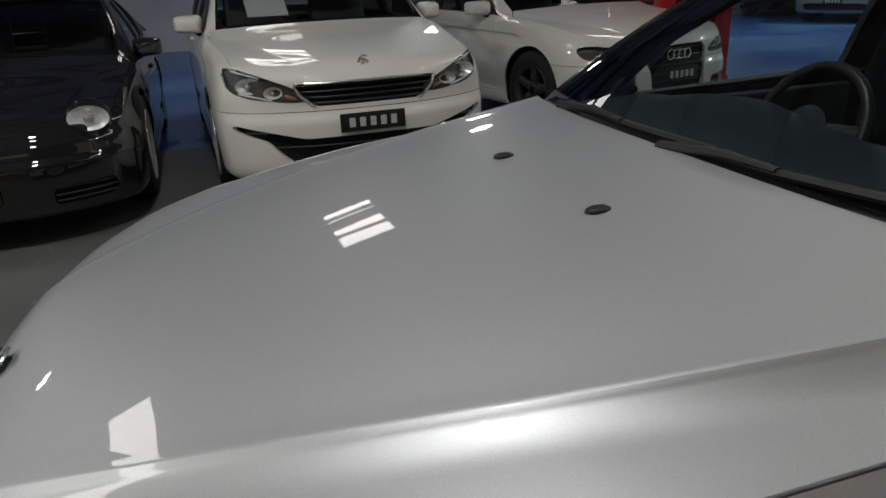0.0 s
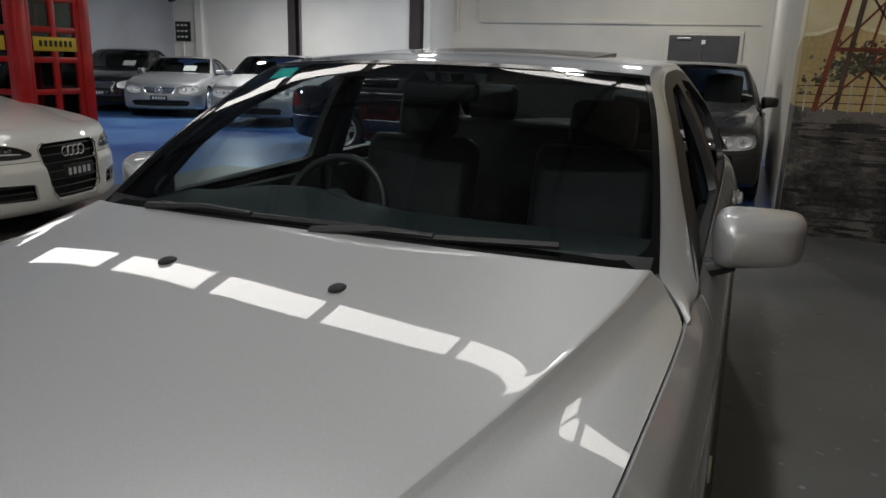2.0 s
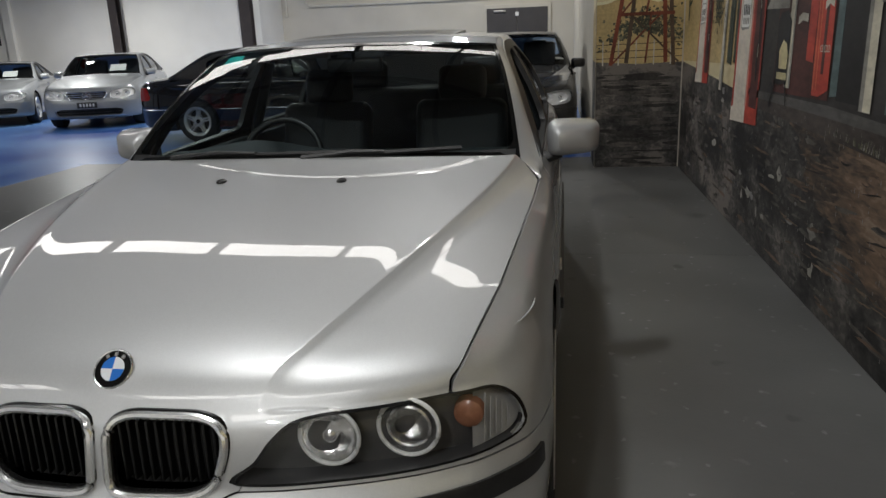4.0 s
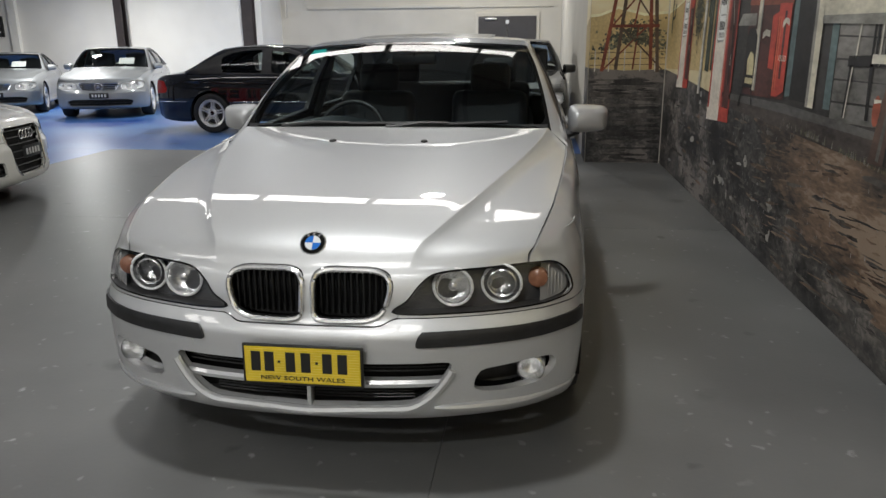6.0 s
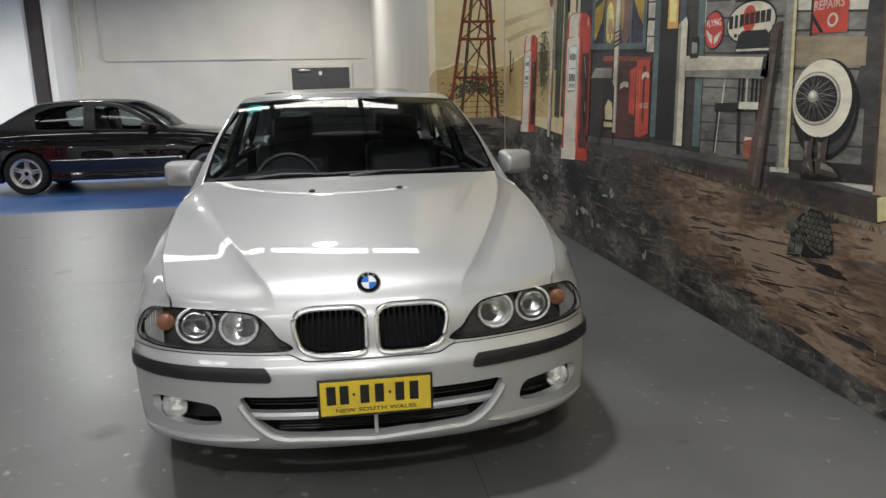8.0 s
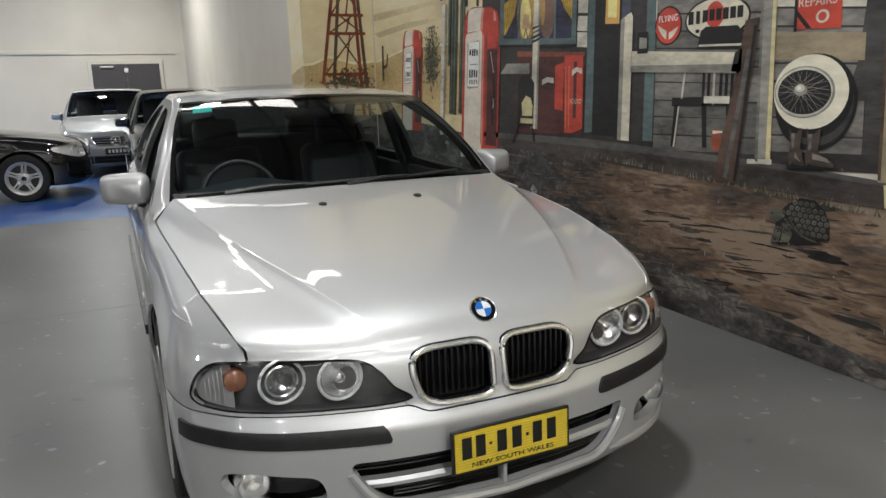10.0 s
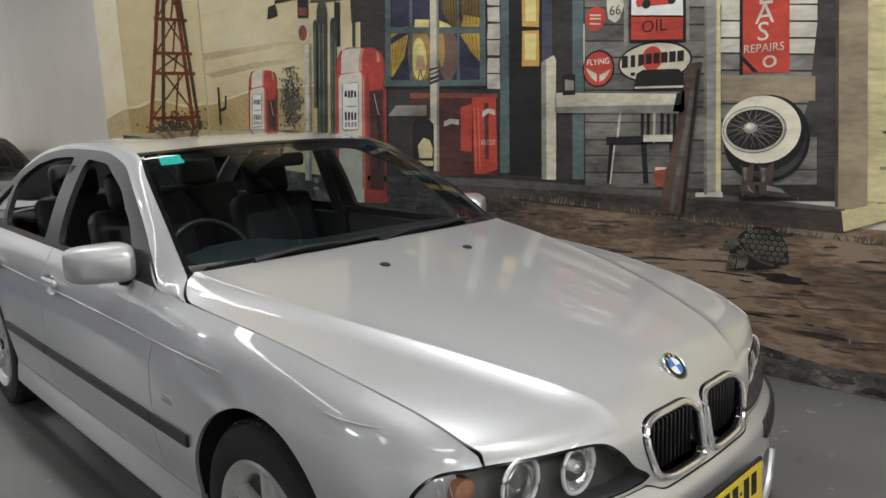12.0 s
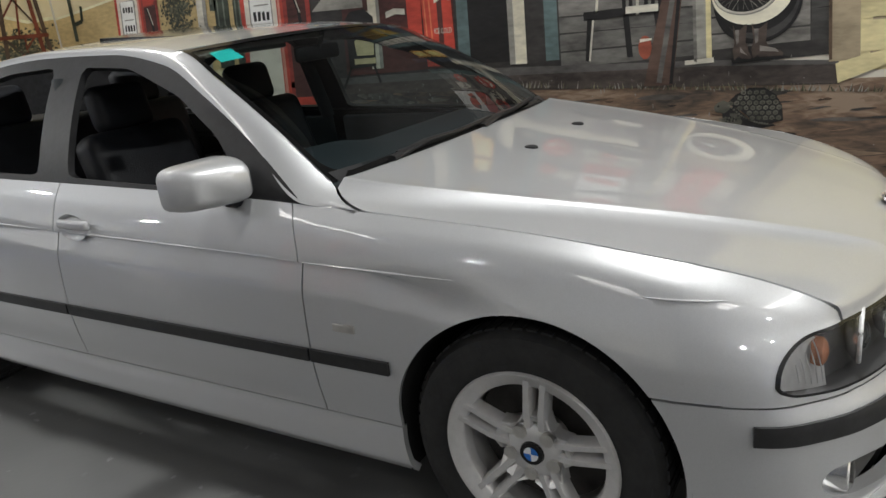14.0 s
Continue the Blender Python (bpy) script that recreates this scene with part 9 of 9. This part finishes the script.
flat("lamp_pole", M_BLACK, 6, ((5.58, 2.59), (5.45, 2.6), (5.42, 2.49), (5.61, 2.48)))
stroke("cactus_picture", M_CACTUS, 5, ((4.84, 1.15), (4.71, 2.43)), 0.16)
disc("cactus_picture", M_CACTUS, 5.2, 4.71, 2.43, 0.08, 0.096)
stroke("cactus_picture", M_CACTUS, 5, ((4.66, 1.16), (4.55, 2.31)), 0.1)
disc("cactus_picture", M_CACTUS, 5.2, 4.55, 2.31, 0.05, 0.06)
stroke("cactus_picture", M_CACTUS, 5, ((4.89, 1.61), (4.82, 2.34)), 0.07)
disc("cactus_picture", M_CACTUS, 5.2, 4.82, 2.34, 0.035, 0.042)
stroke("cactus_picture", M_CACTUS, 5, ((4.28, 2.1), (4.26, 2.33)), 0.04)
disc("cactus_picture", M_CACTUS, 5.2, 4.26, 2.33, 0.02, 0.024)
stroke("cactus_picture", M_CACTUSLIGHT, 6, ((4.88, 1.2), (4.76, 2.34)), 0.016)
stroke("cactus_picture", M_CACTUSLIGHT, 6, ((4.81, 1.2), (4.7, 2.33)), 0.016)
stroke("cactus_picture", M_CACTUSLIGHT, 6, ((4.68, 1.21), (4.58, 2.22)), 0.016)
stroke("cactus_picture", M_CACTUSLIGHT, 6, ((4.9, 1.66), (4.83, 2.3)), 0.016)
stroke("cactus_picture", M_CACTUSLIGHT, 6, ((4.63, 1.25), (4.54, 2.17)), 0.016)
stroke("cactus_picture", M_CACTUS, 5, ((6.73, 1.5), (6.71, 1.9)), 0.05)
stroke("cactus_picture", M_CACTUS, 5, ((6.7, 1.65), (6.59, 1.67), (6.56, 1.8)), 0.035)

flat("hill", M_SAND, 1.5, ((8.63, 1.74), (7.78, 1.83), (7.13, 1.72), (6.07, 1.82), (5.47, 1.83), (4.16, 1.81), (4.22, 1.16), (8.78, 1.11)))
stroke("hill", M_HILLLINE, 3, ((8.63, 1.73), (8.15, 1.8), (7.78, 1.83), (7.45, 1.78), (7.13, 1.72), (6.58, 1.76), (6.07, 1.82), (5.47, 1.83), (4.77, 1.81)), 0.02)
flat("cloud_picture", M_CLOUD, 1, ((8.31, 2.33), (7.03, 2.28), (5.8, 2.26), (5.24, 2.25), (5.24, 2.22), (5.81, 2.2), (7.04, 2.2), (8.27, 2.27)))
flat("cloud_picture", M_CLOUD, 1, ((7.07, 2.06), (5.93, 2.1), (5.08, 2.08), (5.08, 2.05), (5.94, 2.04), (6.83, 2)))
# the tortoise: shaded underside, legs, head, domed shell with many plates and a pale rim
SHELL_EDGE = ((.943, .751), (.899, .795), (.828, .832), (.747, .830), (.690, .790), (.656, .728), (.648, .646), (.730, .624), (.798, .630), (.837, .674), (.871, .706), (.914, .730))
flat("tortoise_picture", M_BLACK, 7.5, ((.972, .704), (.91, .73), (.845, .67), (.80, .632), (.73, .618), (.66, .622), (.82, .590), (.99, .570), (.965, .62)))
for leg in (((.975, .662), (.945, .676), (.93, .640), (.942, .585), (.992, .574), (.985, .610)), ((.930, .690), (.880, .690), (.862, .640), (.880, .596), (.930, .588), (.925, .640))):
    flat("tortoise_picture", M_SCUTE, 8, leg)
flat("tortoise_picture", M_SCUTE, 8.5, ((1.018, .728), (.998, .752), (.965, .766), (.938, .752), (.928, .716), (.960, .690), (1.006, .698)))
disc("tortoise_picture", M_BLACK, 9, .992, .732, .006, .006)
flat("tortoise_picture", M_BLACK, 8, SHELL_EDGE)
in_shell = within(np.array(SHELL_EDGE))
shell_rng = random.Random(41)
for row in range(9):
    for col in range(14):
        y, z = .655 + .034 * col + .017 * (row % 2), .632 + .029 * row
        if in_shell(np.array([[y, 0, z]]))[0] <= .006:
            continue
        ring = [(y + (.0165 + shell_rng.uniform(-.003, .001)) * math.cos(a), z + (.0150 + shell_rng.uniform(-.003, .001)) * math.sin(a)) for a in np.linspace(.5, .5 + 2 * math.pi, 6, endpoint=False)]
        flat("tortoise_picture", M_SCUTE2 if shell_rng.random() < .35 else M_SCUTE, 9, ring)
        flat("tortoise_picture", M_SHELL, 9.3, [(y + (u - y) * .45 - .002, z + (v - z) * .45 - .002) for u, v in ring])
for u in np.linspace(0, 1, 16):
    y, z = .934 - .205 * u, .735 - .108 * u - .025 * math.sin(math.pi * u)
    disc("tortoise_picture", M_SCUTE2, 9.5, y, z, .0065, .006)
for _ in range(26):
    y, z = shell_rng.uniform(.875, .985), shell_rng.uniform(.585, .68)
    disc("tortoise_picture", M_SCUTE2 if shell_rng.random() < .5 else M_BLACK, 9, y, z, .005, .006)

mural = thing("mural", "wall painting of an old desert petrol station with signs and pumps", "mural")
for piece, (v, f, mats, ids) in PICTURE.items():
    piece = piece if isinstance(piece, str) else piece[0]
    me = bpy.data.meshes.new(piece)
    me.from_pydata(v, [], f)
    for m in mats:
        me.materials.append(m)
    me.polygons.foreach_set("material_index", ids)
    ob = new(piece, me)
    ob.parent = mural
    if piece in ("ground_patch", "pebbles", "paint_scuff", "grass_tufts", "bush_picture", "ground_streak", "ground_smear"):
        ob["kind"] = "stuff"


# ---------------------------------------------------------------- red phone box and wall fittings
def phone_box(m):
    ob = thing("phone_box", "bright red old telephone box with a brown roof slab", "phone box", m)
    w, top = .90, 2.20
    BOARD = material("notice_board_dark", (.03, .03, .03), rough=.6)
    SLAB = material("brown_roof_slab", (.20, .075, .035), rough=.6, vary=.2, scale=4)
    for sx in (-1, 1):
        for sy in (-1, 1):
            part("corner_post", one_box((.13, .13, top), (sx * (w / 2 - .065), sy * (w / 2 - .065), top / 2), .014), RED_BOX, ob)
    part("plinth", one_box((w + .03, w + .03, .14), (0, 0, .07), .01), RED_BOX, ob)
    part("header", one_box((w - .03, w - .03, .28), (0, 0, 2.05), .01), RED_BOX, ob)
    part("roof_slab", one_box((w + .42, w + .42, .07), (0, 0, top + .036), .012), SLAB, ob, "brown overhanging roof slab")
    for k in range(4):
        side = new("side")
        side.parent = ob
        side.matrix_basis = Matrix.Rotation(k * math.pi / 2, 4, "Z")
        y = -w / 2 + .04
        part("kick_panel", one_box((w - .25, .03, .26), (0, y, .26), .01), RED_BOX, side)
        for sx in (-1, 1):
            part("stile", one_box((.055, .032, 1.56), (sx * .295, y - .002, 1.14), .006), RED_BOX, side)
        for z in (.38, .68, .985, 1.30, 1.595, 1.895):
            part("glazing_bar", one_box((.54, .028, .055), (0, y, z), .006), RED_BOX, side)
        part("glazing_bar", one_box((.06, .034, 1.52), (0, y - .001, 1.14), .006), RED_BOX, side)
        for za, zb in ((.38, .68), (.68, .985), (.985, 1.30), (1.30, 1.595), (1.595, 1.895)):
            for sx in (-1, 1):
                g = part("pane", one_box((.24, .005, zb - za - .05), (sx * .148, y + .008, (za + zb) / 2)), SIDE_GLASS, side, smooth=False)
                g.visible_shadow = False
        sign = part("yellow_sign", one_box((.52, .006, .135), (0, y - .023, 1.455), .002), SIGN_YELLOW, side, "small yellow notice")
        for j in range(7):
            part("sign_bar", one_box((.034, .002, .06), (-.18 + .06 * j, y - .0275, 1.46)), PLATE_BLACK, sign, smooth=False)
    part("back_board", one_box((.03, .5, 1.1), (-.3, 0, 1.3), .01), BOARD, ob)
    part("telephone", one_box((.12, .22, .34), (-.22, 0, 1.25), .02), PLASTIC, ob)
    return ob


# its near corner stands at (-5.62, 5.14)
phone_box(pose(-6.07, 5.59, 0, 0, 0, 1.2))

# door and cable duct on the back wall
door = thing("door_1", "dark grey steel double door in the cream wall", "door", pose(-.19, BACK_Y, 0), kind="structure")
part("door_frame", one_box((1.78, .08, 2.27), (0, -.02, 1.135), .01), CREAM_WALL, door, smooth=False)
for sx in (-1, 1):
    leaf = part("door_leaf", one_box((.80, .04, 2.17), (sx * .403, -.07, 1.09), .006), DOOR_GREY, door, smooth=False)
    part("push_bar", one_box((.5, .04, .03), (sx * .40, -.11, 1.0), .008), STEEL_DARK, leaf)
part("door_closer", one_box((.32, .05, .05), (-.45, -.11, 2.1), .008), SATIN, door)
part("sign", one_box((.09, .006, .1), (.0, -.1, 2.02)), PAPER, door, smooth=False)
duct = thing("cable_duct", "cream cable duct running along the back wall", "cable duct", kind="structure")
part("run", one_box((4.4, .05, .10), (-3.7, BACK_Y - .03, 2.47), .01), CREAM_WALL, duct)
part("run", one_box((2.6, .03, .035), (-.25, BACK_Y - .02, 2.43), .006), CREAM_WALL, duct)
part("rising_pipe", tube([(-6.55, BACK_Y - .04, 2.2), (-6.55, BACK_Y - .04, 5.0)], .04, 10), CREAM_WALL, duct)
part("rising_pipe", tube([(-5.98, BACK_Y - .04, 2.5), (-5.98, BACK_Y - .04, 5.0)], .02, 8), CREAM_WALL, duct)
pil = part("wall_pilaster", one_box((.24, .12, 3.2), (-13.88, STEP_Y - .06, 1.6), .01), WHITE_WALL, smooth=False)
tagged(pil, "narrow white pilaster on the white wall", "pilaster", kind="structure")
pan = thing("switchboard", "small black switch panel with white marks on the wall", "switch panel", pose(-14.5, STEP_Y - .03, 2.02))
part("panel_body", one_box((.50, .08, .55), (0, 0, 0), .01), PLATE_BLACK, pan)
for k in range(3):
    for j in range(3):
        part("switch_mark", one_box((.09, .01, .05), (-.14 + .14 * j, -.045, -.15 + .16 * k)), PAPER, pan, smooth=False)
part("conduit", tube([(0, -.01, -.27), (0, -.01, -1.2)], .03, 8), WHITE_WALL, pan)
# tan boards leaning on the grey wall
for y, w in ((6.49, 2.15), (9.35, 1.9)):
    b = thing("board", "tan board fixed to the grey wall", "board", pose(LEFT_X + .04, y, 1.56))
    part("sheet", one_box((.03, w, .95), (0, 0, 0), .004), TAN_BOARD, b, smooth=False)
    part("edge_trim", one_box((.045, .05, 1.0), (.004, w / 2, 0), .004), STEEL_DARK, b, smooth=False)
